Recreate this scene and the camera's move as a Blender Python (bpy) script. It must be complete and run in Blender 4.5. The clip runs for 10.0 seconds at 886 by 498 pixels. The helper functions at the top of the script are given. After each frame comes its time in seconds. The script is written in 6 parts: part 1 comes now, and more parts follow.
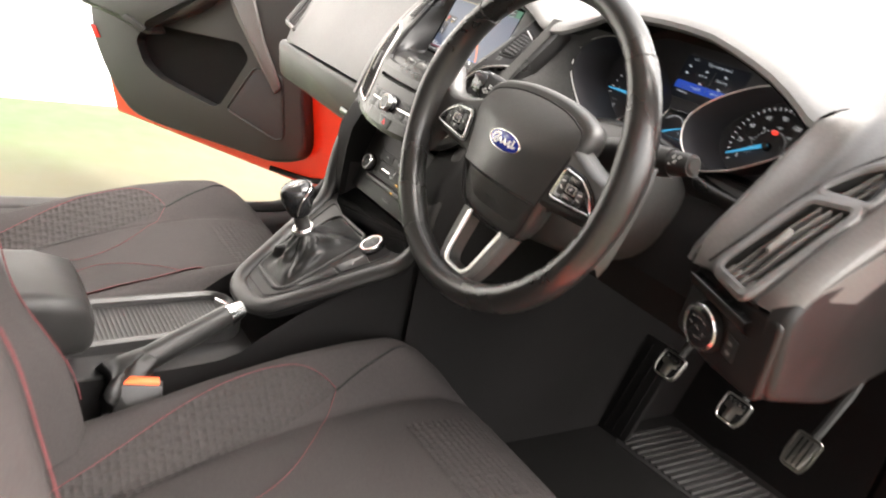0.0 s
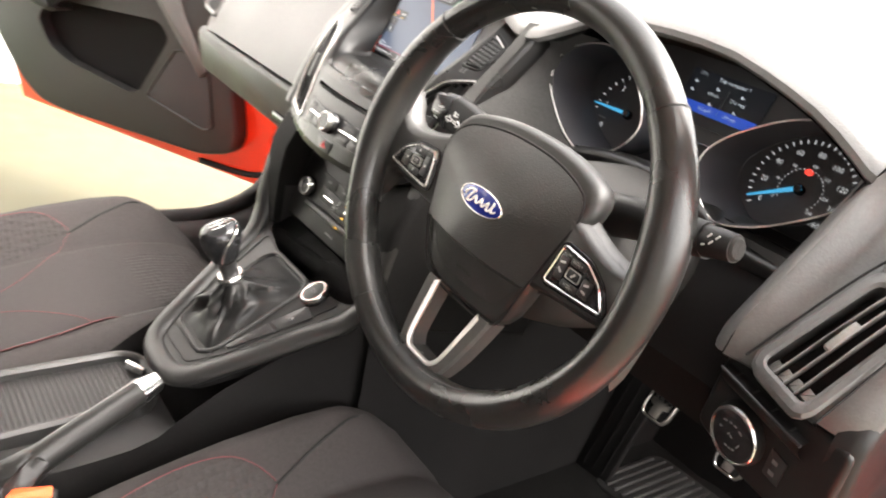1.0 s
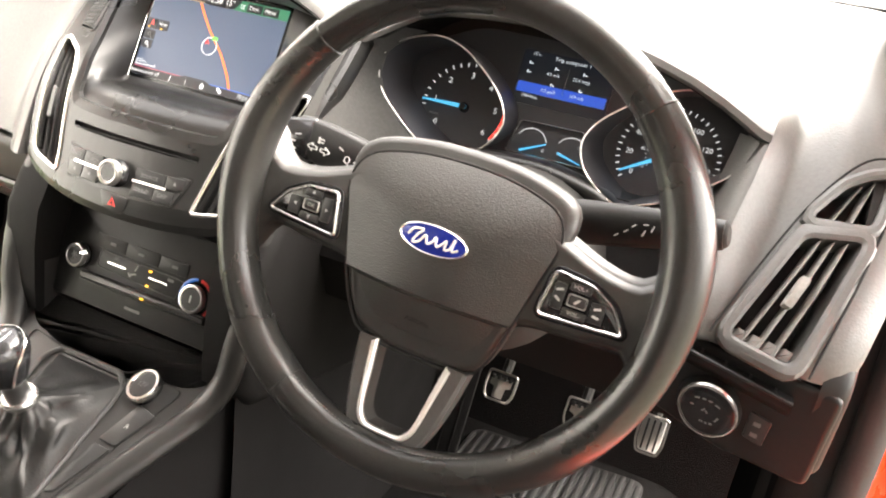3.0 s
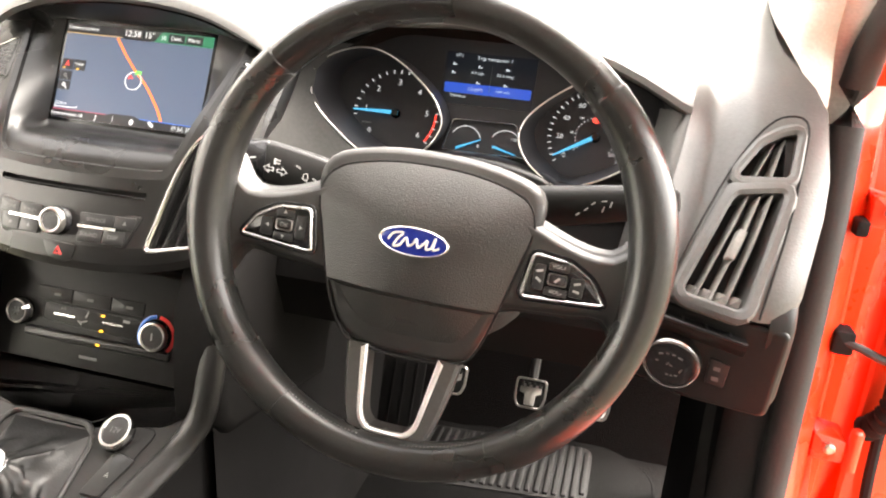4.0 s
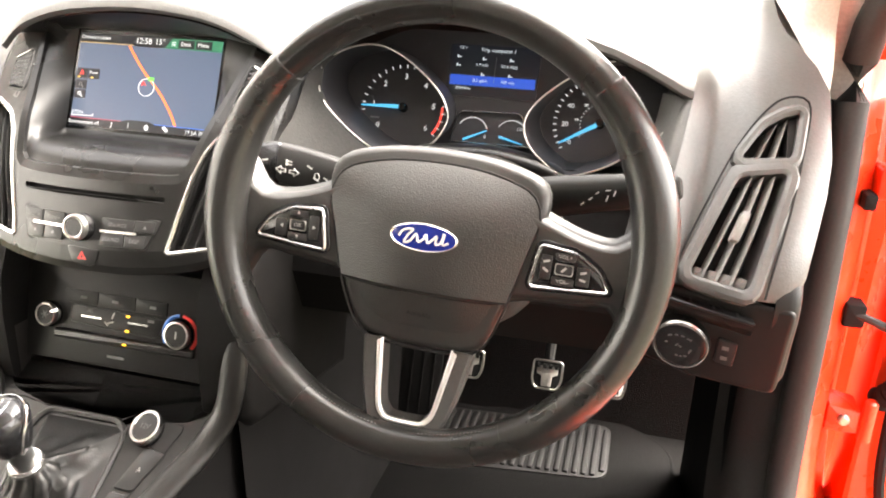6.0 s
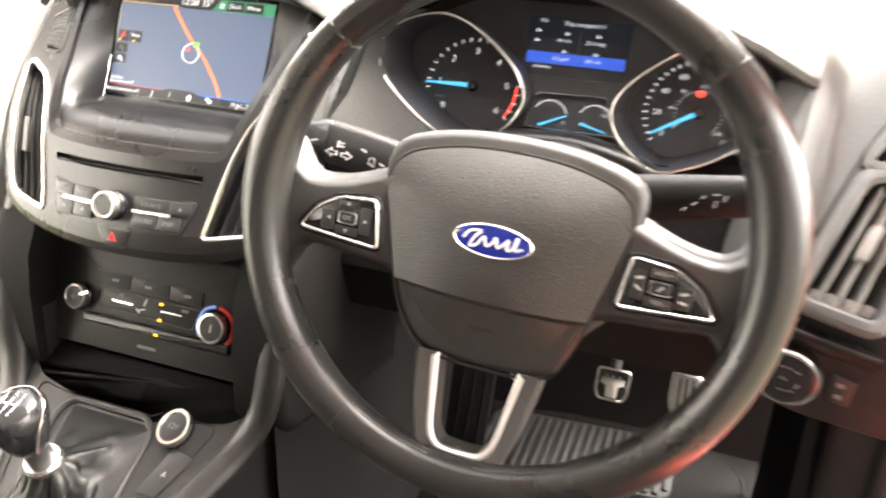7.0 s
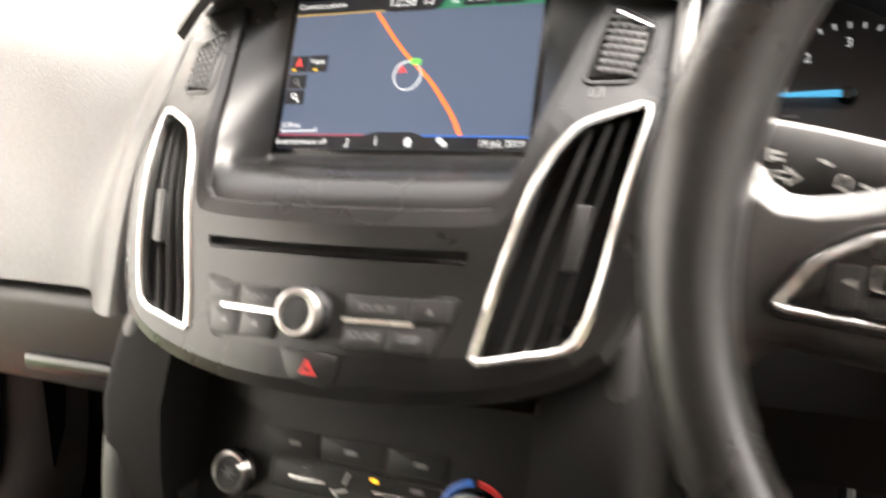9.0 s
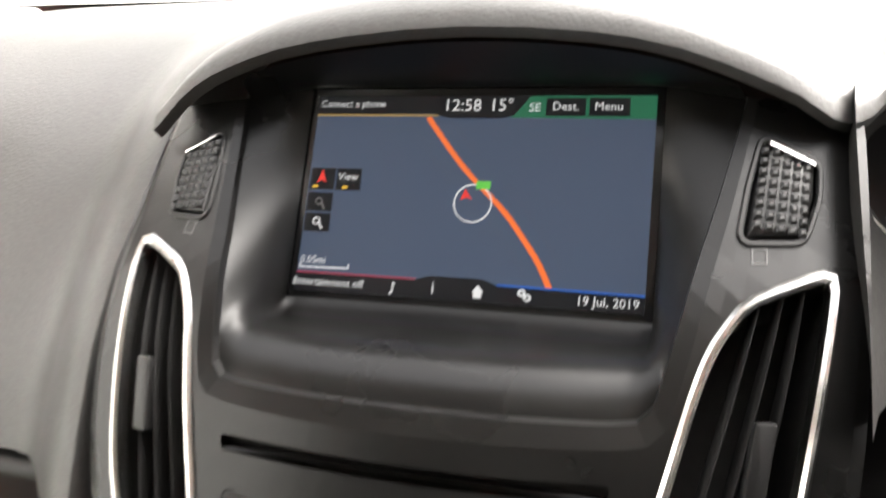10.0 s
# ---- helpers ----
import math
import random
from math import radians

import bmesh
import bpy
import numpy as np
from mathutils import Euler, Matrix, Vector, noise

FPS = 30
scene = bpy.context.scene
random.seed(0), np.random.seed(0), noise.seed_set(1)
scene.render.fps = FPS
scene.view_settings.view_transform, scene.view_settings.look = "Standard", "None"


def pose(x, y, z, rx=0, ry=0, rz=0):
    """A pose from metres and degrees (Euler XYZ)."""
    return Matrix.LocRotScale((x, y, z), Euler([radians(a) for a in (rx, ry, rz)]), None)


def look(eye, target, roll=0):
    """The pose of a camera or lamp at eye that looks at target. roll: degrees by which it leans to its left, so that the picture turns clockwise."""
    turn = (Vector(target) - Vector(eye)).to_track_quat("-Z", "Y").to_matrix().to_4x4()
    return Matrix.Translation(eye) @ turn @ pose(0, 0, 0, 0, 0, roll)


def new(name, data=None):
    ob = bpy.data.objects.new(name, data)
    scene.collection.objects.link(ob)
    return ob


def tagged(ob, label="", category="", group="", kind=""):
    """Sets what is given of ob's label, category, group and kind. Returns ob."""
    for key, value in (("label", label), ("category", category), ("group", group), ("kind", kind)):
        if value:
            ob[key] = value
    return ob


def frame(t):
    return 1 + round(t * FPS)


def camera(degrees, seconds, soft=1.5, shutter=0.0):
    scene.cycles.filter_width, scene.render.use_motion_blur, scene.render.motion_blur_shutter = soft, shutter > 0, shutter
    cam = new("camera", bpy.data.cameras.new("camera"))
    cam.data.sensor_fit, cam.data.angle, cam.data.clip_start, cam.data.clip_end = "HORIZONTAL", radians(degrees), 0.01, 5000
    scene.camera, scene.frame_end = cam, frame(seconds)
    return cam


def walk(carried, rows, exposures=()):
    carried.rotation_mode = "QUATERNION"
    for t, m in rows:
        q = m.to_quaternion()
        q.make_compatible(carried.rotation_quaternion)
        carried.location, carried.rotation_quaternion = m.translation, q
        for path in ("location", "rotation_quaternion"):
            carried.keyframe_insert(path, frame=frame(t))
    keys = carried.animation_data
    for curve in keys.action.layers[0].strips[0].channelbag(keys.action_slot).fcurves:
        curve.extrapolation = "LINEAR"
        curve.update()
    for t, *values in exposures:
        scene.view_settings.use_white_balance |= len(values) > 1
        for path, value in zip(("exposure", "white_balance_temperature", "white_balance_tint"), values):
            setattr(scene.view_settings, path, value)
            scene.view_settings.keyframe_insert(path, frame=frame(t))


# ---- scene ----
cam = camera(58.9, 10.0, 1.9, 0.5)
PATH = [
    (0, (1.062, -0.544, 1.108), (-0.437, 0.582, 0.41), 13.8),
    (0.5, (0.931, -0.477, 1.124), (-0.557, 0.656, 0.414), 14.9),
    (1, (0.854, -0.436, 1.145), (-0.523, 0.793, 0.373), 13.9),
    (1.5, (0.751, -0.442, 1.128), (-0.366, 1.05, 0.405), 14.0),
    (2, (0.675, -0.464, 1.12), (-0.139, 1.22, 0.412), 12.2),
    (2.5, (0.634, -0.473, 1.119), (-0.097, 1.254, 0.423), 11.6),
    (3.8, (0.538, -0.549, 1.104), (0.053, 1.294, 0.498), 5.9),
    (4, (0.535, -0.552, 1.111), (0.115, 1.305, 0.496), 5.0),
    (4.5, (0.544, -0.566, 1.127), (0.108, 1.271, 0.468), 3.1),
    (5, (0.543, -0.57, 1.127), (0.078, 1.261, 0.469), 2.8),
    (6.5, (0.544, -0.554, 1.129), (0.092, 1.274, 0.455), 2.3),
    (7, (0.507, -0.474, 1.111), (-0.072, 1.301, 0.392), 3.9),
    (7.5, (0.463, -0.401, 1.052), (-0.354, 1.327, 0.462), 3.5),
    (8, (0.44, -0.351, 0.975), (-0.584, 1.268, 0.402), 2.4),
    (8.5, (0.365, -0.279, 0.958), (-0.499, 1.459, 0.478), 2.8),
    (9, (0.23, -0.263, 0.983), (-0.55, 1.536, 0.591), -1.1),
    (9.5, (0.124, -0.225, 1.017), (-0.53, 1.623, 0.624), -1.5),
    (10, (0.104, -0.172, 1.045), (-0.473, 1.707, 0.672), -0.1),
]
walk(cam, [(t, look(eye, target, roll)) for t, eye, target, roll in PATH],
     [(0, 2.92, 6900, 12), (1.5, 3.3, 6900, 12), (2.5, 3.62, 7100, 12), (4, 3.68, 7200, 12), (6.6, 3.83, 7200, 12), (7.1, 3.97, 7200, 12), (8, 3.68, 7400, 12), (8.5, 3.8, 7200, 12), (9, 3.4, 7100, 12), (9.6, 2.7, 6900, 11), (10, 2.3, 6800, 11)])

# ---- light ----
world = bpy.data.worlds.new("sky")
scene.world = world
world.use_nodes = True
wn, wl = world.node_tree.nodes, world.node_tree.links
sky = wn.new("ShaderNodeTexSky")
sky.sky_type, sky.sun_disc = "NISHITA", False
sky.sun_elevation, sky.sun_rotation = radians(52), radians(52)
sky.dust_density, sky.air_density = 4.0, 1.0
grey = wn.new("ShaderNodeHueSaturation")
grey.inputs["Saturation"].default_value = 0.12
wl.new(sky.outputs[0], grey.inputs["Color"])
wl.new(grey.outputs[0], wn["Background"].inputs["Color"])
wn["Background"].inputs["Strength"].default_value = 0.2
sun = new("sun", bpy.data.lights.new("sun", "SUN"))
sun.data.energy, sun.data.angle, sun.data.color = 1.1, radians(55), (1.0, 0.97, 0.93)
sun.matrix_world = look((1.1, 0.85, 1.8), (0, 0, 0))


# ---- building helpers ----
def part(name, bm, material, parent, label="", sharp=32, smooth=True):
    """Links a bmesh, whose places are in the world, as one mesh under a thing or a part."""
    bmesh.ops.recalc_face_normals(bm, faces=bm.faces[:])
    me = bpy.data.meshes.new(name)
    for f in bm.faces:
        f.smooth = smooth
    bm.to_mesh(me)
    bm.free()
    if smooth:
        me.set_sharp_from_angle(angle=radians(sharp))
    me.materials.append(material)
    ob = new(name, me)
    if parent is not None:
        ob.parent = parent
        if parent.parent is None:
            ob.matrix_parent_inverse = parent.matrix_basis.inverted()
    if label:
        ob["label"] = label
    return ob


def thing(name, base, label, category, group="", kind=""):
    ob = new(name)
    ob.empty_display_size = 0.05
    ob.matrix_basis = Matrix.Translation(base)
    return tagged(ob, label, category, group, kind)


def single(name, bm, material, label, category, group="", kind="", sharp=32):
    return tagged(part(name, bm, material, None, "", sharp), label, category, group, kind)


def plane_map(o, x, y):
    """A map from (u, v, w) to the world: u along x, v along y, w off the plane."""
    o, x, y = Vector(o), Vector(x).normalized(), Vector(y).normalized()
    n = x.cross(y)
    return lambda u, v, w=0.0: o + x * u + y * v + n * w


def curve(pts, n, closed=False):
    """n points along a smooth line through pts (Catmull-Rom), evenly spaced."""
    p = [Vector(q) for q in pts]
    k = len(p)
    fine = []
    for i in range(k if closed else k - 1):
        if closed:
            a, b, c, d = p[i - 1], p[i], p[(i + 1) % k], p[(i + 2) % k]
        else:
            a, b, c, d = p[max(i - 1, 0)], p[i], p[i + 1], p[min(i + 2, k - 1)]
        for j in range(12):
            t = j / 12
            fine.append(0.5 * ((2 * b) + (c - a) * t + (2 * a - 5 * b + 4 * c - d) * t * t + (3 * b - a - 3 * c + d) * t**3))
    fine.append(p[0].copy() if closed else p[-1].copy())
    return even(fine, n, closed)


def even(line, n, closed=False):
    """n points evenly spaced along a polyline (whose last point repeats the first when closed)."""
    line = [Vector(q) for q in line]
    s = [0.0]
    for a, b in zip(line, line[1:]):
        s.append(s[-1] + (b - a).length)
    out, i = [], 0
    for j in range(n):
        want = s[-1] * j / (n if closed else n - 1)
        while i < len(s) - 2 and s[i + 1] < want:
            i += 1
        f = (want - s[i]) / max(s[i + 1] - s[i], 1e-9)
        out.append(line[i].lerp(line[i + 1], min(max(f, 0), 1)))
    return out


def grid(rows, close_u=False, close_v=False, bm=None):
    """Quads over rows of points; close_u joins each row's ends, close_v the last row to the first."""
    bm = bm or bmesh.new()
    vs = [[bm.verts.new(p) for p in r] for r in rows]
    for i in range(len(vs) if close_v else len(vs) - 1):
        a, b = vs[i], vs[(i + 1) % len(vs)]
        m = len(a)
        for j in range(m if close_u else m - 1):
            f = (a[j], a[(j + 1) % m], b[(j + 1) % m], b[j])
            if len(set(f)) == 4:
                bm.faces.new(f)
    return bm


def capped(rows):
    """A closed body: rows are closed loops, the first and last are capped."""
    bm = grid(rows, close_u=True)
    bm.verts.ensure_lookup_table()
    m = len(rows[0])
    bm.faces.new(bm.verts[:m])
    bm.faces.new(list(bm.verts)[-m:])
    return bm


def prism(outline, mp, w0, w1, bevel=0.0, seg=2, bm=None):
    """The outline (u, v) from w0 to w1, its front edge (w1) rounded."""
    own = bm is None
    bm = bm or bmesh.new()
    lo = [bm.verts.new(mp(u, v, w0)) for u, v in outline]
    c = Vector((sum(p[0] for p in outline), sum(p[1] for p in outline))) / len(outline)
    loops = [lo]
    if bevel:
        steps = [(0, 0)] if seg < 1 else [(1 - math.cos(math.pi / 2 * i / seg), math.sin(math.pi / 2 * i / seg)) for i in range(seg + 1)]
        for inset, rise in steps:
            ins = offset(outline, -bevel * inset)
            loops.append([bm.verts.new(mp(u, v, w1 - bevel * (1 - rise))) for u, v in ins])
    else:
        loops.append([bm.verts.new(mp(u, v, w1)) for u, v in outline])
    m = len(outline)
    for a, b in zip(loops, loops[1:]):
        for j in range(m):
            bm.faces.new((a[j], a[(j + 1) % m], b[(j + 1) % m], b[j]))
    bm.faces.new(lo)
    bm.faces.new(loops[-1])
    return bm


def offset(outline, d):
    """The closed outline moved outwards by d (inwards: minus)."""
    m = len(outline)
    area = sum(outline[i][0] * outline[(i + 1) % m][1] - outline[(i + 1) % m][0] * outline[i][1] for i in range(m))
    s = 1 if area > 0 else -1
    out = []
    for i in range(m):
        a, b, c = Vector(outline[i - 1][:2]), Vector(outline[i][:2]), Vector(outline[(i + 1) % m][:2])
        e, f = (b - a), (c - b)
        if e.length < 1e-7 or f.length < 1e-7:
            out.append((b.x, b.y))
            continue
        e.normalize(), f.normalize()
        n = Vector((e.y, -e.x)) + Vector((f.y, -f.x))
        if n.length < 1e-6:
            n = Vector((e.y, -e.x))
        n.normalize()
        k = max(n.dot(Vector((e.y, -e.x))), 0.5)
        out.append((b.x + s * d * n.x / k, b.y + s * d * n.y / k))
    return out


def ring(outer, inner, mp, w0, w1, bevel=0.001):
    """A frame between two outlines with the same number of points, its top edges rounded."""
    m = len(outer)
    o2, i2 = [], []
    for p, q in zip(outer, inner):
        p, q = Vector(p), Vector(q)
        d = q - p
        k = min(bevel / max(d.length, 1e-6), 0.4)
        o2.append(p + d * k)
        i2.append(q - d * k)
    rows = [[mp(*p, w0) for p in outer], [mp(*p, w1 - bevel) for p in outer], [mp(*p, w1) for p in o2], [mp(*p, w1) for p in i2], [mp(*p, w1 - bevel) for p in inner], [mp(*p, w0) for p in inner]]
    return grid(rows, close_u=True, close_v=True)


def rounded(outline, r, n=4):
    """The outline with its corners rounded."""
    out, m = [], len(outline)
    for i in range(m):
        a, b, c = Vector(outline[i - 1]), Vector(outline[i]), Vector(outline[(i + 1) % m])
        k = min(r, (a - b).length * 0.45, (c - b).length * 0.45)
        p, q = b + (a - b).normalized() * k, b + (c - b).normalized() * k
        for j in range(n + 1):
            t = j / n
            out.append(tuple((1 - t) ** 2 * p + 2 * t * (1 - t) * b + t * t * q))
    return out


def rect(w, h, r=0.0, cx=0.0, cy=0.0):
    pts = [(cx - w / 2, cy - h / 2), (cx + w / 2, cy - h / 2), (cx + w / 2, cy + h / 2), (cx - w / 2, cy + h / 2)]
    return rounded(pts, r, 3) if r else pts


def oval(a, b, n=24, cx=0.0, cy=0.0):
    return [(cx + a * math.cos(2 * math.pi * i / n), cy + b * math.sin(2 * math.pi * i / n)) for i in range(n)]


def sweep(pts, r, closed=False, n=12, flat=1.0, up=(0, 0, 1), taper=None, bm=None):
    """A tube of radius r along pts; flat squeezes it across up."""
    p = [Vector(q) for q in pts]
    rows, k = [], len(p)
    for i in range(k):
        d = (p[(i + 1) % k] - p[i - 1]) if closed else (p[min(i + 1, k - 1)] - p[max(i - 1, 0)])
        d.normalize()
        side = d.cross(Vector(up))
        if side.length < 1e-4:
            side = d.cross(Vector((1, 0, 0)))
        side.normalize()
        top = side.cross(d)
        rr = r if taper is None else r * taper(i / max(k - 1, 1))
        rows.append([p[i] + side * (rr * math.cos(a)) + top * (rr * flat * math.sin(a)) for a in [2 * math.pi * j / n for j in range(n)]])
    out = grid(rows, close_u=True, close_v=closed, bm=bm)
    if not closed and bm is None:
        out.verts.ensure_lookup_table()
        out.faces.new(out.verts[:n])
        out.faces.new(list(out.verts)[-n:])
    return out


def lathe(profile, mp, n=32, cap=True):
    """profile: (radius, w) rows, turned round the w axis of mp."""
    rows = [[mp(r * math.cos(2 * math.pi * j / n), r * math.sin(2 * math.pi * j / n), w) for j in range(n)] for r, w in profile]
    return capped(rows) if cap else grid(rows, close_u=True)


def cut(ob, cutters):
    """Takes the cutters' bodies out of a mesh object."""
    for c in cutters:
        bmesh.ops.recalc_face_normals(c, faces=c.faces[:])
        me = bpy.data.meshes.new("cutter")
        c.to_mesh(me)
        c.free()
        tool = new("cutter", me)
        mod = ob.modifiers.new("cut", "BOOLEAN")
        mod.object, mod.operation, mod.solver = tool, "DIFFERENCE", "EXACT"
        dg = bpy.context.evaluated_depsgraph_get()
        done = bpy.data.meshes.new_from_object(ob.evaluated_get(dg))
        ob.modifiers.clear()
        ob.data = done
        bpy.data.objects.remove(tool)
    ob.data.set_sharp_from_angle(angle=radians(60))
    return ob


def words(name, text, mp, size, material, parent, u=0.0, v=0.0, w=0.0004, align="CENTER", turn=0.0):
    """Raised lettering in the built-in font, as a mesh."""
    cu = bpy.data.curves.new("words", "FONT")
    cu.body, cu.size, cu.align_x, cu.align_y = text, size, align, "CENTER"
    cu.resolution_u = 2
    tmp = new("words", cu)
    me = bpy.data.meshes.new_from_object(tmp.evaluated_get(bpy.context.evaluated_depsgraph_get()))
    bpy.data.objects.remove(tmp)
    c, s = math.cos(turn), math.sin(turn)
    for vert in me.vertices:
        x, y = vert.co.x, vert.co.y
        vert.co = mp(u + c * x - s * y, v + s * x + c * y, w)
    me.materials.clear()
    me.materials.append(material)
    ob = new(name, me)
    ob.parent = parent
    if parent.parent is None:
        ob.matrix_parent_inverse = parent.matrix_basis.inverted()
    ob["label"] = "small pale lettering" 
    return ob


def bar(name, mp, u, v, a, b, material, parent, w=0.0005, turn=0.0, label=""):
    """A thin raised bar, a by b, round (u, v)."""
    c, s = math.cos(turn), math.sin(turn)
    pts = [(u + c * x - s * y, v + s * x + c * y) for x, y in rect(a, b)]
    return part(name, prism(pts, mp, w - 0.0006, w), material, parent, label, smooth=False)


# ---- materials ----
def surf(name, rgb, rough=0.5, metal=0.0, grain=0.0, scale=900.0, kind="noise", var=0.18, coat=0.0, spec=0.5, fine=0.0, depth=0.0006):
    m = bpy.data.materials.new(name)
    m.use_nodes = True
    nt = m.node_tree
    b = nt.nodes["Principled BSDF"]
    tc = nt.nodes.new("ShaderNodeTexCoord")
    big = nt.nodes.new("ShaderNodeTexNoise")
    big.inputs["Scale"].default_value, big.inputs["Detail"].default_value = 9.0, 5.0
    small = nt.nodes.new("ShaderNodeTexNoise")
    small.inputs["Scale"].default_value, small.inputs["Detail"].default_value = 260.0, 2.0
    for n in (big, small):
        nt.links.new(tc.outputs["Object"], n.inputs["Vector"])
    add = nt.nodes.new("ShaderNodeMath")
    add.operation = "ADD"
    nt.links.new(big.outputs["Fac"], add.inputs[0])
    nt.links.new(small.outputs["Fac"], add.inputs[1])
    mr = nt.nodes.new("ShaderNodeMapRange")
    mr.inputs["From Min"].default_value, mr.inputs["From Max"].default_value = 0.6, 1.4
    mr.inputs["To Min"].default_value, mr.inputs["To Max"].default_value = 1 - var, 1 + var
    nt.links.new(add.outputs[0], mr.inputs["Value"])
    mul = nt.nodes.new("ShaderNodeVectorMath")
    mul.operation = "SCALE"
    mul.inputs[0].default_value = rgb
    nt.links.new(mr.outputs[0], mul.inputs["Scale"])
    nt.links.new(mul.outputs[0], b.inputs["Base Color"])
    rr = nt.nodes.new("ShaderNodeMapRange")
    rr.inputs["From Min"].default_value, rr.inputs["From Max"].default_value = 0.3, 0.7
    rr.inputs["To Min"].default_value, rr.inputs["To Max"].default_value = max(rough - 0.06, 0.02), min(rough + 0.08, 1)
    nt.links.new(big.outputs["Fac"], rr.inputs["Value"])
    nt.links.new(rr.outputs[0], b.inputs["Roughness"])
    b.inputs["Metallic"].default_value = metal
    b.inputs["Coat Weight"].default_value = coat
    b.inputs["Coat Roughness"].default_value = 0.08
    b.inputs["Specular IOR Level"].default_value = spec
    if grain:
        if kind == "leather":
            t = nt.nodes.new("ShaderNodeTexVoronoi")
            t.feature = "SMOOTH_F1"
            out = t.outputs["Distance"]
        elif kind == "weave":
            t = nt.nodes.new("ShaderNodeTexWave")
            t.inputs["Distortion"].default_value = 2.5
            t.bands_direction = "DIAGONAL"
            out = t.outputs["Fac"]
        elif kind == "honeycomb":
            t = nt.nodes.new("ShaderNodeTexVoronoi")
            t.inputs["Randomness"].default_value = 0.25
            out = t.outputs["Distance"]
        else:
            t = nt.nodes.new("ShaderNodeTexNoise")
            t.inputs["Detail"].default_value = 3.0
            out = t.outputs["Fac"]
        t.inputs["Scale"].default_value = scale
        nt.links.new(tc.outputs["Object"], t.inputs["Vector"])
        bump = nt.nodes.new("ShaderNodeBump")
        bump.inputs["Strength"].default_value, bump.inputs["Distance"].default_value = grain, depth
        nt.links.new(out, bump.inputs["Height"])
        nt.links.new(bump.outputs[0], b.inputs["Normal"])
    return m


def glow(name, rgb, strength=1.0):
    m = bpy.data.materials.new(name)
    m.use_nodes = True
    b = m.node_tree.nodes["Principled BSDF"]
    b.inputs["Base Color"].default_value = (*[c * 0.3 for c in rgb], 1)
    b.inputs["Emission Color"].default_value = (*rgb, 1)
    b.inputs["Emission Strength"].default_value = strength
    b.inputs["Roughness"].default_value = 0.3
    return m


SOFT = surf("soft dash foam skin", (0.077, 0.075, 0.072), 0.46, grain=0.3, scale=520, kind="leather", spec=0.75)
HARD = surf("black grained plastic", (0.018, 0.0174, 0.0172), 0.42, grain=0.2, scale=700)
TRIM = surf("satin charcoal fascia", (0.008, 0.0078, 0.0077), 0.3, grain=0.06, scale=1500, spec=0.45)
LOWER = surf("dark lower plastic", (0.0145, 0.0139, 0.0138), 0.52, grain=0.25, scale=700, spec=0.4)
BLACK = surf("gloss black plastic", (0.012, 0.012, 0.013), 0.18, var=0.1)
DEEP = surf("matt black cavity", (0.016, 0.0155, 0.0155), 0.8, spec=0.2)
# LOWER's plastic, darkened: shade of footwell and recesses is put into its colour
DEEPER = surf("shade-darkened lower plastic", (0.0072, 0.0068, 0.0068), 0.7, grain=0.25, scale=700, spec=0.1)
SPOKE = surf("satin black spoke moulding", (0.02, 0.0198, 0.019), 0.42, grain=0.15, scale=900, kind="leather", spec=0.6)
BAND = surf("dark padded console band", (0.0095, 0.009, 0.0088), 0.42, grain=0.12, scale=900, kind="leather", spec=0.45)
PANEL = surf("black control panel", (0.0105, 0.0102, 0.0102), 0.45, grain=0.05, spec=0.3)
SATIN = surf("satin silver plastic", (0.5, 0.49, 0.48), 0.3, metal=1.0, var=0.06)
MATT = surf("matt grey trim", (0.03, 0.0295, 0.0285), 0.75, grain=0.3, scale=520, kind="leather", spec=0.15)
DUSTY = surf("dusty grey slat plastic", (0.26, 0.25, 0.235), 0.5, grain=0.1)
KEYPAD = surf("black button plastic", (0.018, 0.018, 0.0183), 0.34, grain=0.05)
CHROME = surf("satin chrome", (0.86, 0.85, 0.83), 0.22, metal=1.0, var=0.05)
STEEL = surf("brushed steel", (0.62, 0.6, 0.57), 0.32, metal=1.0, var=0.1)
LEATHER = surf("worn black leather", (0.0135, 0.0133, 0.0127), 0.28, grain=0.12, scale=800, kind="leather", var=0.3)
BAG = surf("grained airbag cover", (0.018, 0.018, 0.017), 0.4, grain=0.5, scale=900, kind="leather", spec=0.7)
FABRIC = surf("charcoal seat cloth", (0.036, 0.032, 0.0315), 0.92, grain=0.5, scale=420, kind="weave", spec=0.2)
COMB = surf("embossed seat cloth", (0.029, 0.0255, 0.025), 0.85, grain=1.0, scale=95, kind="honeycomb", spec=0.25, depth=0.004)
CARPET = surf("black carpet", (0.006, 0.0057, 0.0056), 1.0, grain=1.0, scale=500, spec=0.1, depth=0.003)
GRIP = surf("dull black leather", (0.009, 0.0088, 0.0085), 0.45, grain=0.3, scale=600, kind="leather", spec=0.35)
RUBBER = surf("black rubber", (0.011, 0.0105, 0.0105), 0.75, grain=0.2, spec=0.2)
STITCH = surf("red thread", (0.1, 0.019, 0.022), 0.8)
THREAD = surf("grey thread", (0.16, 0.155, 0.15), 0.8)
PAINT = surf("orange red car paint", (0.85, 0.06, 0.018), 0.3, coat=0.8, var=0.06)
BLUE = surf("blue enamel", (0.008, 0.02, 0.23), 0.2, coat=0.6, var=0.08)
ORANGE = surf("orange buckle plastic", (0.9, 0.13, 0.04), 0.4, var=0.08)
PRINT = surf("pale printed symbol", (0.4, 0.4, 0.39), 0.6, var=0.05)
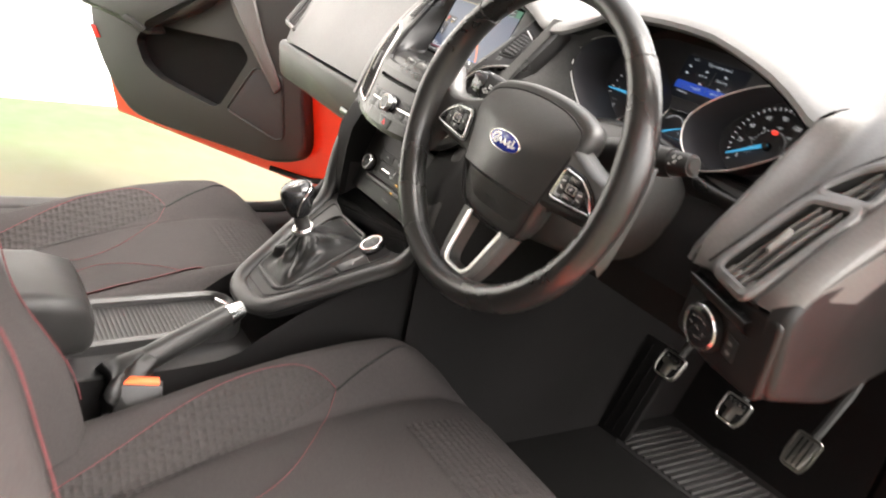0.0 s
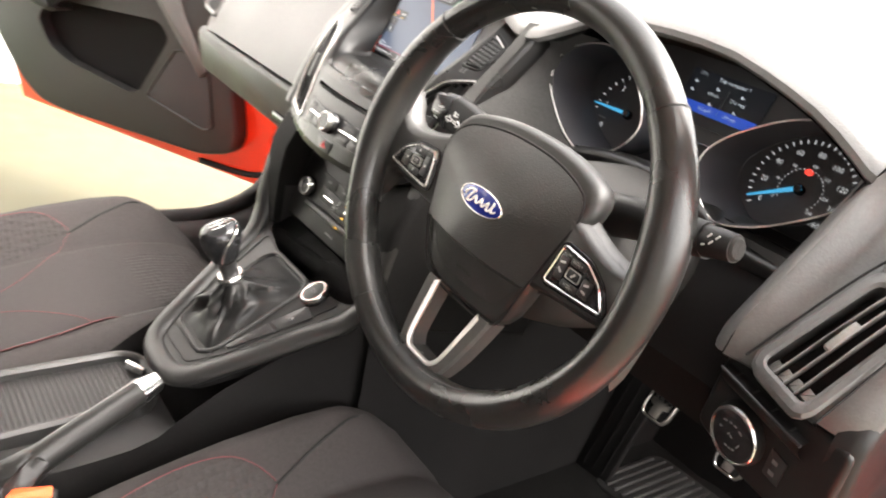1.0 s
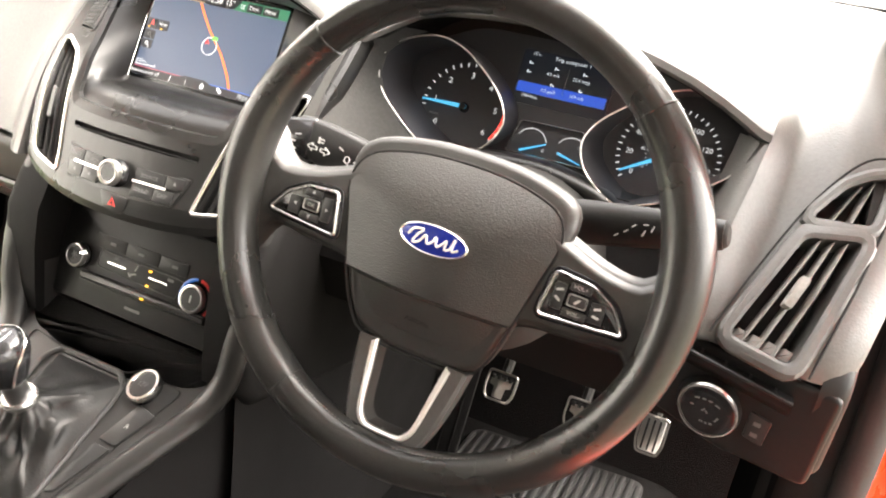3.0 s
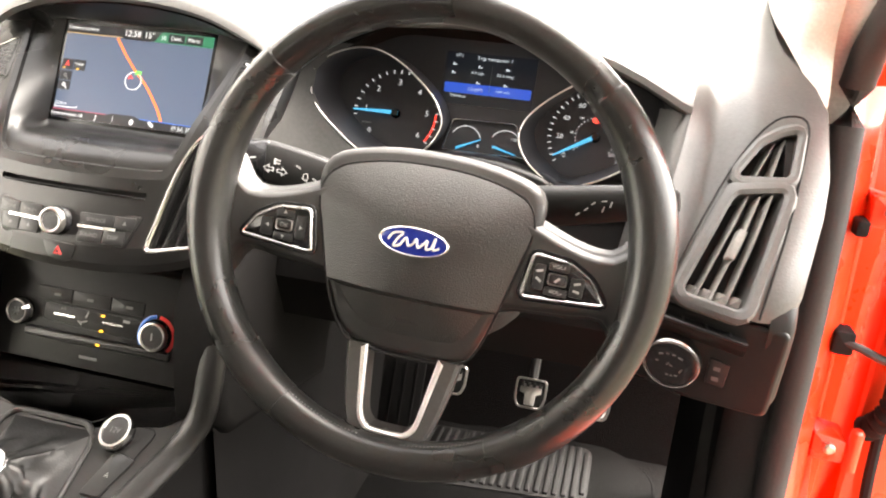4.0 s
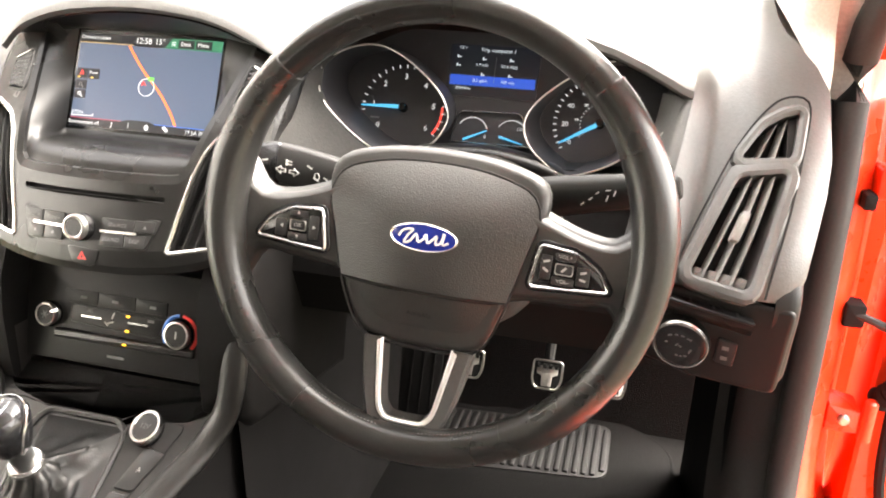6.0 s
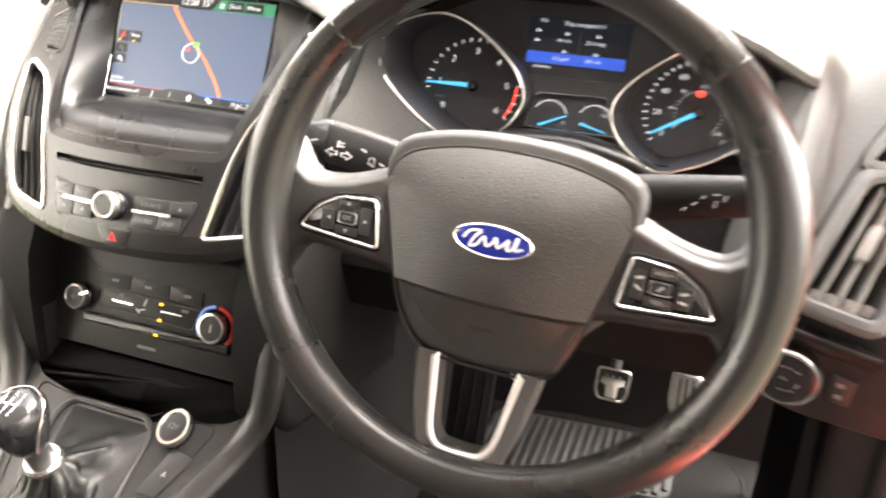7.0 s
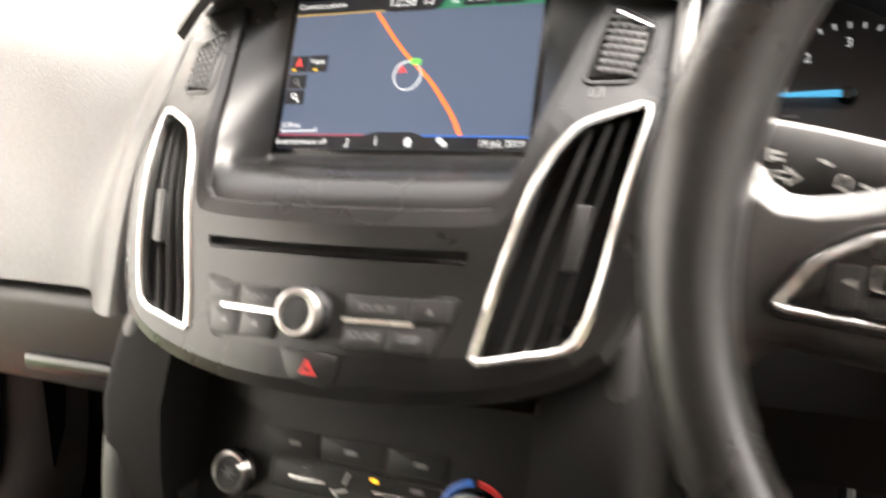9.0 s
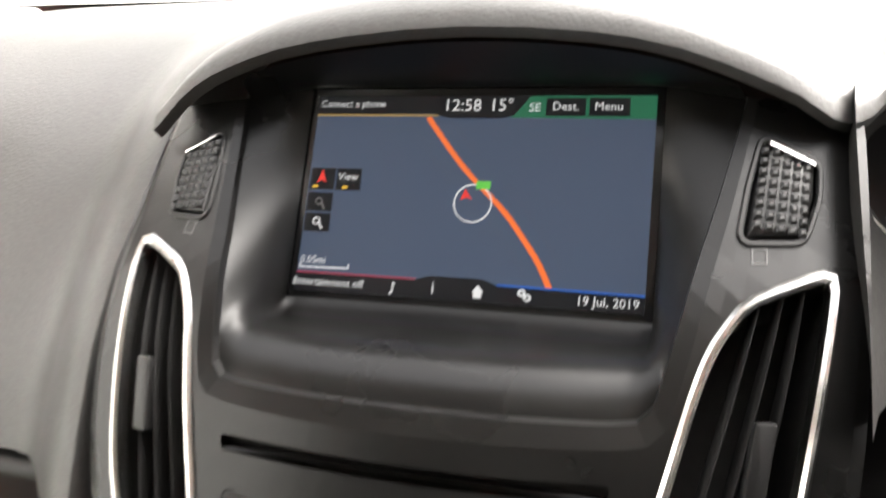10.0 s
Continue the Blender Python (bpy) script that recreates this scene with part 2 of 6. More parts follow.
DIM = surf("grey printed symbol", (0.13, 0.13, 0.13), 0.6, var=0.05)
WHITE_GLOW = glow("backlit numerals", (0.75, 0.8, 0.85), 0.077)
NEEDLE = glow("lit blue pointer", (0.06, 0.42, 0.75), 0.11)
AMBER = glow("amber indicator lamp", (1.0, 0.5, 0.03), 0.264)
RED_GLOW = glow("red warning lamp", (1.0, 0.06, 0.04), 0.176)


# ---- the dashboard ----
def step(x):
    x = max(0.0, min(1.0, x))
    return x * x * (3 - 2 * x)


def mix(table, x):
    """Linear reading of a table of (x, value)."""
    return float(np.interp(x, [r[0] for r in table], [r[1] for r in table]))


G_LINE = [(0.78, 0.078), (0.80, 0.077), (0.845, 0.082), (0.864, 0.089), (0.92, 0.109), (0.96, 0.132), (0.987, 0.155), (1.03, 0.19), (1.06, 0.21)]
G_LINE = [(p.x, p.y) for p in curve([(a, c, 0) for a, c in G_LINE], 90)]


def wide(x):
    """Half-widths on the centre fascia, eased towards its outer edge."""
    return x * (1.05 - 0.03 * max(0.0, min(1.0, (abs(x) - 0.14) / 0.038)))


def fas(x, z, w=0.0):
    """A place on the curved centre fascia, w off it towards the cabin."""
    x = wide(x)
    y = mix(G_LINE, z) + x * x
    slope = (mix(G_LINE, z + 0.01) - mix(G_LINE, z - 0.01)) / 0.02
    n = Vector((2 * x, -1, slope)).normalized()
    return Vector((x, y, z)) + n * w


dash = thing("dashboard", (0, 0.4, 0.75), "charcoal soft-touch dashboard with a hooded centre screen", "dashboard")

# Lower edge of the pad's profile and its crest, by x.
LIP_Y = [(-0.19, 0.206), (-0.15, 0.2), (-0.10, 0.2), (0, 0.2), (0.10, 0.2), (0.15, 0.201), (0.172, 0.212), (0.187, 0.23), (0.205, 0.25), (0.25, 0.262), (0.40, 0.265), (0.52, 0.258), (0.585, 0.247)]
LIP_Z = [(-0.19, 1.024), (-0.178, 1.031), (-0.156, 1.049), (-0.13, 1.062), (-0.084, 1.074), (0.0, 1.080), (0.084, 1.072), (0.144, 1.05), (0.165, 1.037), (0.18, 1.036), (0.2, 1.052), (0.222, 1.067), (0.25, 1.077), (0.33, 1.083), (0.40, 1.082), (0.45, 1.073), (0.52, 1.053), (0.585, 1.022)]
LIP_Y = [(p.x, p.y) for p in curve([(a, c, 0) for a, c in LIP_Y], 90)]
LIP_Z = [(p.x, p.y) for p in curve([(a, c, 0) for a, c in LIP_Z], 90)]
BASE_Z = 1.168
RIDGE = [(0.855, 0.168), (0.859, 0.157), (0.864, 0.154), (0.905, 0.178), (0.963, 0.214), (1.008, 0.24), (1.021, 0.247), (1.027, 0.249), (1.0335, 0.256), (1.0405, 0.271), (1.0465, 0.297), (1.053, 0.337), (1.0885, 0.42), (1.1, 0.447)]


def turn_in(x, z):
    """How much nearer the dash's end comes as its vents turn to the driver."""
    f = max(0.0, min(1.0, (1.01 - z) / 0.09))
    return 0.42 * max(0.0, min(x - 0.602, 0.054)) * f * f * (3 - 2 * f)


def pad_profile(x):
    if x < -0.181:
        e = max(0.0, (-0.62 - x) / 0.1)
        pts = [(0.72, BASE_Z), (0.55, 1.138), (0.42, 1.108), (0.37, 1.09), (0.325, 1.062), (0.28, 1.022), (0.238, 0.965), (0.205, 0.91), (0.182, 0.868), (0.176, 0.838)]
        near_x = max(0.0, min(1.0, (x + 0.275) / 0.092))
        near_x = near_x * near_x * (3 - 2 * near_x)
        out = []
        for y, z in pts:
            want = mix(G_LINE, min(z, 1.045)) + 0.036
            fade = max(0.0, min(1.0, (1.118 - z) / 0.07))
            out.append((x, y + 0.02 * e * e + (min(want, y) - y) * near_x * fade, z - 0.02 * e * e))
        return curve(out, 18)
    if x > 0.5885:
        top = [(0.72, BASE_Z), (0.55, 1.142), (0.42, 1.0885), (0.36, 1.064), (0.315, 1.046), (0.288, 1.028), (0.268, 1.008), (0.232, 0.963), (0.19, 0.905), (0.166, 0.8745), (0.157, 0.8635), (0.159, 0.858), (0.172, 0.8565)]
        e = max(0.0, (x - 0.69) / 0.03)
        g = max(0.0, min(1.0, (0.612 - x) / 0.023))
        g = g * g * (3 - 2 * g)
        dip = 0.02 * math.exp(-((x - 0.614) / 0.013) ** 2)
        out = []
        for y, z in top:
            low = min(1, max(0, (1.09 - z) / 0.05)) * min(1, max(0, (z - 0.86) / 0.08))
            ridge = mix(RIDGE, z) if z < 1.1 else y
            nip = 0.3 * max(0.0, x - 0.645) * max(0.0, min(1.0, (0.96 - z) / 0.1))
            lean = 0.022 * max(0.0, min(1.0, (1.02 - z) / 0.14)) * max(0.0, 1 - (x - 0.5885) / 0.05)
            draw = 0.36 * (x - 0.5885) * step(max(0.0, (z - 1.025) / 0.085))
            out.append((x - nip - lean - draw, y + (ridge - y) * g + dip * low + 0.012 * e * e - turn_in(x, z), z))
        return curve(out, 18)
    ly, lz = mix(LIP_Y, x), mix(LIP_Z, x)
    pts = [(0.72, BASE_Z), (0.55, 1.142), (0.42, max(1.108 - 0.02 * max(0.0, min(1.0, (x - 0.46) / 0.11)), lz + 0.034)), (ly + 0.09, lz + 0.032), (ly + 0.05, lz + 0.0255), (ly + 0.024, lz + 0.0195), (ly + 0.009, lz + 0.0125), (ly + 0.002, lz + 0.006), (ly, lz), (ly + 0.007, lz - 0.005)]
    fine = curve([(x, y, z) for y, z in pts], 201)
    return [fine[int(round(200 * f))] for f in (*np.linspace(0, 0.72, 8), *np.linspace(0.78, 1, 16))]


XS = [-0.735, -0.728, -0.715, -0.68, -0.62, -0.5, -0.4, -0.34, -0.3, -0.275, -0.26, -0.245, -0.23, -0.215, -0.2, -0.19, -0.183, -0.181, -0.175, -0.168, -0.16, -0.15, -0.14, -0.13, -0.115, -0.1, -0.08, -0.06, -0.03, 0, 0.03, 0.06, 0.08, 0.1, 0.115, 0.13, 0.14, 0.15, 0.158, 0.165, 0.172, 0.178, 0.184, 0.19, 0.205, 0.225, 0.25, 0.29, 0.33, 0.37, 0.41, 0.45, 0.48, 0.51, 0.54, 0.565, 0.58, 0.5884, 0.5886, 0.595, 0.605, 0.62, 0.64, 0.66, 0.68, 0.695, 0.708, 0.718, 0.722]


def span(a, b):
    return [pad_profile(x) for x in XS if a <= x <= b]


part("passenger_pad", grid(span(-0.74, -0.1815)), SOFT, dash)
part("top_pad", grid(span(-0.1815, 0.5885)), SOFT, dash)
solid = [r + [p + Vector((0, 0.09, -0.01)) for p in reversed(r)] for r in span(0.5885, 0.73)]
pod = part("end_pod", capped(solid), SOFT, dash)
# side faces that close the pads
part("pad_end", grid([pad_profile(-0.735), [Vector((-0.735, 0.72, 0.86)).lerp(Vector((-0.735, 0.25, 0.80)), i / 17) for i in range(18)]]), SOFT, dash)
part("pad_side", grid([pad_profile(-0.183), [p + Vector((0.006, 0.06, 0)) for p in pad_profile(-0.183)]]), SOFT, dash)
part("hood_flank", grid([[Vector((0.5895 - 0.022 * max(0.0, min(1.0, (1.02 - z) / 0.14)) - 0.03 * f, mix(RIDGE, z) + 0.003 + 0.05 * f * f, z - 0.006 * f)) for f in (0, 0.15, 0.4, 0.7, 1)] for z in np.linspace(0.86, 1.024, 12)]), SOFT, dash)

fill = pad_profile(-0.183)
part("pad_joint", grid([fill, [Vector((-0.16, max(p.y, mix(G_LINE, p.z) + 0.03) + 0.03, p.z)) for p in fill]]), SOFT, dash)
part("dash_end", prism(rounded([(0.15, 0.858), (0.172, 0.762), (0.30, 0.74), (0.5, 0.8), (0.52, 1.09), (0.36, 1.05), (0.262, 1.0)], 0.02, 4), lambda u, v, w: Vector((0.68 + w, u - 0.006, v)), 0.0, 0.024, 0.012, 4), PANEL, dash)
# glove box and lower dash on the passenger's side
glove = part("glovebox", prism(rounded([(-0.715, 0.745), (-0.2, 0.735), (-0.2, 0.832), (-0.715, 0.834)], 0.02, 4), lambda u, v, w: Vector((u, 0.205 - w + 0.35 * max(0.0, 0.79 - v), v)), 0.0, 0.028, 0.012, 3), HARD, dash, "glove box lid with a dark seam")
part("glovebox_underside", grid([[(x, 0.2, 0.748), (x, 0.3, 0.73), (x, 0.6, 0.70)] for x in (-0.72, -0.45, -0.18)]), LOWER, dash)
part("glovebox_handle", prism(rect(0.11, 0.014, 0.005, -0.3, 0.765), lambda u, v, w: Vector((u, 0.187 - w, v)), 0, 0.006, 0.002), BLACK, dash)

# side air vent at the passenger's end of the dash
pvm = plane_map((-0.7, 0.215, 0.905), (1, 0, 0), (0, 0.55, 0.83))
pv_o = rounded([(-0.022, -0.045), (0.05, -0.055), (0.05, 0.06), (-0.005, 0.055), (-0.022, 0.02)], 0.014)
pass_vent = part("side_vent", ring(pv_o, offset(pv_o, -0.009), pvm, -0.01, 0.006, 0.003), SOFT, dash)
part("vent_back", prism(offset(pv_o, -0.008), pvm, 0.0005, 0.002), DEEP, pass_vent)
for k in range(3):
    part("slat", prism(rect(0.003, 0.085, 0, -0.002 + 0.016 * k, 0.0), pvm, 0.001, 0.005, 0.001), HARD, pass_vent)

# centre fascia: a U round the screen's recess
IN = curve([(0.124, 1.046, 0), (0.1215, 1.034, 0), (0.1125, 1.0, 0), (0.1045, 0.973, 0), (0.0935, 0.93, 0), (0.088, 0.9225, 0), (0.06, 0.921, 0), (0, 0.921, 0)], 26)
OUT = curve([(0.1765, 1.041, 0), (0.1775, 1.03, 0), (0.177, 1.0, 0), (0.174, 0.955, 0), (0.1695, 0.905, 0), (0.162, 0.868, 0), (0.147, 0.846, 0), (0.115, 0.831, 0), (0.06, 0.8225, 0), (0, 0.8205, 0)], 26)
rows = []
for sgn, rng in ((-1, range(26)), (1, range(24, -1, -1))):
    for i in rng:
        a, b = IN[i], OUT[i]
        row = [fas(sgn * (a.x + (b.x - a.x) * k / 12), a.y + (b.y - a.y) * k / 12) for k in range(13)]
        back = Vector((0, 0.012, 0))
        row = [row[0] + back * 0.6, row[0] + back * 0.2] + row[1:12] + [row[12] + back * 0.15, row[12] + back * 0.4, row[12] + back * 0.9]
        rows.append(row)
solid = [r + [p + Vector((0, 0.02, 0)) for p in reversed(r)] for r in rows]
fascia = part("centre_fascia", capped(solid), TRIM, dash, "satin charcoal centre fascia")

VENT = [(0.160, 0.975), (0.154, 0.9765), (0.127, 0.968), (0.1165, 0.9585), (0.107, 0.941), (0.096, 0.9), (0.085, 0.852), (0.0875, 0.8455), (0.11, 0.849), (0.131, 0.8535), (0.139, 0.865), (0.1455, 0.887), (0.152, 0.922), (0.161, 0.968)]
WHEEL_HOLE = [(0.131, 1.0275), (0.1535, 1.0165), (0.1525, 1.003), (0.146, 0.9875), (0.1225, 0.9875), (0.126, 1.008)]
cutters = []
for s in (-1, 1):
    for o, d in ((VENT, -0.003), (WHEEL_HOLE, 0.0)):
        cutters.append(prism([(s * u, v) for u, v in offset(o, d)], lambda u, v, w: Vector((wide(u), w, v)), -0.05, 0.4))
CD = rounded([(-0.081, 0.9015), (-0.0795, 0.895), (0.0785, 0.895), (0.08, 0.9015)], 0.003)
cutters.append(prism(CD, lambda u, v, w: Vector((wide(u), w, v)), -0.05, 0.13))
cut(fascia, cutters)
me = fascia.data
split = []
for f in me.polygons:
    for li in f.loop_indices:
        p = me.vertices[me.loops[li].vertex_index].co
        d = 0.01
        q = p.x / 1.04
        n = (fas(q + d, p.z) - fas(q - d, p.z)).cross(fas(q, p.z + d) - fas(q, p.z - d)).normalized()
        on = abs(p.y - fas(q, p.z).y) < 0.006 and n.dot(f.normal) > 0.3
        split.append(n if on else f.normal.copy())
me.normals_split_custom_set(split)

for s in (-1, 1):
    o = curve([(s * u, v, 0) for u, v in VENT], 48, True)
    o = [(p.x, p.y) for p in o]
    vent = part("air_vent", ring(o, offset(o, -0.0042), fas, -0.006, 0.0022, 0.0014), CHROME, dash, "centre air vent with chrome surround")
    inner = offset(o, -0.0036)
    part("vent_duct", grid([[fas(u, v, w) for u, v in offset(o, -0.0034 - 0.0 * w)] for w in (0.0, -0.012, -0.035)], close_u=True), DEEP, vent)
    part("vent_back", prism(offset(o, -0.003), fas, -0.037, -0.034), DEEP, vent)
    top, bot = (s * 0.1395, 0.968), (s * 0.1065, 0.852)
    for f in (0.25, 0.5, 0.75):
        tu = s * (0.122 + 0.034 * f)
        bu = s * (0.0895 + 0.044 * f)
        tz, bz = 0.9665 + 0.006 * f, 0.850 + 0.003 * f
        line = [Vector((tu + (bu - tu) * k / 10, tz + (bz - tz) * k / 10, 0)) for k in range(11)]
        slat = grid([[fas(p.x - 0.0008, p.y, w) for p in line] for w in (-0.012, -0.004)] + [[fas(p.x, p.y, -0.0025) for p in line]] + [[fas(p.x + 0.0008, p.y, w) for p in line] for w in (-0.004, -0.012)], close_v=True)
        part("slat", slat, LOWER, vent)
    tab = rounded([(s * 0.128 - 0.0042, 0.893), (s * 0.128 + 0.0042, 0.893), (s * 0.1325 + 0.0042, 0.925), (s * 0.1325 - 0.0042, 0.925)], 0.002)
    part("vent_tab", prism(tab, fas, -0.006, 0.0005, 0.0012), KEYPAD, vent, "ribbed vent thumb tab")
    wh = part("vent_wheel", prism([(s * u, v) for u, v in offset(WHEEL_HOLE, -0.0012)], fas, -0.012, 0.0015, 0.003, 3), KEYPAD, dash, "knurled vent thumbwheel")
    for i in range(8):
        for j in range(5):
            u0 = 0.1275 + 0.0045 * j + 0.0005 * i
            v0 = 0.9925 + 0.0042 * i - 0.0008 * j
            if v0 < 1.0275 - 0.5 * (u0 - 0.131) - 0.002 and u0 < 0.1465 + 0.25 * (v0 - 0.9875):
                bmk = prism([(s * u0 - 0.0017, v0 - 0.0015), (s * u0 + 0.0017, v0 - 0.0015), (s * u0 + 0.0017, v0 + 0.0015), (s * u0 - 0.0017, v0 + 0.0015)], fas, 0.0012, 0.0028, 0.0009, 1)
                part("knurl", bmk, KEYPAD, wh)
    part("wheel_edge", prism([(s * u, v) for u, v in ((0.1325, 1.0255), (0.1515, 1.0162), (0.1515, 1.0148), (0.1325, 1.0238))], fas, 0.001, 0.0032), CHROME, wh)
    wo = [(s * u, v) for u, v in rounded(WHEEL_HOLE, 0.004)]
    part("wheel_frame", ring(offset(wo, 0.0028), offset(wo, 0.0002), fas, -0.002, 0.0012, 0.0006), TRIM, dash)
    part("wheel_symbol", ring(rect(0.006, 0.0058, 0, s * 0.129, 0.9815), rect(0.005, 0.0048, 0, s * 0.129, 0.9815), fas, 0, 0.0004, 0.0001), DIM, dash)

# recess round the screen
scr = plane_map((0.0005, 0.2112, 0.9963), (1, 0, 0), (0, 0.357, 0.934))
SW, SH = 0.179, 0.1065
front = [Vector((-p.x, p.y, 0)) for p in reversed(IN)] 
lo = [fas(p.x, p.y) + Vector((0, 0.0072, -0.001)) for p in [Vector((-q.x, q.y, 0)) for q in IN] + [Vector((q.x, q.y, 0)) for q in reversed(IN)][1:]]
hi = [Vector((x, mix(LIP_Y, x) + 0.006, mix(LIP_Z, x) - 0.007)) for x in np.linspace(0.125, -0.125, 24)]
b = SW / 2 + 0.004
V0, V1 = -SH / 2 - 0.004, SH / 2 + 0.005
turn = min(range(len(IN)), key=lambda i: abs(IN[i].x - 0.0895) + abs(IN[i].y - 0.924))
sides = [(lo[:turn + 1], (-b, V1), (-b, V0), 20), (lo[turn:len(lo) - turn], (-b, V0), (b, V0), 30), (lo[len(lo) - turn - 1:], (b, V0), (b, V1), 20), ([lo[-1]] + hi + [lo[0]], (b, V1), (-b, V1), 30)]
loop, back = [], []
for line, p, q, n in sides:
    for i, e in enumerate(even(line, n + 1)[:-1]):
        loop.append(e)
        back.append(scr(p[0] + (q[0] - p[0]) * i / n, p[1] + (q[1] - p[1]) * i / n, 0.003))
dipped = lambda f, d: [p.lerp(q, f) + Vector((0, 0, -d * max(0.0, min(1.0, (0.945 - p.z) / 0.02)))) for p, q in zip(loop, back)]
part("screen_recess", grid([loop] + [dipped(f, d) for f, d in ((0.02, -0.0018), (0.05, -0.0039), (0.085, -0.0058), (0.12, -0.0072), (0.17, -0.0086), (0.22, -0.0094), (0.28, -0.0096), (0.35, -0.0091), (0.43, -0.0077), (0.5, -0.0058), (0.6, -0.0032), (0.7, -0.0006), (0.8, 0.0016), (0.88, 0.0022), (0.95, 0.0015))] + [back], close_u=True), TRIM, dash, "deep hooded recess around the screen", sharp=85)
part("screen_surround", prism(rect(2 * b + 0.002, SH + 0.011, 0.002, 0, 0.0005), scr, -0.01, 0.002, 0.001), BLACK, dash)

# climate panel, with the open tray below it
hv = plane_map((0, 0.1255, 0.7445), (1, 0, 0), (0, 0.287, 0.958))
climate = part("climate_panel", prism(rounded([(-0.119, -0.056), (0.119, -0.056), (0.126, 0.06), (-0.126, 0.06)], 0.006), hv, -0.05, 0.0, 0.002), PANEL, dash, "black climate control panel")
part("panel_lip", prism(rounded([(-0.08, -0.0295), (0.098, -0.0295), (0.098, -0.019), (-0.08, -0.019)], 0.002), hv, -0.001, 0.006, 0.003, 3), HARD, climate)
for u0, u1 in ((-0.072, -0.0285), (-0.0275, 0.0195), (0.0205, 0.06)):
    part("button", prism(rounded([(u0, 0.0125), (u1, 0.0125), (u1, 0.0275), (u0, 0.0275)], 0.001), hv, -0.001, 0.0014, 0.0006), PANEL, climate)
part("button_island", prism(rounded([(-0.061, -0.009), (0.052, -0.0135), (0.06, 0.008), (-0.061, 0.0105)], 0.005), hv, -0.001, 0.0022, 0.001), PANEL, climate)
part("island_edge", ring(offset(rounded([(-0.061, -0.009), (0.052, -0.0135), (0.06, 0.008), (-0.061, 0.0105)], 0.005), 0.0006), offset(rounded([(-0.061, -0.009), (0.052, -0.0135), (0.06, 0.008), (-0.061, 0.0105)], 0.005), -0.0004), hv, 0.001, 0.0026, 0.0003), KEYPAD, climate)
for u, v, l in ((-0.034, -0.001, 0.026), (0.026, -0.001, 0.026)):
    bar("chrome_bar", hv, u, v, l, 0.0022, CHROME, climate, 0.003)
for v in (0.0062, -0.0105, -0.0255):
    bar("indicator_lamp", hv, 0.0135, v, 0.0042, 0.0022, AMBER, climate, 0.0036 if v > -0.02 else 0.0066)
words("lettering", "AC", hv, 0.005, DIM, climate, -0.036, 0.0062, 0.0026)
for u, v in ((-0.046, 0.02), (-0.005, 0.02), (0.043, 0.02), (0.042, 0.0045)):
    bar("symbol", hv, u, v, 0.008, 0.003, DIM, climate, 0.0027)
# the small seated figure that marks the air flow, drawn as plain strokes
for u, v, l, a in ((-0.006, 0.004, 0.008, 1.2), (-0.009, -0.004, 0.008, 0.3), (-0.014, -0.006, 0.006, -0.7)):
    bar("symbol", hv, u, v, l, 0.0016, PRINT, climate, 0.003, a)
bar("symbol", hv, 0.0, -0.0455 + 0.0025, 0.022, 0.003, DIM, climate, 0.0008)


def knob(mp, u, v, r, h, parent, label):
    m = lambda a, c, w=0.0: mp(u + a, v + c, w)
    k = part("knob", lathe([(r * 1.12, 0), (r * 1.12, h * 0.35), (r, h * 0.5), (r * 0.97, h * 0.85), (r * 0.9, h)], m, 40), BLACK, parent, label)
    part("knob_ring", lathe([(r * 1.0, h * 0.5), (r * 1.02, h * 0.88), (r * 0.97, h * 1.06), (r * 0.86, h * 1.1), (r * 0.8, h * 0.98)], m, 40, False), SATIN, k)
    part("knob_face", lathe([(r * 0.83, h * 0.9), (r * 0.8, h * 1.0), (r * 0.3, h * 1.02)], m, 32), PANEL, k)
    return k, m


k, m = knob(hv, -0.0885, -0.0045, 0.0135, 0.0105, climate, "fan speed knob with chrome ring")
bar("pointer", m, 0.012, 0.006, 0.01, 0.003, CHROME, k, 0.0117, 0.4)
for a in (0, 1.05, 2.1):
    bar("symbol", m, 0, 0, 0.009, 0.0012, DIM, k, 0.0114, a)
k, m = knob(hv, 0.079, -0.0045, 0.0155, 0.0105, climate, "temperature knob with chrome ring")
bar("pointer", m, 0, 0, 0.0016, 0.008, PRINT, k, 0.0114)
for a0, a1, c in ((95, 215, surf("blue temperature arc", (0.01, 0.12, 0.5), 0.4)), (85, -45, surf("red temperature arc", (0.6, 0.03, 0.03), 0.4))):
    arc = [(math.cos(radians(a0 + (a1 - a0) * i / 20)), math.sin(radians(a0 + (a1 - a0) * i / 20))) for i in range(21)]
    part("colour_arc", grid([[m(0.0185 * x, 0.0185 * y, 0.0025) for x, y in arc], [m(0.0205 * x, 0.0205 * y, 0.0032) for x, y in arc], [m(0.0225 * x, 0.0225 * y, 0.0025) for x, y in arc]]), c, climate, smooth=False)
for u in (-0.011, 0.014):
    bar("symbol", m, u, -0.023, 0.005, 0.004, DIM, climate, 0.002)

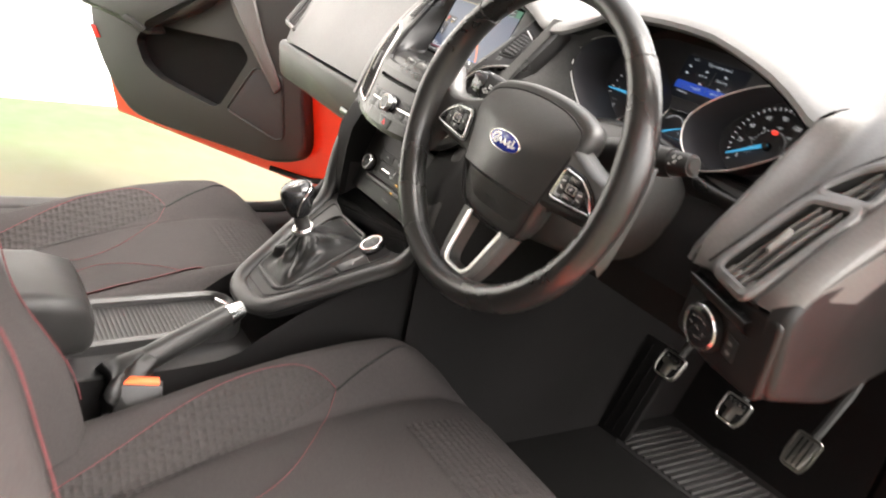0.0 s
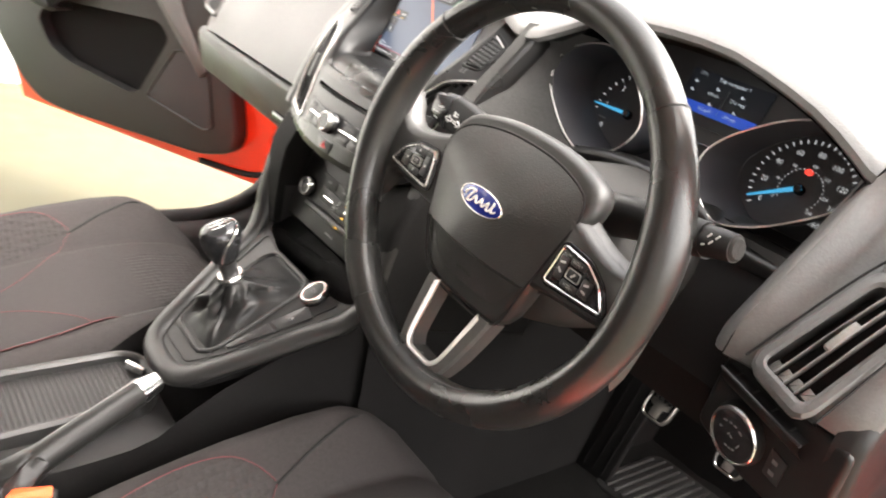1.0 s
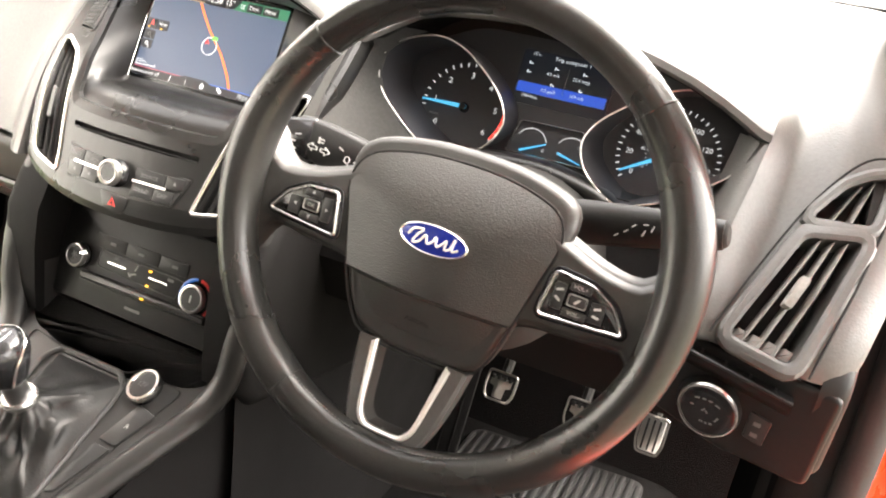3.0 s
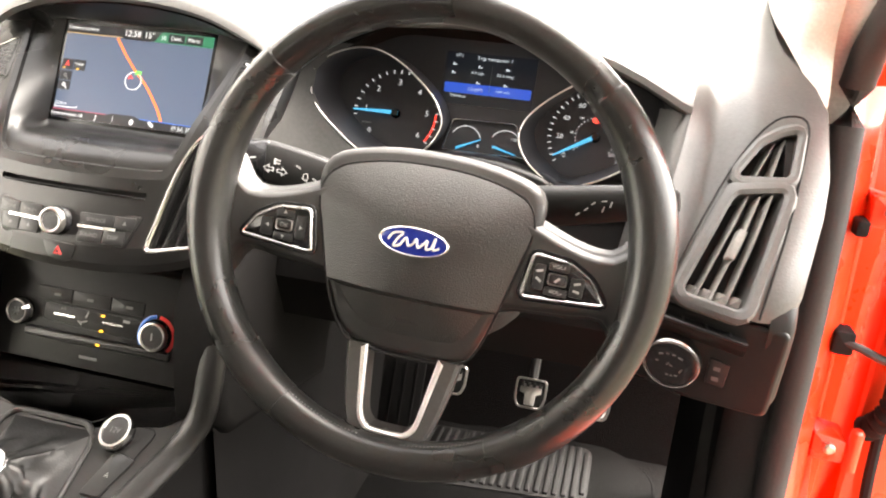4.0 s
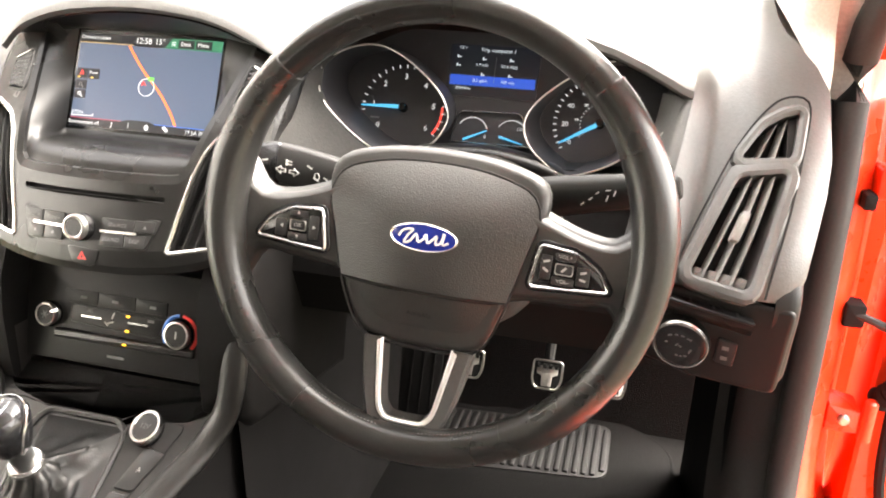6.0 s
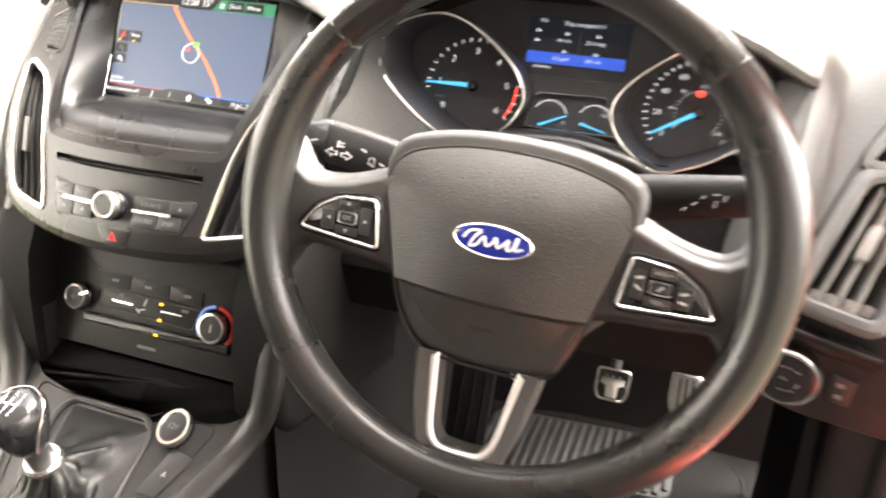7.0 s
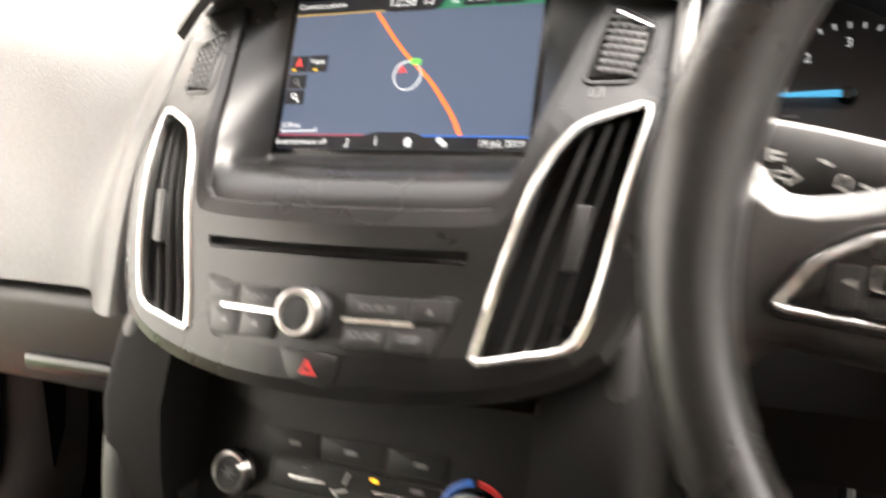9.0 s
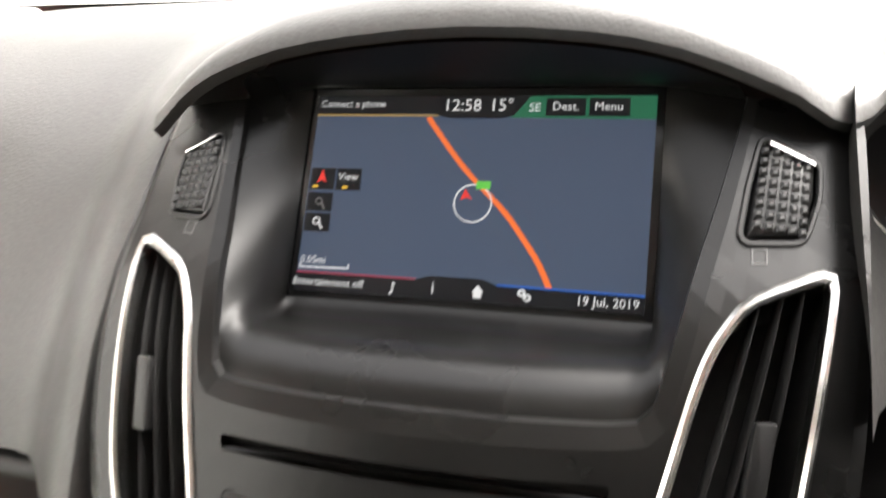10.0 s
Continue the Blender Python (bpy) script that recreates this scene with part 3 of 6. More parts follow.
tray = part("open_tray", grid([[(x, 0.112, z0) for x in (-0.119, 0, 0.119)] for z0 in (0.696,)] + [[(x, 0.24, z0) for x in (-0.119, 0, 0.119)] for z0 in (0.7,)] + [[(x, 0.25, 0.655) for x in (-0.119, 0, 0.119)], [(x, 0.098, 0.641) for x in (-0.119, 0, 0.119)]]), DEEP, dash, "dark open storage tray")
part("tray_lip", sweep(curve([(-0.112, 0.098, 0.646), (-0.06, 0.094, 0.6425), (0.0, 0.093, 0.6415), (0.06, 0.094, 0.6425), (0.112, 0.098, 0.646)], 24), 0.0045, False, 12, 0.8), LOWER, dash)
for s in (-1, 1):
    part("tray_side", grid([[(s * 0.1195, y, z) for y in (0.1, 0.25)] for z in (0.64, 0.73)]), LOWER, dash)
usb = part("usb_plate", prism(rounded([(0.096, 0.656), (0.1055, 0.658), (0.1055, 0.688), (0.096, 0.686)], 0.002), lambda u, v, w: Vector((u + 0.012, 0.118 - w, v)), -0.004, 0.004, 0.001), HARD, dash)
bar("usb_slot", lambda u, v, w=0: Vector((u + 0.012, 0.114 - w, v)), 0.1008, 0.676, 0.003, 0.009, CHROME, usb, 0.0006)

# side cheeks of the centre stack
for s in (-1, 1):
    prof = [(0.118, 0.86), (0.096, 0.825), (0.08, 0.79), (0.076, 0.75), (0.076, 0.70), (0.078, 0.672), (0.10, 0.648), (0.36, 0.60), (0.40, 0.85)]
    m = lambda u, v, w: Vector((s * (0.121 + w), u + 0.012, v))
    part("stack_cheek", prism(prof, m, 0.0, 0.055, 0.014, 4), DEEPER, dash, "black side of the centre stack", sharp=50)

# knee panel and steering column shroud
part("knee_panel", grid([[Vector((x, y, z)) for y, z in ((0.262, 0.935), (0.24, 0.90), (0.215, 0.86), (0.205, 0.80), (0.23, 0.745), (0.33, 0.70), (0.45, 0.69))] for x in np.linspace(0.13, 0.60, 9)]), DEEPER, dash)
part("cluster_shelf", grid([[Vector((x, y, z)) for y, z in ((0.3, 0.935), (0.262, 0.934), (0.25, 0.93), (0.243, 0.915))] for x in np.linspace(0.15, 0.6, 9)]), HARD, dash)
lip = curve([(0.19, 0.24, 0.918), (0.227, 0.236, 0.922), (0.26, 0.235, 0.932), (0.305, 0.235, 0.944), (0.348, 0.235, 0.950), (0.397, 0.235, 0.951), (0.451, 0.235, 0.940), (0.482, 0.236, 0.925), (0.53, 0.24, 0.919), (0.58, 0.245, 0.92)], 40)
rows = []
for dy, dz in ((0.075, -0.012), (0.03, 0.002), (0.008, 0.004), (0.0, 0.0005), (-0.002, -0.005), (0.003, -0.012), (0.01, -0.04), (0.004, -0.09)):
    rows.append([p + Vector((0, dy, dz if dz > -0.03 else dz - 0.6 * (p.z - 0.918))) for p in lip])
part("cluster_lip", grid(rows), TRIM, dash, "curved dark lip under the instruments", sharp=85)
# smooth hollow wall from the centre fascia round to the rev counter
DIAL_X = [(0.9, 0.3), (0.928, 0.296), (0.941, 0.262), (0.955, 0.235), (0.981, 0.2005), (1.0, 0.1875), (1.025, 0.1885), (1.042, 0.21), (1.06, 0.24)]
DIAL_Y = [(0.9, 0.24), (0.928, 0.2375), (0.941, 0.2408), (0.955, 0.2455), (0.981, 0.2555), (1.0, 0.2625), (1.025, 0.2705), (1.042, 0.2775), (1.06, 0.283)]
rows = []
for z in np.linspace(0.925, 1.052, 18):
    a, b = Vector((0.1735, mix(G_LINE, z) + 0.012, z)), Vector((mix(DIAL_X, z) + 0.001, mix(DIAL_Y, z) + 0.0015, z))
    rows.append([a.lerp(b, f) + Vector((-0.3, 1, 0)) * ((b - a).length * 0.2 * math.sin(math.pi * f ** 0.8)) for f in np.linspace(0, 1, 11)])
part("binnacle_wall", grid(rows), MATT, dash, "hollow charcoal wall beside the instruments", sharp=80)


# ---- radio, screen, end vents, light switch ----
part("disc_slot", prism(offset(CD, 0.001), fas, -0.016, -0.006), DEEP, dash)
part("slot_lip", prism([(-0.078, 0.8965), (0.078, 0.8965), (0.078, 0.895), (-0.078, 0.895)], fas, -0.006, 0.0012, 0.0006, 1), TRIM, dash)
radio = part("radio_panel", prism(rounded([(-0.066, 0.848), (0.066, 0.849), (0.079, 0.8785), (-0.0755, 0.8785)], 0.004), fas, -0.002, 0.0018, 0.001), KEYPAD, dash, "black radio control panel")
ro = rounded([(-0.067, 0.847), (0.067, 0.848), (0.080, 0.8795), (-0.0765, 0.8795)], 0.004)
part("panel_groove", ring(offset(ro, 0.0008), ro, fas, -0.001, 0.0004, 0.0002), DEEP, radio)
for u0, v0, u1, v1 in ((-0.072, 0.8648, -0.0495, 0.8768), (-0.0485, 0.8648, -0.0235, 0.8768), (-0.0665, 0.85, -0.0465, 0.8625), (-0.0455, 0.85, -0.0235, 0.8625), (0.019, 0.8648, 0.053, 0.8768), (0.054, 0.8648, 0.074, 0.8768), (0.019, 0.85, 0.044, 0.8625), (0.045, 0.85, 0.066, 0.8625)):
    part("button", prism(rounded([(u0, v0), (u1, v0), (u1, v1), (u0, v1)], 0.0012), fas, 0.001, 0.003, 0.0008), KEYPAD, radio)
for u0, u1 in ((-0.060, -0.021), (0.018, 0.056)):
    bar("chrome_bar", fas, (u0 + u1) / 2, 0.8637, u1 - u0, 0.0026, CHROME, radio, 0.0036)
for t, u, v in (("-TUNE", -0.0605, 0.8705), ("TUNE+", -0.036, 0.8705), ("SOURCE", 0.036, 0.8705), ("SOUND", 0.031, 0.8565), ("DISP", 0.055, 0.8565)):
    words("lettering", t, fas, 0.0052, DIM, radio, u, v, 0.0034)
for u, v in ((-0.0565, 0.8565), (-0.035, 0.8565), (0.064, 0.8705)):
    part("symbol", prism([(u - 0.0018, v - 0.0015), (u + 0.0018, v - 0.0015), (u, v + 0.0018)], fas, 0.0028, 0.0034), DIM, radio)
rad = lambda u, v, w=0.0: fas(-0.003, 0.8655) + Vector((1, 0, 0)) * u + Vector((0, 0.25, 0.97)) * v + Vector((0, -0.97, 0.25)) * w
k = part("volume_knob", lathe([(0.0148, 0), (0.0145, 0.004), (0.0135, 0.0055), (0.0132, 0.013), (0.012, 0.0145)], rad, 48), BLACK, radio, "round volume knob with chrome ring")
part("knob_ring", lathe([(0.0133, 0.006), (0.0135, 0.0128), (0.0128, 0.0148), (0.0112, 0.0155), (0.0094, 0.0146), (0.0086, 0.013)], rad, 48, False), SATIN, k)
part("knob_face", lathe([(0.0089, 0.012), (0.0086, 0.013), (0.005, 0.0133)], rad, 40), PANEL, k)
words("lettering", "VOL", rad, 0.0042, DIM, k, 0, 0, 0.0137)
hz = rounded([(-0.018, 0.8465), (0.019, 0.8455), (0.014, 0.829), (0.004, 0.8265), (-0.012, 0.8295)], 0.004)
hazard = part("hazard_button", prism(hz, fas, -0.003, 0.0014, 0.0012), KEYPAD, dash, "hazard warning button with red triangle")
tri = [(-0.0055, 0.8335), (0.0045, 0.8335), (-0.0005, 0.842)]
part("symbol", ring(tri, offset(tri, -0.0016), fas, 0.001, 0.002, 0.0002), surf("red print", (0.6, 0.03, 0.03), 0.5), hazard)

# navigation screen
nav = thing("navigation_screen", (0, 0.21, 0.94), "lit navigation screen showing a map with an orange road", "screen")
MAP = glow("blue grey map", (0.06, 0.085, 0.137), 0.168)
NIGHT = glow("dark screen bar", (0.008, 0.009, 0.012), 0.15)
S_WHITE = glow("screen white", (0.75, 0.78, 0.8), 0.168)
S_GREEN = glow("screen green", (0.02, 0.14, 0.075), 0.168)
S_LIME = glow("screen lime", (0.12, 0.55, 0.08), 0.168)
S_ORANGE = glow("screen orange", (0.85, 0.17, 0.035), 0.187)
S_RED = glow("screen red", (0.8, 0.05, 0.04), 0.168)
S_PINK = glow("screen pink", (0.35, 0.05, 0.09), 0.168)
S_BLUE = glow("screen blue", (0.02, 0.12, 0.5), 0.168)
S_SAND = glow("screen sand", (0.35, 0.24, 0.08), 0.168)


def sc(u, v, w=0.0):
    """Screen coordinates: u from 0 to 1 across, v from 0 to 1 downwards."""
    return scr((u - 0.5) * SW, (0.5 - v) * SH, 0.0024 + w)


part("glass", prism([(0, 0), (1, 0), (1, 1), (0, 1)], sc, -0.002, 0.0), MAP, nav)


def flat(name, pts, material, w=0.0004):
    return part(name, prism(pts, sc, w - 0.0005, w), material, nav, smooth=False)


flat("top_bar", [(0, 0), (0.395, 0), (0.395, 0.09), (0, 0.095)], NIGHT)
flat("clock_bar", [(0.385, 0), (0.655, 0), (0.61, 0.098), (0.575, 0.112), (0.415, 0.112), (0.38, 0.095)], NIGHT, 0.0006)
flat("green_bar", [(0.645, 0), (1, 0), (1, 0.112), (0.6, 0.108)], S_GREEN)
flat("key", [(0.7, 0.012), (0.81, 0.012), (0.81, 0.1), (0.7, 0.1)], NIGHT, 0.0007)
flat("key", [(0.82, 0.012), (0.93, 0.012), (0.93, 0.1), (0.82, 0.1)], NIGHT, 0.0007)
flat("accent_line", [(0, 0.095), (0.385, 0.095), (0.385, 0.103), (0, 0.104)], S_SAND, 0.0006)
flat("bottom_bar", [(0, 0.915), (0.37, 0.915), (0.41, 0.892), (0.565, 0.892), (0.605, 0.918), (1, 0.925), (1, 1), (0, 1)], NIGHT)
flat("accent_line", [(0, 0.907), (0.37, 0.907), (0.37, 0.915), (0, 0.915)], S_PINK, 0.0006)
flat("accent_line", [(0.605, 0.91), (1, 0.916), (1, 0.925), (0.605, 0.919)], S_BLUE, 0.0006)
road = [(p.x, p.y) for p in curve([(0.357, 0.11, 0), (0.429, 0.263, 0), (0.492, 0.384, 0), (0.549, 0.475, 0), (0.613, 0.579, 0), (0.673, 0.706, 0), (0.716, 0.807, 0), (0.75, 0.917, 0)], 30)]
part("road_line", grid([[sc(u - 0.0075, v + 0.004, 0.0004) for u, v in road], [sc(u, v, 0.0005) for u, v in road], [sc(u + 0.0075, v - 0.004, 0.0004) for u, v in road]]), S_ORANGE, nav)
ci = [(0.514 + 0.056 * math.cos(a), 0.533 + 0.094 * math.sin(a)) for a in np.linspace(0, 2 * math.pi, 41)[:-1]]
co = [(0.514 + 0.0525 * math.cos(a), 0.533 + 0.088 * math.sin(a)) for a in np.linspace(0, 2 * math.pi, 41)[:-1]]
part("position_ring", ring(ci, co, sc, 0, 0.0007, 0.0003), S_WHITE, nav)
flat("position_arrow", [(0.478, 0.52), (0.49, 0.465), (0.512, 0.517), (0.495, 0.506)], S_RED, 0.0008)
flat("road_tag", [(0.521, 0.426), (0.562, 0.426), (0.562, 0.464), (0.521, 0.464)], S_LIME, 0.0009)
for u0, u1, v0, v1 in ((0.006, 0.084, 0.379, 0.49), (0.09, 0.168, 0.379, 0.49), (0.004, 0.085, 0.507, 0.602), (0.004, 0.085, 0.614, 0.705)):
    flat("key", [(u0, v0), (u1, v0), (u1, v1), (u0, v1)], NIGHT)
flat("symbol", [(0.028, 0.455), (0.043, 0.39), (0.058, 0.455), (0.043, 0.44)], S_RED, 0.0008)
for u, v in ((0.024, 0.475), (0.12, 0.477)):
    flat("symbol", [(u - 0.008, v - 0.007), (u + 0.008, v - 0.007), (u + 0.008, v + 0.007), (u - 0.008, v + 0.007)], glow("key lamp", (0.8, 0.5, 0.05), 0.15), 0.0008)
for v, mat_ in ((0.552, DIM), (0.652, S_WHITE)):
    rg = [(0.042 + 0.012 * math.cos(a), v + 0.02 * math.sin(a)) for a in np.linspace(0, 2 * math.pi, 17)[:-1]]
    ri = [(0.042 + 0.008 * math.cos(a), v + 0.013 * math.sin(a)) for a in np.linspace(0, 2 * math.pi, 17)[:-1]]
    part("symbol", ring(rg, ri, sc, 0, 0.0008, 0.0002), mat_, nav)
    flat("symbol", [(0.05, v + 0.015), (0.054, v + 0.01), (0.064, v + 0.037), (0.06, v + 0.042)], mat_, 0.0008)
for q in ([(0.006, 0.883), (0.162, 0.879), (0.162, 0.886), (0.006, 0.89)], [(0.006, 0.865), (0.009, 0.865), (0.009, 0.89), (0.006, 0.89)], [(0.159, 0.86), (0.162, 0.86), (0.162, 0.886), (0.159, 0.886)]):
    flat("scale_bar", q, S_WHITE, 0.0006)
for t, u, v, s in (("Connect a phone", 0.115, 0.044, 0.0054), ("12:58", 0.457, 0.052, 0.0093), ("15°", 0.573, 0.051, 0.0093), ("SE", 0.669, 0.062, 0.0064), ("Dest.", 0.755, 0.056, 0.0062), ("Menu", 0.873, 0.056, 0.0062), ("View", 0.128, 0.424, 0.0056), ("0.05mi", 0.05, 0.85, 0.0054), ("Entertainment off", 0.105, 0.958, 0.0056), ("i", 0.425, 0.95, 0.009), ("19 Jul, 2019", 0.905, 0.962, 0.0062)):
    words("lettering", t, lambda a, c, w=0.0, uu=u, vv=v: scr((uu - 0.5) * SW + a, (0.5 - vv) * SH + c, 0.0024 + w), s, S_WHITE, nav, 0, 0, 0.0011)
flat("symbol", [(0.537, 0.955), (0.554, 0.922), (0.571, 0.955), (0.565, 0.955), (0.565, 0.982), (0.543, 0.982), (0.543, 0.955)], S_WHITE, 0.0012)
for u, v in ((0.676, 0.943), (0.692, 0.964)):
    g = [(u + 0.011 * math.cos(a), v + 0.0175 * math.sin(a)) for a in np.linspace(0, 2 * math.pi, 13)[:-1]]
    gi = [(u + 0.005 * math.cos(a), v + 0.008 * math.sin(a)) for a in np.linspace(0, 2 * math.pi, 13)[:-1]]
    part("symbol", ring(g, gi, sc, 0, 0.0011, 0.0002), S_WHITE, nav)
flat("symbol", [(0.296, 0.985), (0.304, 0.977), (0.304, 0.93), (0.312, 0.94), (0.312, 0.947), (0.307, 0.942), (0.307, 0.983), (0.3, 0.993)], S_WHITE, 0.0012)

# end vents
vp = lambda u, v, w=0.0: Vector((u, 0.164 + 0.72 * (v - 0.872) - turn_in(u, v), v)) + Vector((0.25, -0.79, 0.56)) * w
LOW = rounded([(0.602, 0.8705), (0.653, 0.868), (0.682, 0.963), (0.638, 0.956)], 0.007, 4)
UPP = rounded([(0.6385, 0.971), (0.685, 0.975), (0.6905, 1.0125), (0.676, 1.008), (0.659, 0.998)], 0.005, 4)
cut(pod, [prism(LOW, vp, -0.05, 0.05), prism(UPP, vp, -0.05, 0.05)])
for o, nsl, lab in ((LOW, 3, "side air vent with slats and thumb tab"), (UPP, 2, "side demister vent")):
    v = part("end_vent", ring(offset(o, 0.011 if o is LOW else 0.009), o, vp, -0.006, 0.0035, 0.003), SOFT, dash, lab)
    part("vent_duct", grid([[vp(a, c, w) for a, c in offset(o, 0.0004)] for w in (0.001, -0.02, -0.04)], close_u=True), DEEP, v)
    part("vent_back", prism(offset(o, 0.001), vp, -0.042, -0.038), DEEP, v)
    for k in range(nsl):
        f = (k + 1) / (nsl + 1)
        if o is LOW:
            a, c = (0.602 + 0.051 * f, 0.871 - 0.002 * f), (0.640 + 0.042 * f, 0.956 + 0.006 * f)
        else:
            a, c = (0.640 + 0.045 * f, 0.971 + 0.003 * f), (0.662 + 0.028 * f, 0.999 + 0.012 * f)
        line = [Vector((a[0] + (c[0] - a[0]) * i / 8, a[1] + (c[1] - a[1]) * i / 8, 0)) for i in range(9)]
        hw_ = 0.0008
        part("slat", grid([[vp(p.x + dx * hw_, p.y, w) for p in line] for dx, w in ((-1, -0.022), (-1, -0.0045), (0, -0.003), (1, -0.0045), (1, -0.022))], close_v=True), DUSTY, v)
    part("damper_flap", prism(offset(o, -0.0006), vp, -0.034, -0.032), DEEP if o is LOW else MATT, v)
    if o is LOW:
        for k in range(4):
            u0 = 0.606 + 0.0125 * k
            part("vane_foot", prism(rounded([(u0, 0.8715), (u0 + 0.0095, 0.8712), (u0 + 0.0125, 0.879), (u0 + 0.0045, 0.880)], 0.0008, 2), vp, -0.02, -0.009, 0.001), DUSTY, v)
        part("vent_tab", prism(rounded([(0.6345, 0.905), (0.642, 0.904), (0.651, 0.929), (0.6435, 0.93)], 0.002), vp, -0.006, 0.0015, 0.0015), DUSTY, v, "pale grey vent thumb tab")
# groove round both vents
go = [(p.x, p.y) for p in curve([(0.587, 0.868, 0), (0.605, 0.915, 0), (0.632, 0.975, 0), (0.662, 1.016, 0), (0.684, 1.027, 0), (0.699, 1.02, 0), (0.696, 0.985, 0), (0.679, 0.91, 0), (0.668, 0.864, 0)], 60)]
part("vent_groove", sweep([vp(u, v, 0.0) for u, v in go], 0.0011, False, 6), DEEP, dash)

# light switch panel under the vents
lp = lambda u, v, w=0.0: Vector((u, 0.1765 - 0.25 * (u - 0.59) - 0.12 * (v - 0.80) - w, v))
panel = part("switch_panel", prism(rounded([(0.555, 0.772), (0.62, 0.758), (0.696, 0.760), (0.7, 0.853), (0.565, 0.853)], 0.01), lp, -0.08, 0.0, 0.006, 4), PANEL, dash, "dark light switch panel")
# dark channel between the vent pod and a thin ledge over the switch
led = [(x, 0.159 - 0.232 * (x - 0.583), 0.8455 - 0.111 * (x - 0.583)) for x in np.linspace(0.572, 0.664, 14)]
part("air_slot", grid([[Vector((x, 0.163 - turn_in(x, 0.86), 0.8588)), Vector((x, 0.172 - turn_in(x, 0.86), 0.857)), Vector((x, y + 0.022, z + 0.006)), Vector((x, y + 0.02, z + 0.001)), Vector((x, y + 0.003, z))] for x, y, z in led]), PANEL, panel, sharp=80)
part("slot_ledge", sweep(led, 0.0017, False, 10), KEYPAD, panel, "thin rounded ledge")
part("ledge_face", grid([[Vector((x, y - 0.0008, z - 0.001)), Vector((x, y + 0.001, z - 0.006)), Vector((x, y + 0.006, z - 0.011)), lp(x, z - 0.018, 0.0008)] for x, y, z in led]), PANEL, panel, sharp=80)
for k in range(4):
    x, y, z = led[2 + 3 * k]
    part("slat", grid([[Vector((x + d, y + dy, z + dz)) for dy, dz in ((0.004, 0.0012), (0.018, 0.002), (0.019, 0.006))] for d in (-0.0012, 0.0012)]), HARD, panel)
switch = thing("headlight_switch", (0.604, 0.17, 0.77), "black rotary headlight switch with chrome rim", "switch")
sm = lambda u, v, w=0.0: lp(0.604 + u, 0.797 + v, w)
part("switch_body", lathe([(0.0285, 0.0), (0.028, 0.004), (0.0268, 0.0085), (0.0255, 0.011), (0.0235, 0.0118)], sm, 48), PANEL, switch)
part("switch_rim", lathe([(0.0262, 0.0088), (0.0261, 0.0115), (0.0252, 0.0128), (0.0243, 0.0128), (0.0237, 0.0115)], sm, 48, False), CHROME, switch)
crown = [radians(a) for a in np.linspace(15, 150, 26)]
part("rim_crescent", grid([[sm(r * math.cos(a), r * math.sin(a), w) for r, w in ((0.0262, 0.0118), (0.0255 - 0.001 * k_, 0.0137), (0.0247 - 0.0026 * k_, 0.0137), (0.0237 - 0.003 * k_, 0.0121))] for a in crown for k_ in (math.sin((a - crown[0]) / (crown[-1] - crown[0]) * math.pi),)]), CHROME, switch, "bright chrome crescent")
part("switch_face", lathe([(0.0238, 0.0116), (0.0215, 0.0126), (0.012, 0.0134), (0.004, 0.0136)], sm, 40), BLACK, switch, "domed gloss black dial face")
for u, v, l, an in ((-0.0105, 0.009, 0.0042, 0.3), (-0.0045, 0.0105, 0.003, 0), (0.001, 0.0105, 0.0035, 0), (0.0075, 0.0085, 0.0045, -0.3), (-0.013, 0.001, 0.0028, 0), (-0.003, 0.0, 0.0035, 0.8), (0.0, -0.001, 0.003, -0.5), (0.0095, -0.0045, 0.005, 1.1), (-0.002, -0.0115, 0.003, 0), (0.002, -0.0115, 0.002, 0), (0.006, -0.0105, 0.003, 0.2)):
    bar("symbol", sm, u, v, l, 0.0013, DIM, switch, 0.0139, an)
dim = part("dimmer_keys", prism(rounded([(0.637, 0.783), (0.654, 0.781), (0.656, 0.807), (0.638, 0.810)], 0.002), lp, -0.001, 0.002, 0.001), KEYPAD, panel)
for v in (0.789, 0.800):
    bar("symbol", lp, 0.6455, v, 0.006, 0.004, DIM, dim, 0.0024)

# ---- instrument cluster ----
cluster = thing("instrument_cluster", (0.38, 0.3, 0.935), "instrument cluster with chrome dial rings and blue needles", "gauge cluster")
CX = 0.381
cm = plane_map((CX, 0.325, 0.975), (1, 0, 0), (0, 0.343, 0.939))
FACE = surf("dial face black", (0.034, 0.033, 0.037), 0.5, var=0.08)
part("dial_plate", prism(rounded([(-0.205, -0.045), (0.205, -0.045), (0.19, 0.06), (0.12, 0.095), (-0.12, 0.095), (-0.19, 0.06)], 0.02), cm, -0.01, 0.0), FACE, cluster)
RING = [(0.292, 0.238, 0.934), (0.262, 0.2405, 0.941), (0.235, 0.245, 0.955), (0.2, 0.255, 0.981), (0.187, 0.262, 1.0), (0.188, 0.27, 1.025), (0.21, 0.277, 1.042), (0.245, 0.28, 1.05), (0.28, 0.277, 1.04), (0.32, 0.266, 1.012), (0.338, 0.257, 0.987), (0.335, 0.25, 0.967), (0.322, 0.244, 0.951)]
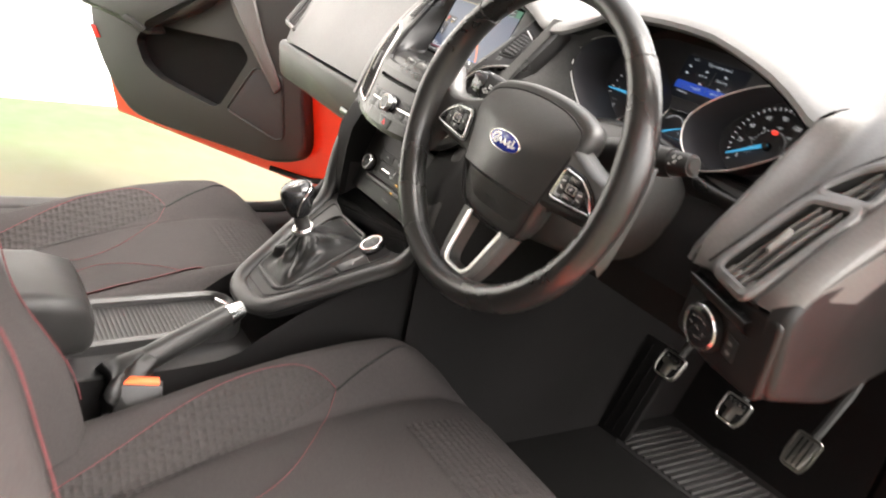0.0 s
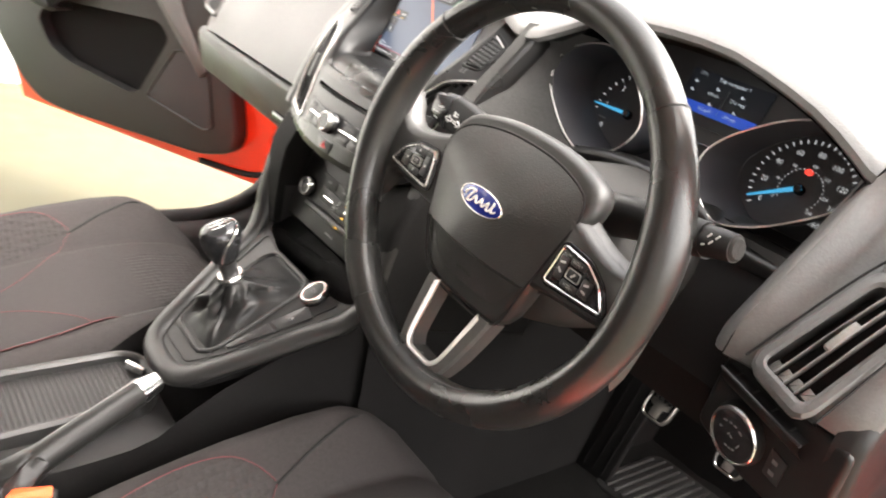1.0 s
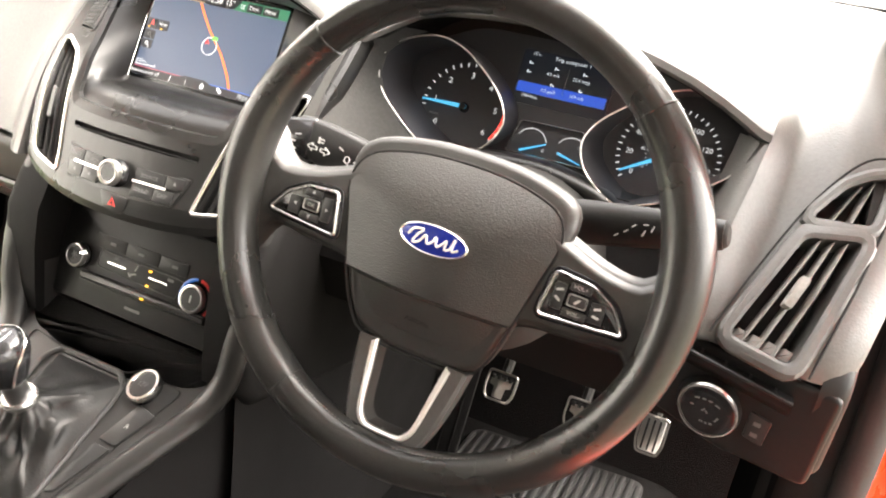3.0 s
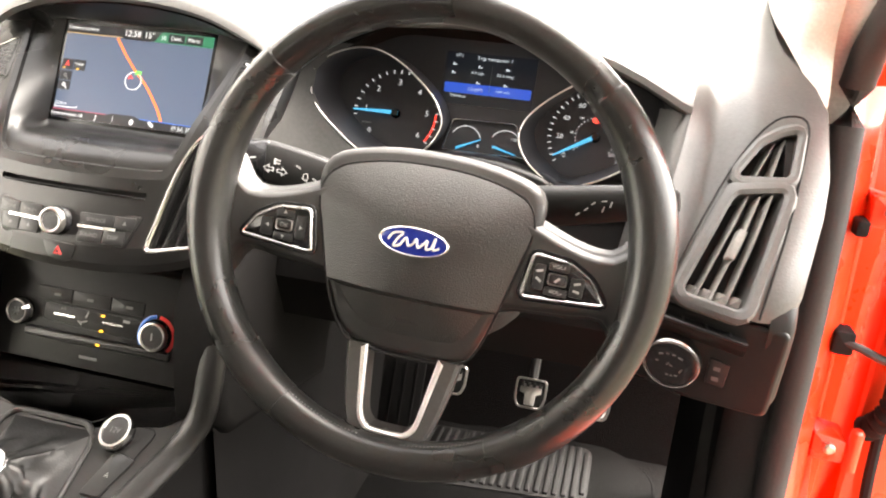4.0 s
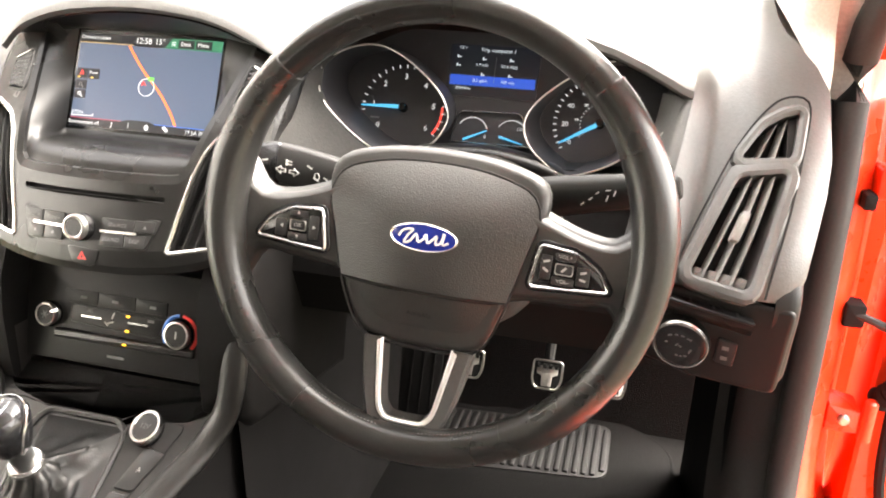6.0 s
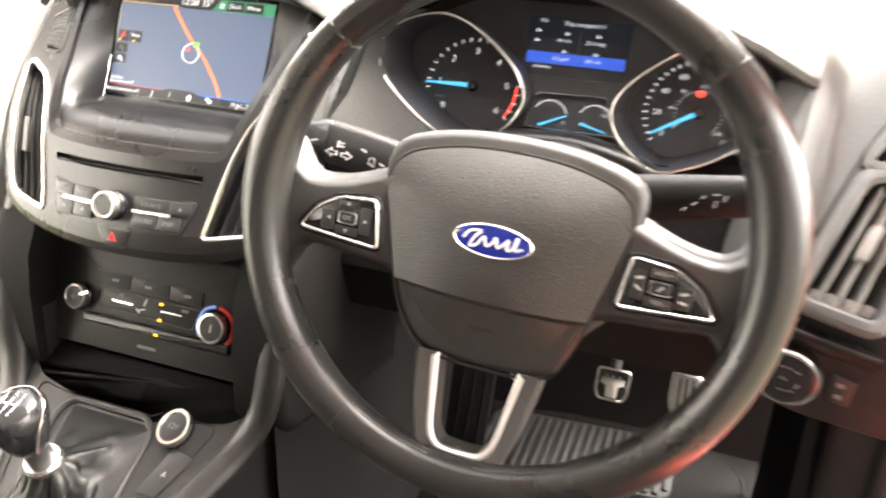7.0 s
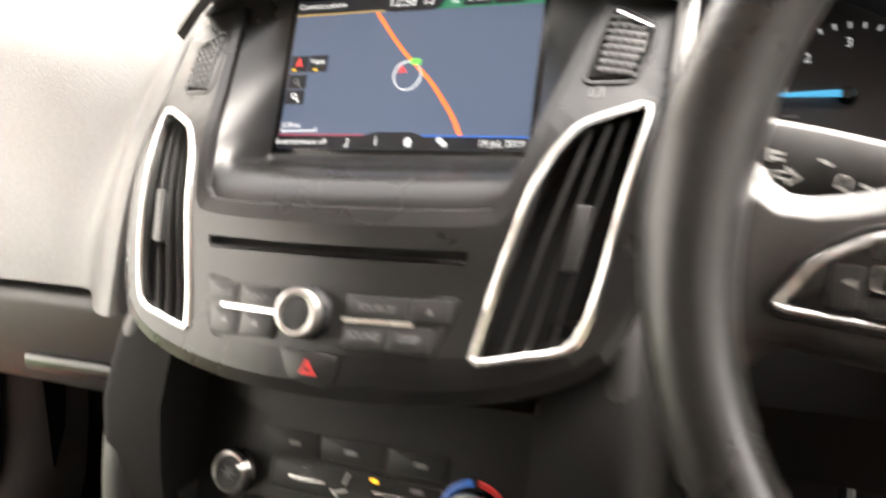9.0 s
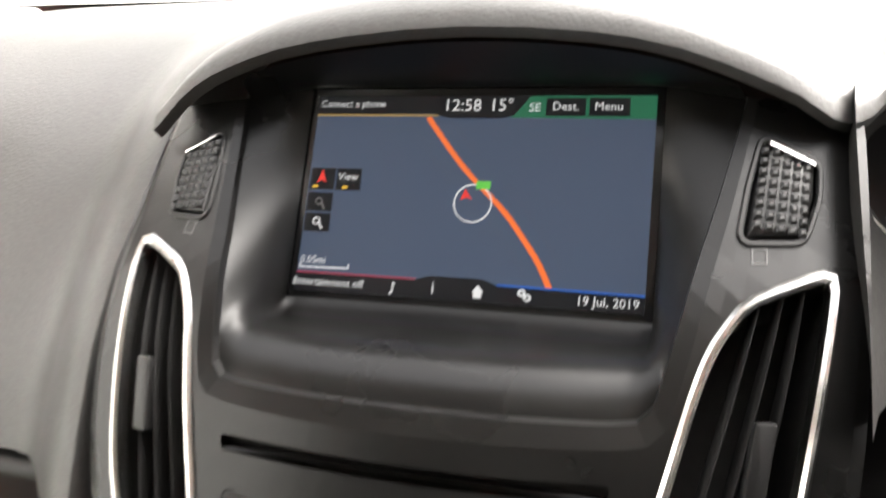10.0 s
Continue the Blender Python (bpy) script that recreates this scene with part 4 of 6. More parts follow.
for s, cxd in ((1, 0.267), (-1, 0.497)):
    # each dial sits at the bottom of a short cone
    loop = curve([((x if s > 0 else 2 * 0.3805 - x), y, z) for x, y, z in RING], 64, True)
    dial = part("dial", grid([loop, [p.lerp(cm(cxd - CX + (p.x - cxd) * 0.93, (p.z - 0.985) * 0.98 + 0.006, 0.0008), 0.5) for p in loop], [cm(cxd - CX + (p.x - cxd) * 0.9, (p.z - 0.985) * 0.98 + 0.004, 0.0008) for p in loop]], close_u=True), FACE, cluster, "deep teardrop dial")
    part("dial_ring", sweep(loop, 0.001, True, 8), STEEL, dial)


def dial_marks(cxd, labels, r_txt, r0, r1, a0, a1, n, size, parent):
    for i, t in enumerate(labels):
        a = radians(a0 + (a1 - a0) * i / (len(labels) - 1))
        words("numeral", t, cm, size, WHITE_GLOW, parent, cxd - CX + r_txt * math.cos(a), r_txt * math.sin(a), 0.0012)
    for i in range(n + 1):
        a = radians(a0 + (a1 - a0) * i / n)
        rr = (r0 + r1) / 2
        bar("tick", cm, cxd - CX + rr * math.cos(a), rr * math.sin(a), r1 - r0, 0.0011, WHITE_GLOW, parent, 0.0012, a)


rev = part("rev_counter", lathe([(0.0055, 0), (0.0053, 0.006), (0.004, 0.0085)], lambda u, v, w=0.0: cm(0.267 - CX + u, v, w), 24), BLACK, cluster, "rev counter")
dial_marks(0.267, ["0", "1", "2", "3", "4", "5", "6"], 0.037, 0.0475, 0.0515, 218, -36, 24, 0.0095, rev)
arc = [radians(5 - 41 * i / 12) for i in range(13)]
part("red_zone", grid([[cm(0.267 - CX + r * math.cos(a), r * math.sin(a), 0.001) for a in arc] for r in (0.0465, 0.0485)]), RED_GLOW, rev, smooth=False)
part("needle", prism([(0.004, -0.0022), (0.004, 0.0022), (-0.012, 0.002), (-0.05, 0.0007), (-0.05, -0.0007), (-0.012, -0.002)], lambda u, v, w=0.0: cm(0.267 - CX + u, v - 0.001 * (u < -0.04), w), 0.006, 0.0082), NEEDLE, rev)
bar("lettering", cm, 0.267 - CX - 0.034, -0.0135, 0.011, 0.002, DIM, rev, 0.001)
spd = part("speedometer", lathe([(0.0055, 0), (0.0053, 0.006), (0.004, 0.0085)], lambda u, v, w=0.0: cm(0.497 - CX + u, v, w), 24), BLACK, cluster, "speedometer")
dial_marks(0.497, ["0", "20", "40", "60", "80", "100", "120", "140", "160"], 0.039, 0.0485, 0.0525, 216, -40, 32, 0.0078, spd)
dial_marks(0.497, ["0", "40", "80", "120", "160", "200", "240"], 0.0265, 0.0215, 0.0225, 216, -40, 24, 0.0045, spd)
na = radians(211)
part("needle", prism([(0.004 * math.cos(na) * -1 - s2 * math.sin(na) * 0.0022 if k == 0 else r * math.cos(na) - s2 * h * math.sin(na), r * math.sin(na) + s2 * h * math.cos(na)) for k, r, h, s2 in ((1, -0.004, 0.0022, 1), (1, -0.004, 0.0022, -1), (1, 0.012, 0.002, -1), (1, 0.05, 0.0007, -1), (1, 0.05, 0.0007, 1), (1, 0.012, 0.002, 1))], lambda u, v, w=0.0: cm(0.497 - CX + u, v, w), 0.006, 0.0082), NEEDLE, spd)
part("brake_lamp", prism(oval(0.0042, 0.0032, 16, 0.4955 - CX, 0.0195), cm, 0, 0.0012), RED_GLOW, spd, "red brake warning lamp")
# small fuel and temperature gauges
sg_o = rounded([(-0.054, -0.0355), (0.045, -0.0345), (0.028, 0.0045), (-0.045, 0.0025)], 0.006, 4)
small = part("auxiliary_gauge", ring(sg_o, offset(sg_o, -0.0016), cm, 0, 0.006, 0.0007), CHROME, cluster, "fuel and temperature gauges")
for gx, a0, nl in ((-0.028, 25, radians(205)), (0.018, 160, radians(-18))):
    arc = [radians(150 - 130 * i / 14) for i in range(15)]
    part("gauge_arc", grid([[cm(gx + r * math.cos(a), -0.022 + r * math.sin(a), 0.001) for a in arc] for r in (0.0175, 0.0185)]), WHITE_GLOW, small, smooth=False)
for gx, gy, a, l in ((-0.024, -0.0245, radians(25), 0.03), (0.018, -0.0275, radians(-14), 0.028)):
    part("needle", prism([(gx + r * math.cos(a) - h * math.sin(a), gy + r * math.sin(a) + h * math.cos(a)) for r, h in ((-l / 2, 0.0013), (-l / 2, -0.0013), (l / 2, -0.0005), (l / 2, 0.0005))], cm, 0.002, 0.0035), NEEDLE, small)
words("numeral", "0", cm, 0.0055, WHITE_GLOW, small, -0.0125, -0.0255, 0.0012)
words("numeral", "1", cm, 0.0055, WHITE_GLOW, small, -0.031, -0.004, 0.0012)
words("numeral", "60", cm, 0.005, WHITE_GLOW, small, 0.006, -0.0245, 0.0012)
words("numeral", "120", cm, 0.005, WHITE_GLOW, small, 0.027, -0.0135, 0.0012)
# trip computer display
trip = part("trip_display", prism(rect(0.106, 0.06, 0.002, -0.012, 0.05), cm, 0, 0.0008), glow("dim display", (0.006, 0.008, 0.012), 0.0935), cluster, "lit trip computer display")
bar("blue_band", cm, -0.012, 0.0385, 0.1, 0.0115, glow("display blue", (0.012, 0.05, 0.32), 0.168), trip, 0.0012)
T_WHITE = glow("display text", (0.5, 0.58, 0.66), 0.112)
for t, u, v, s in (("Trip computer 1", -0.008, 0.0745, 0.0062), ("4.9 mls", -0.026, 0.057, 0.0052), ("23.6 mpg", 0.006, 0.057, 0.0052), ("0.2 gal/h", -0.026, 0.0385, 0.0052), ("109 mls", 0.006, 0.0385, 0.0052), ("29844mls", -0.045, 0.029, 0.0048), ("15°c", -0.05, 0.076, 0.005)):
    words("lettering", t, cm, s, T_WHITE, trip, u, v, 0.0016)
for u, v in ((-0.024, 0.0645), (0.008, 0.0645), (-0.024, 0.0462), (0.008, 0.0462), (-0.054, 0.056), (-0.054, 0.066)):
    bar("symbol", cm, u - 0.0012, v, 0.0016, 0.0032, T_WHITE, trip, 0.0014)
    bar("symbol", cm, u + 0.0014, v - 0.0006, 0.0022, 0.0012, T_WHITE, trip, 0.0014)
bar("divider", cm, -0.01, 0.052, 0.0005, 0.03, DIM, trip, 0.0013)
# inner cowl between the rings and the hood
part("cowl", grid([[Vector((x, mix(LIP_Y, x) + 0.004, mix(LIP_Z, x) - 0.006)) for x in np.linspace(0.19, 0.583, 24)], [Vector((x, 0.30, 0.99 + (mix(LIP_Z, x) - 0.99) * 0.98)) for x in np.linspace(0.185, 0.585, 24)], [Vector((x, 0.37, 0.98 + (mix(LIP_Z, x) - 0.98) * 0.95)) for x in np.linspace(0.18, 0.59, 24)]]), BLACK, cluster)
part("cowl_side", grid([[Vector((0.583, 0.25, 1.03)).lerp(Vector((0.553, 0.245, 0.93)), i / 6) for i in range(7)], [Vector((0.592, 0.37, 1.05)).lerp(Vector((0.592, 0.33, 0.93)), i / 6) for i in range(7)]]), FACE, cluster)

# ---- steering wheel and stalks ----
W_C, W_R, W_TILT, W_YAW, W_TURN = (0.383, 0.0227, 0.9265), 0.1815, 11.8, 0.0, -2.4
a = radians(W_TILT)
WX, WY = Vector((math.cos(radians(W_YAW)), math.sin(radians(W_YAW)), 0)), Vector((0, math.sin(a), math.cos(a)))
ct, st = math.cos(radians(W_TURN)), math.sin(radians(W_TURN))
wm = plane_map(W_C, WX * ct + WY * st, WY * ct - WX * st)
hm = lambda u, v, w=0.0: wm(u, v - 0.0055, w - 0.016)
wheel = thing("steering_wheel", W_C, "black leather steering wheel with worn rim and silver spoke trims", "steering wheel")


def arc_line(a0, a1, n, r=W_R, w=0.0):
    return [wm(r * math.cos(radians(a0 + (a1 - a0) * i / n)), r * math.sin(radians(a0 + (a1 - a0) * i / n)), w) for i in range(n + 1)]


wn_axis = wm(0, 0, 1) - wm(0, 0, 0)
SEAMS = (46, 138.5, 240, 299.5)
for i, (a0, a1) in enumerate(((46, 138.5), (138.5, 240), (240, 299.5), (299.5, 406))):
    rr = (0.0146, 0.0153, 0.0158, 0.0153)[i]
    thick = lambda t, m=i: 1 + (0.2 * math.exp(-((t - (0.33 if m == 1 else 0.69)) / 0.2) ** 2) + 0.1 * math.exp(-((t - (0.85 if m == 1 else 0.15)) / 0.22) ** 2) if m in (1, 3) else 0.0)
    part("rim", sweep(arc_line(a0 + 0.25, a1 - 0.25, 36), rr, False, 20, 1.12, wn_axis, thick), LEATHER, wheel, "smooth worn leather rim section")
for s in SEAMS:
    part("rim_seam", sweep([wm((W_R + 0.0151 * math.cos(t)) * math.cos(radians(s)), (W_R + 0.0151 * math.cos(t)) * math.sin(radians(s)), 0.0169 * math.sin(t)) for t in np.linspace(0, 2 * math.pi, 25)[:-1]], 0.0009, True, 6), LEATHER, wheel)

HALF = [(0.0, 0.0625), (0.03, 0.0612), (0.055, 0.057), (0.078, 0.049), (0.0875, 0.036), (0.088, 0.02), (0.083, 0.002), (0.074, -0.034), (0.066, -0.062), (0.06, -0.077), (0.051, -0.09), (0.03, -0.0955), (0.0, -0.0965)]
full = HALF + [(-u, v) for u, v in reversed(HALF[1:-1])]
bag = [(p.x, p.y) for p in curve([(u, v, 0) for u, v in full], 72, True)]


def step_up(v):
    return min(1.0, max(0.0, (v + 0.01) / 0.05))


def droop(v):
    """The cover and its housing fall away towards the top and the bottom."""
    t, b = max(0.0, (v - 0.015) / 0.0475), max(0.0, (-0.0415 - v) / 0.055)
    return 0.0135 * t ** 1.5 + 0.012 * min(b, 1.0) ** 1.2


def bag_w(s, v):
    w = 0.0085 + 0.0165 * (1 - s**1.6)
    k = min(1, max(0, (-0.0415 - v) / 0.005))
    return w - 0.0065 * k * k * (3 - 2 * k) - droop(v)


def bag_reach(u, v):
    """How far (0 to 1) a place lies from the cover's middle to its outline."""
    d = Vector((u, v + 0.012))
    if d.length < 1e-6:
        return 0.0
    best = 9.0
    for (a0, b0), (a1, b1) in zip(bag, bag[1:] + bag[:1]):
        ex, ey = a1 - a0, b1 - b0
        den = d.x * ey - d.y * ex
        if abs(den) > 1e-12:
            t = (a0 * ey - (b0 + 0.012) * ex) / den
            k = (a0 * d.y - (b0 + 0.012) * d.x) / den
            if t > 0 and -1e-6 <= k <= 1.000001:
                best = min(best, t)
    return min(1.0, 1 / best)


def bag_half(v):
    return max([a0 + (a1 - a0) * (v - b0) / (b1 - b0) for (a0, b0), (a1, b1) in zip(bag, bag[1:] + bag[:1]) if min(b0, b1) <= v <= max(b0, b1) and abs(b1 - b0) > 1e-9] or [0.0])


V_TOP, V_BOT = max(v for u, v in bag) - 0.0002, min(v for u, v in bag) + 0.0002
levels = sorted([*(V_BOT + (V_TOP - V_BOT) * (0.5 - 0.5 * math.cos(math.pi * i / 40)) for i in range(41)), *np.linspace(-0.05, -0.038, 13)])
cover = grid([[hm(bag_half(v) * math.sin(math.pi / 2 * k / 18), v, bag_w(bag_reach(bag_half(v) * math.sin(math.pi / 2 * k / 18), v), v)) for k in range(-18, 19)] for v in levels])
rim_edges = [e for e in cover.edges if e.is_boundary]
skirt = bmesh.ops.extrude_edge_only(cover, edges=rim_edges)["geom"]
down = hm(0, 0, -0.014) - hm(0, 0, 0)
for q in skirt:
    if isinstance(q, bmesh.types.BMVert):
        q.co += down
part("airbag_cover", cover, BAG, wheel, "grained airbag cover with a folded lower edge", sharp=60)
part("cover_gap", sweep([hm(u, v, 0.0075 - droop(v)) for u, v in offset(bag, 0.0008)], 0.0012, True, 6), DEEP, wheel)
words("lettering", "AIRBAG", hm, 0.0062, DEEP, wheel, 0.0, -0.0645, 0.0118 - droop(-0.066))

hs = [(u * (1.02 + 0.07 * step_up(v)), v + 0.0125 * step_up(v)) for u, v in bag]
part("hub_housing", capped([[hm(u * k, v * k, w - droop(v * k)) for u, v in hs] for k, w in ((0.6, -0.05), (0.86, -0.034), (0.96, -0.02), (0.995, -0.01), (1.0, -0.003), (0.99, 0.0025), (0.965, 0.006), (0.92, 0.0075))]), SPOKE, wheel, "dark housing behind the airbag cover", sharp=60)

# spokes: the body behind the cover runs out to the rim
for s in (-1, 1):
    out = [(0.05, 0.03), (0.075, 0.041), (0.092, 0.033), (0.123, 0.0215), (0.148, 0.018), (0.16, 0.024), (0.1685, 0.036), (0.178, 0.046), (0.181, 0.0), (0.177, -0.062), (0.167, -0.052), (0.16, -0.039), (0.15, -0.031), (0.126, -0.034), (0.08, -0.038), (0.05, -0.045)]
    o = [(s * p.x, p.y) for p in curve([(u, v, 0) for u, v in out], 48, True)]
    rows = []
    for inset, w in ((0.004, -0.014), (0.0, -0.009), (0.0, -0.003), (-0.0012, 0.001), (-0.003, 0.0042), (-0.005, 0.0065), (-0.0065, 0.0075)):
        rows.append([hm(u, v, w) for u, v in offset(o, inset)])
    spoke = part("spoke", capped(rows), SPOKE, wheel, "moulded spoke", sharp=60)
    pn = rounded([(0.0935, 0.0112), (0.122, 0.0085), (0.140, -0.0018), (0.1525, -0.019), (0.0882, -0.0238)], 0.0045, 5)
    pn = [(s * u, v) for u, v in pn]
    panel = part("button_panel", prism(offset(pn, -0.001), hm, 0.004, 0.0112, 0.0012), BLACK, wheel, "gloss black button panel with chrome frame")
    part("panel_frame", ring(offset(pn, 0.0012), offset(pn, -0.0012), hm, 0.004, 0.0122, 0.0009), CHROME, panel)
    part("panel_shadow_gap", ring(offset(pn, 0.004), offset(pn, 0.0012), hm, 0.004, 0.0096, 0.0006), BLACK, panel)
    cx, cv = s * 0.1145, -0.005
    for u0, v0, a0, b0 in ((0, 0, 0.013, 0.0075), (0, 0.0098, 0.016, 0.0062), (0, -0.0098, 0.018, 0.0065), (-s * 0.0145, -0.001, 0.0085, 0.02), (s * 0.0155, -0.0045, 0.0105, 0.015)):
        part("button", prism(rect(a0, b0, 0.0015, cx + u0, cv + v0 - (0.001 if u0 == 0 else 0)), hm, 0.0105, 0.0125, 0.0007), KEYPAD, panel)
    part("button_frame", ring(rect(0.0145, 0.009, 0.002, cx, cv - 0.001), rect(0.0135, 0.008, 0.002, cx, cv - 0.001), hm, 0.0115, 0.0132, 0.0003), STEEL, panel)
    if s < 0:
        words("lettering", "OK", hm, 0.0048, PRINT, panel, cx, cv - 0.001, 0.0129)
        for du, dv, an in ((0, 0.0098, 0), (0, -0.0105, 180), (0.0148, -0.001, -90), (-0.0145, -0.003, 90)):
            q = [(0.0017 * math.sin(radians(-an + t)), 0.0019 * math.cos(radians(-an + t))) for t in (0, 125, 235)]
            part("symbol", prism([(cx + du + x, cv + dv + y) for x, y in q], hm, 0.0122, 0.0129), PRINT, panel)
    else:
        words("lettering", "VOL+", hm, 0.0045, PRINT, panel, cx, cv + 0.0092, 0.0129)
        words("lettering", "VOL-", hm, 0.0045, PRINT, panel, cx, cv - 0.0106, 0.0129)
        for du, dv, an in ((-0.0145, 0.004, 0.3), (-0.0145, -0.003, -0.6), (0.0155, -0.001, 0.3), (0.0155, -0.007, -0.2), (0, -0.001, 0.8)):
            bar("symbol", hm, cx + du, cv + dv, 0.0052, 0.0018, PRINT, panel, 0.0129, an)

# lower forked spoke with its bright inner trim
lo_o = [(-0.0495, -0.098), (-0.045, -0.125), (-0.039, -0.15), (-0.031, -0.169), (-0.0205, -0.179), (0.0205, -0.179), (0.031, -0.169), (0.039, -0.15), (0.045, -0.125), (0.0495, -0.098)]
lo_i = [(-0.0302, -0.098), (-0.0262, -0.125), (-0.0222, -0.150), (-0.017, -0.159), (-0.011, -0.1615), (0.011, -0.1615), (0.017, -0.159), (0.0222, -0.150), (0.0262, -0.125), (0.0302, -0.098)]
low_o = [(p.x, p.y) for p in curve([(u, v, 0) for u, v in lo_o], 40)]
low_i = [(p.x, p.y) for p in curve([(u, v, 0) for u, v in lo_i], 40)]


def strap(outer, inner, w0, w1, bev):
    rows = []
    for (p, q) in zip(outer, inner):
        p, q = Vector(p), Vector(q)
        d = (q - p).normalized() * bev
        lean = lambda r, w: wm(r.x, r.y, w - 0.25 * max(0.0, r.y + 0.178))
        rows.append([lean(p, w0), lean(p, w1 - bev), lean(p + d, w1), lean(q - d, w1), lean(q, w1 - bev), lean(q, w0)])
    return capped(rows)


low = part("lower_spoke", strap(low_o, low_i, -0.018, 0.002, 0.003), surf("satin grey spoke paint", (0.06, 0.058, 0.056), 0.36, metal=0.3), wheel, "satin lower spoke fork")
tr_o = [(p.x, p.y) for p in curve([(u * 1.19, v - 0.0032, 0) for u, v in lo_i], 40)]
part("spoke_trim", strap(tr_o, [(u * 1.02, v) for u, v in low_i], -0.005, 0.0034, 0.0012), surf("bright satin trim", (0.88, 0.87, 0.85), 0.42, metal=1.0, var=0.04), low, "bright silver inner trim")
# stitching along the inside of the rim
for a0, a1 in ((197, 264), (276, 330)):
    n = int((a1 - a0) * 0.9)
    bm = bmesh.new()
    for i in range(n):
        t = a0 + (a1 - a0) * i / n
        for side in (-1, 1):
            p = [wm((W_R - 0.0142 + 0.0 * k) * math.cos(radians(t + side * 0.25 * (k - 0.5) * 1.6)), (W_R - 0.0142) * math.sin(radians(t + side * 0.25 * (k - 0.5) * 1.6)), 0.0052 + 0.0032 * k) for k in (0, 1)]
            sweep(p, 0.00045, False, 5, bm=bm)
    tagged(part("stitching", bm, THREAD, wheel, "grey cross stitching"), kind="stuff")

# oval badge, with a plain silver flourish
bd = lambda u, v, w=0.0: hm(u, 0.0027 + v, w + 0.0236 - 2.2 * u * u)
badge = part("badge", prism(oval(0.0272, 0.0104, 48), bd, -0.004, 0.0022, 0.0008), BLUE, wheel, "oval blue badge with silver edge")
part("badge_rim", ring(oval(0.0288, 0.0118, 48), oval(0.0268, 0.0101, 48), bd, -0.004, 0.003, 0.0008), CHROME, badge)
fl = curve([(-0.0205, -0.001, 0), (-0.0165, 0.0045, 0), (-0.0085, 0.0058, 0), (-0.0125, 0.001, 0), (-0.0155, -0.0055, 0), (-0.0105, -0.004, 0), (-0.006, 0.0022, 0), (-0.0035, -0.0035, 0), (0.0005, -0.001, 0), (0.0025, 0.003, 0), (0.0045, -0.0035, 0), (0.009, 0.0005, 0), (0.0115, 0.003, 0), (0.011, -0.0035, 0), (0.015, -0.002, 0), (0.0175, 0.0062, 0), (0.0168, -0.003, 0), (0.0215, -0.0012, 0)], 110)
part("flourish", sweep([bd(p.x, p.y, 0.0024) for p in fl], 0.001, False, 6), surf("silver enamel", (0.75, 0.75, 0.75), 0.3, metal=0.3), badge)

# column shroud
column = single("steering_column", capped([[Vector((0.380 + rx * math.cos(t), y, zc + rz * math.sin(t))) for t in np.linspace(0, 2 * math.pi, 33)[:-1]] for y, rx, rz, zc in ((0.062, 0.05, 0.04, 0.9), (0.068, 0.07, 0.06, 0.89), (0.085, 0.085, 0.075, 0.882), (0.13, 0.092, 0.082, 0.875), (0.2, 0.098, 0.085, 0.868), (0.30, 0.1, 0.085, 0.86))]), MATT, "grained plastic steering column shroud", "steering column", sharp=50)


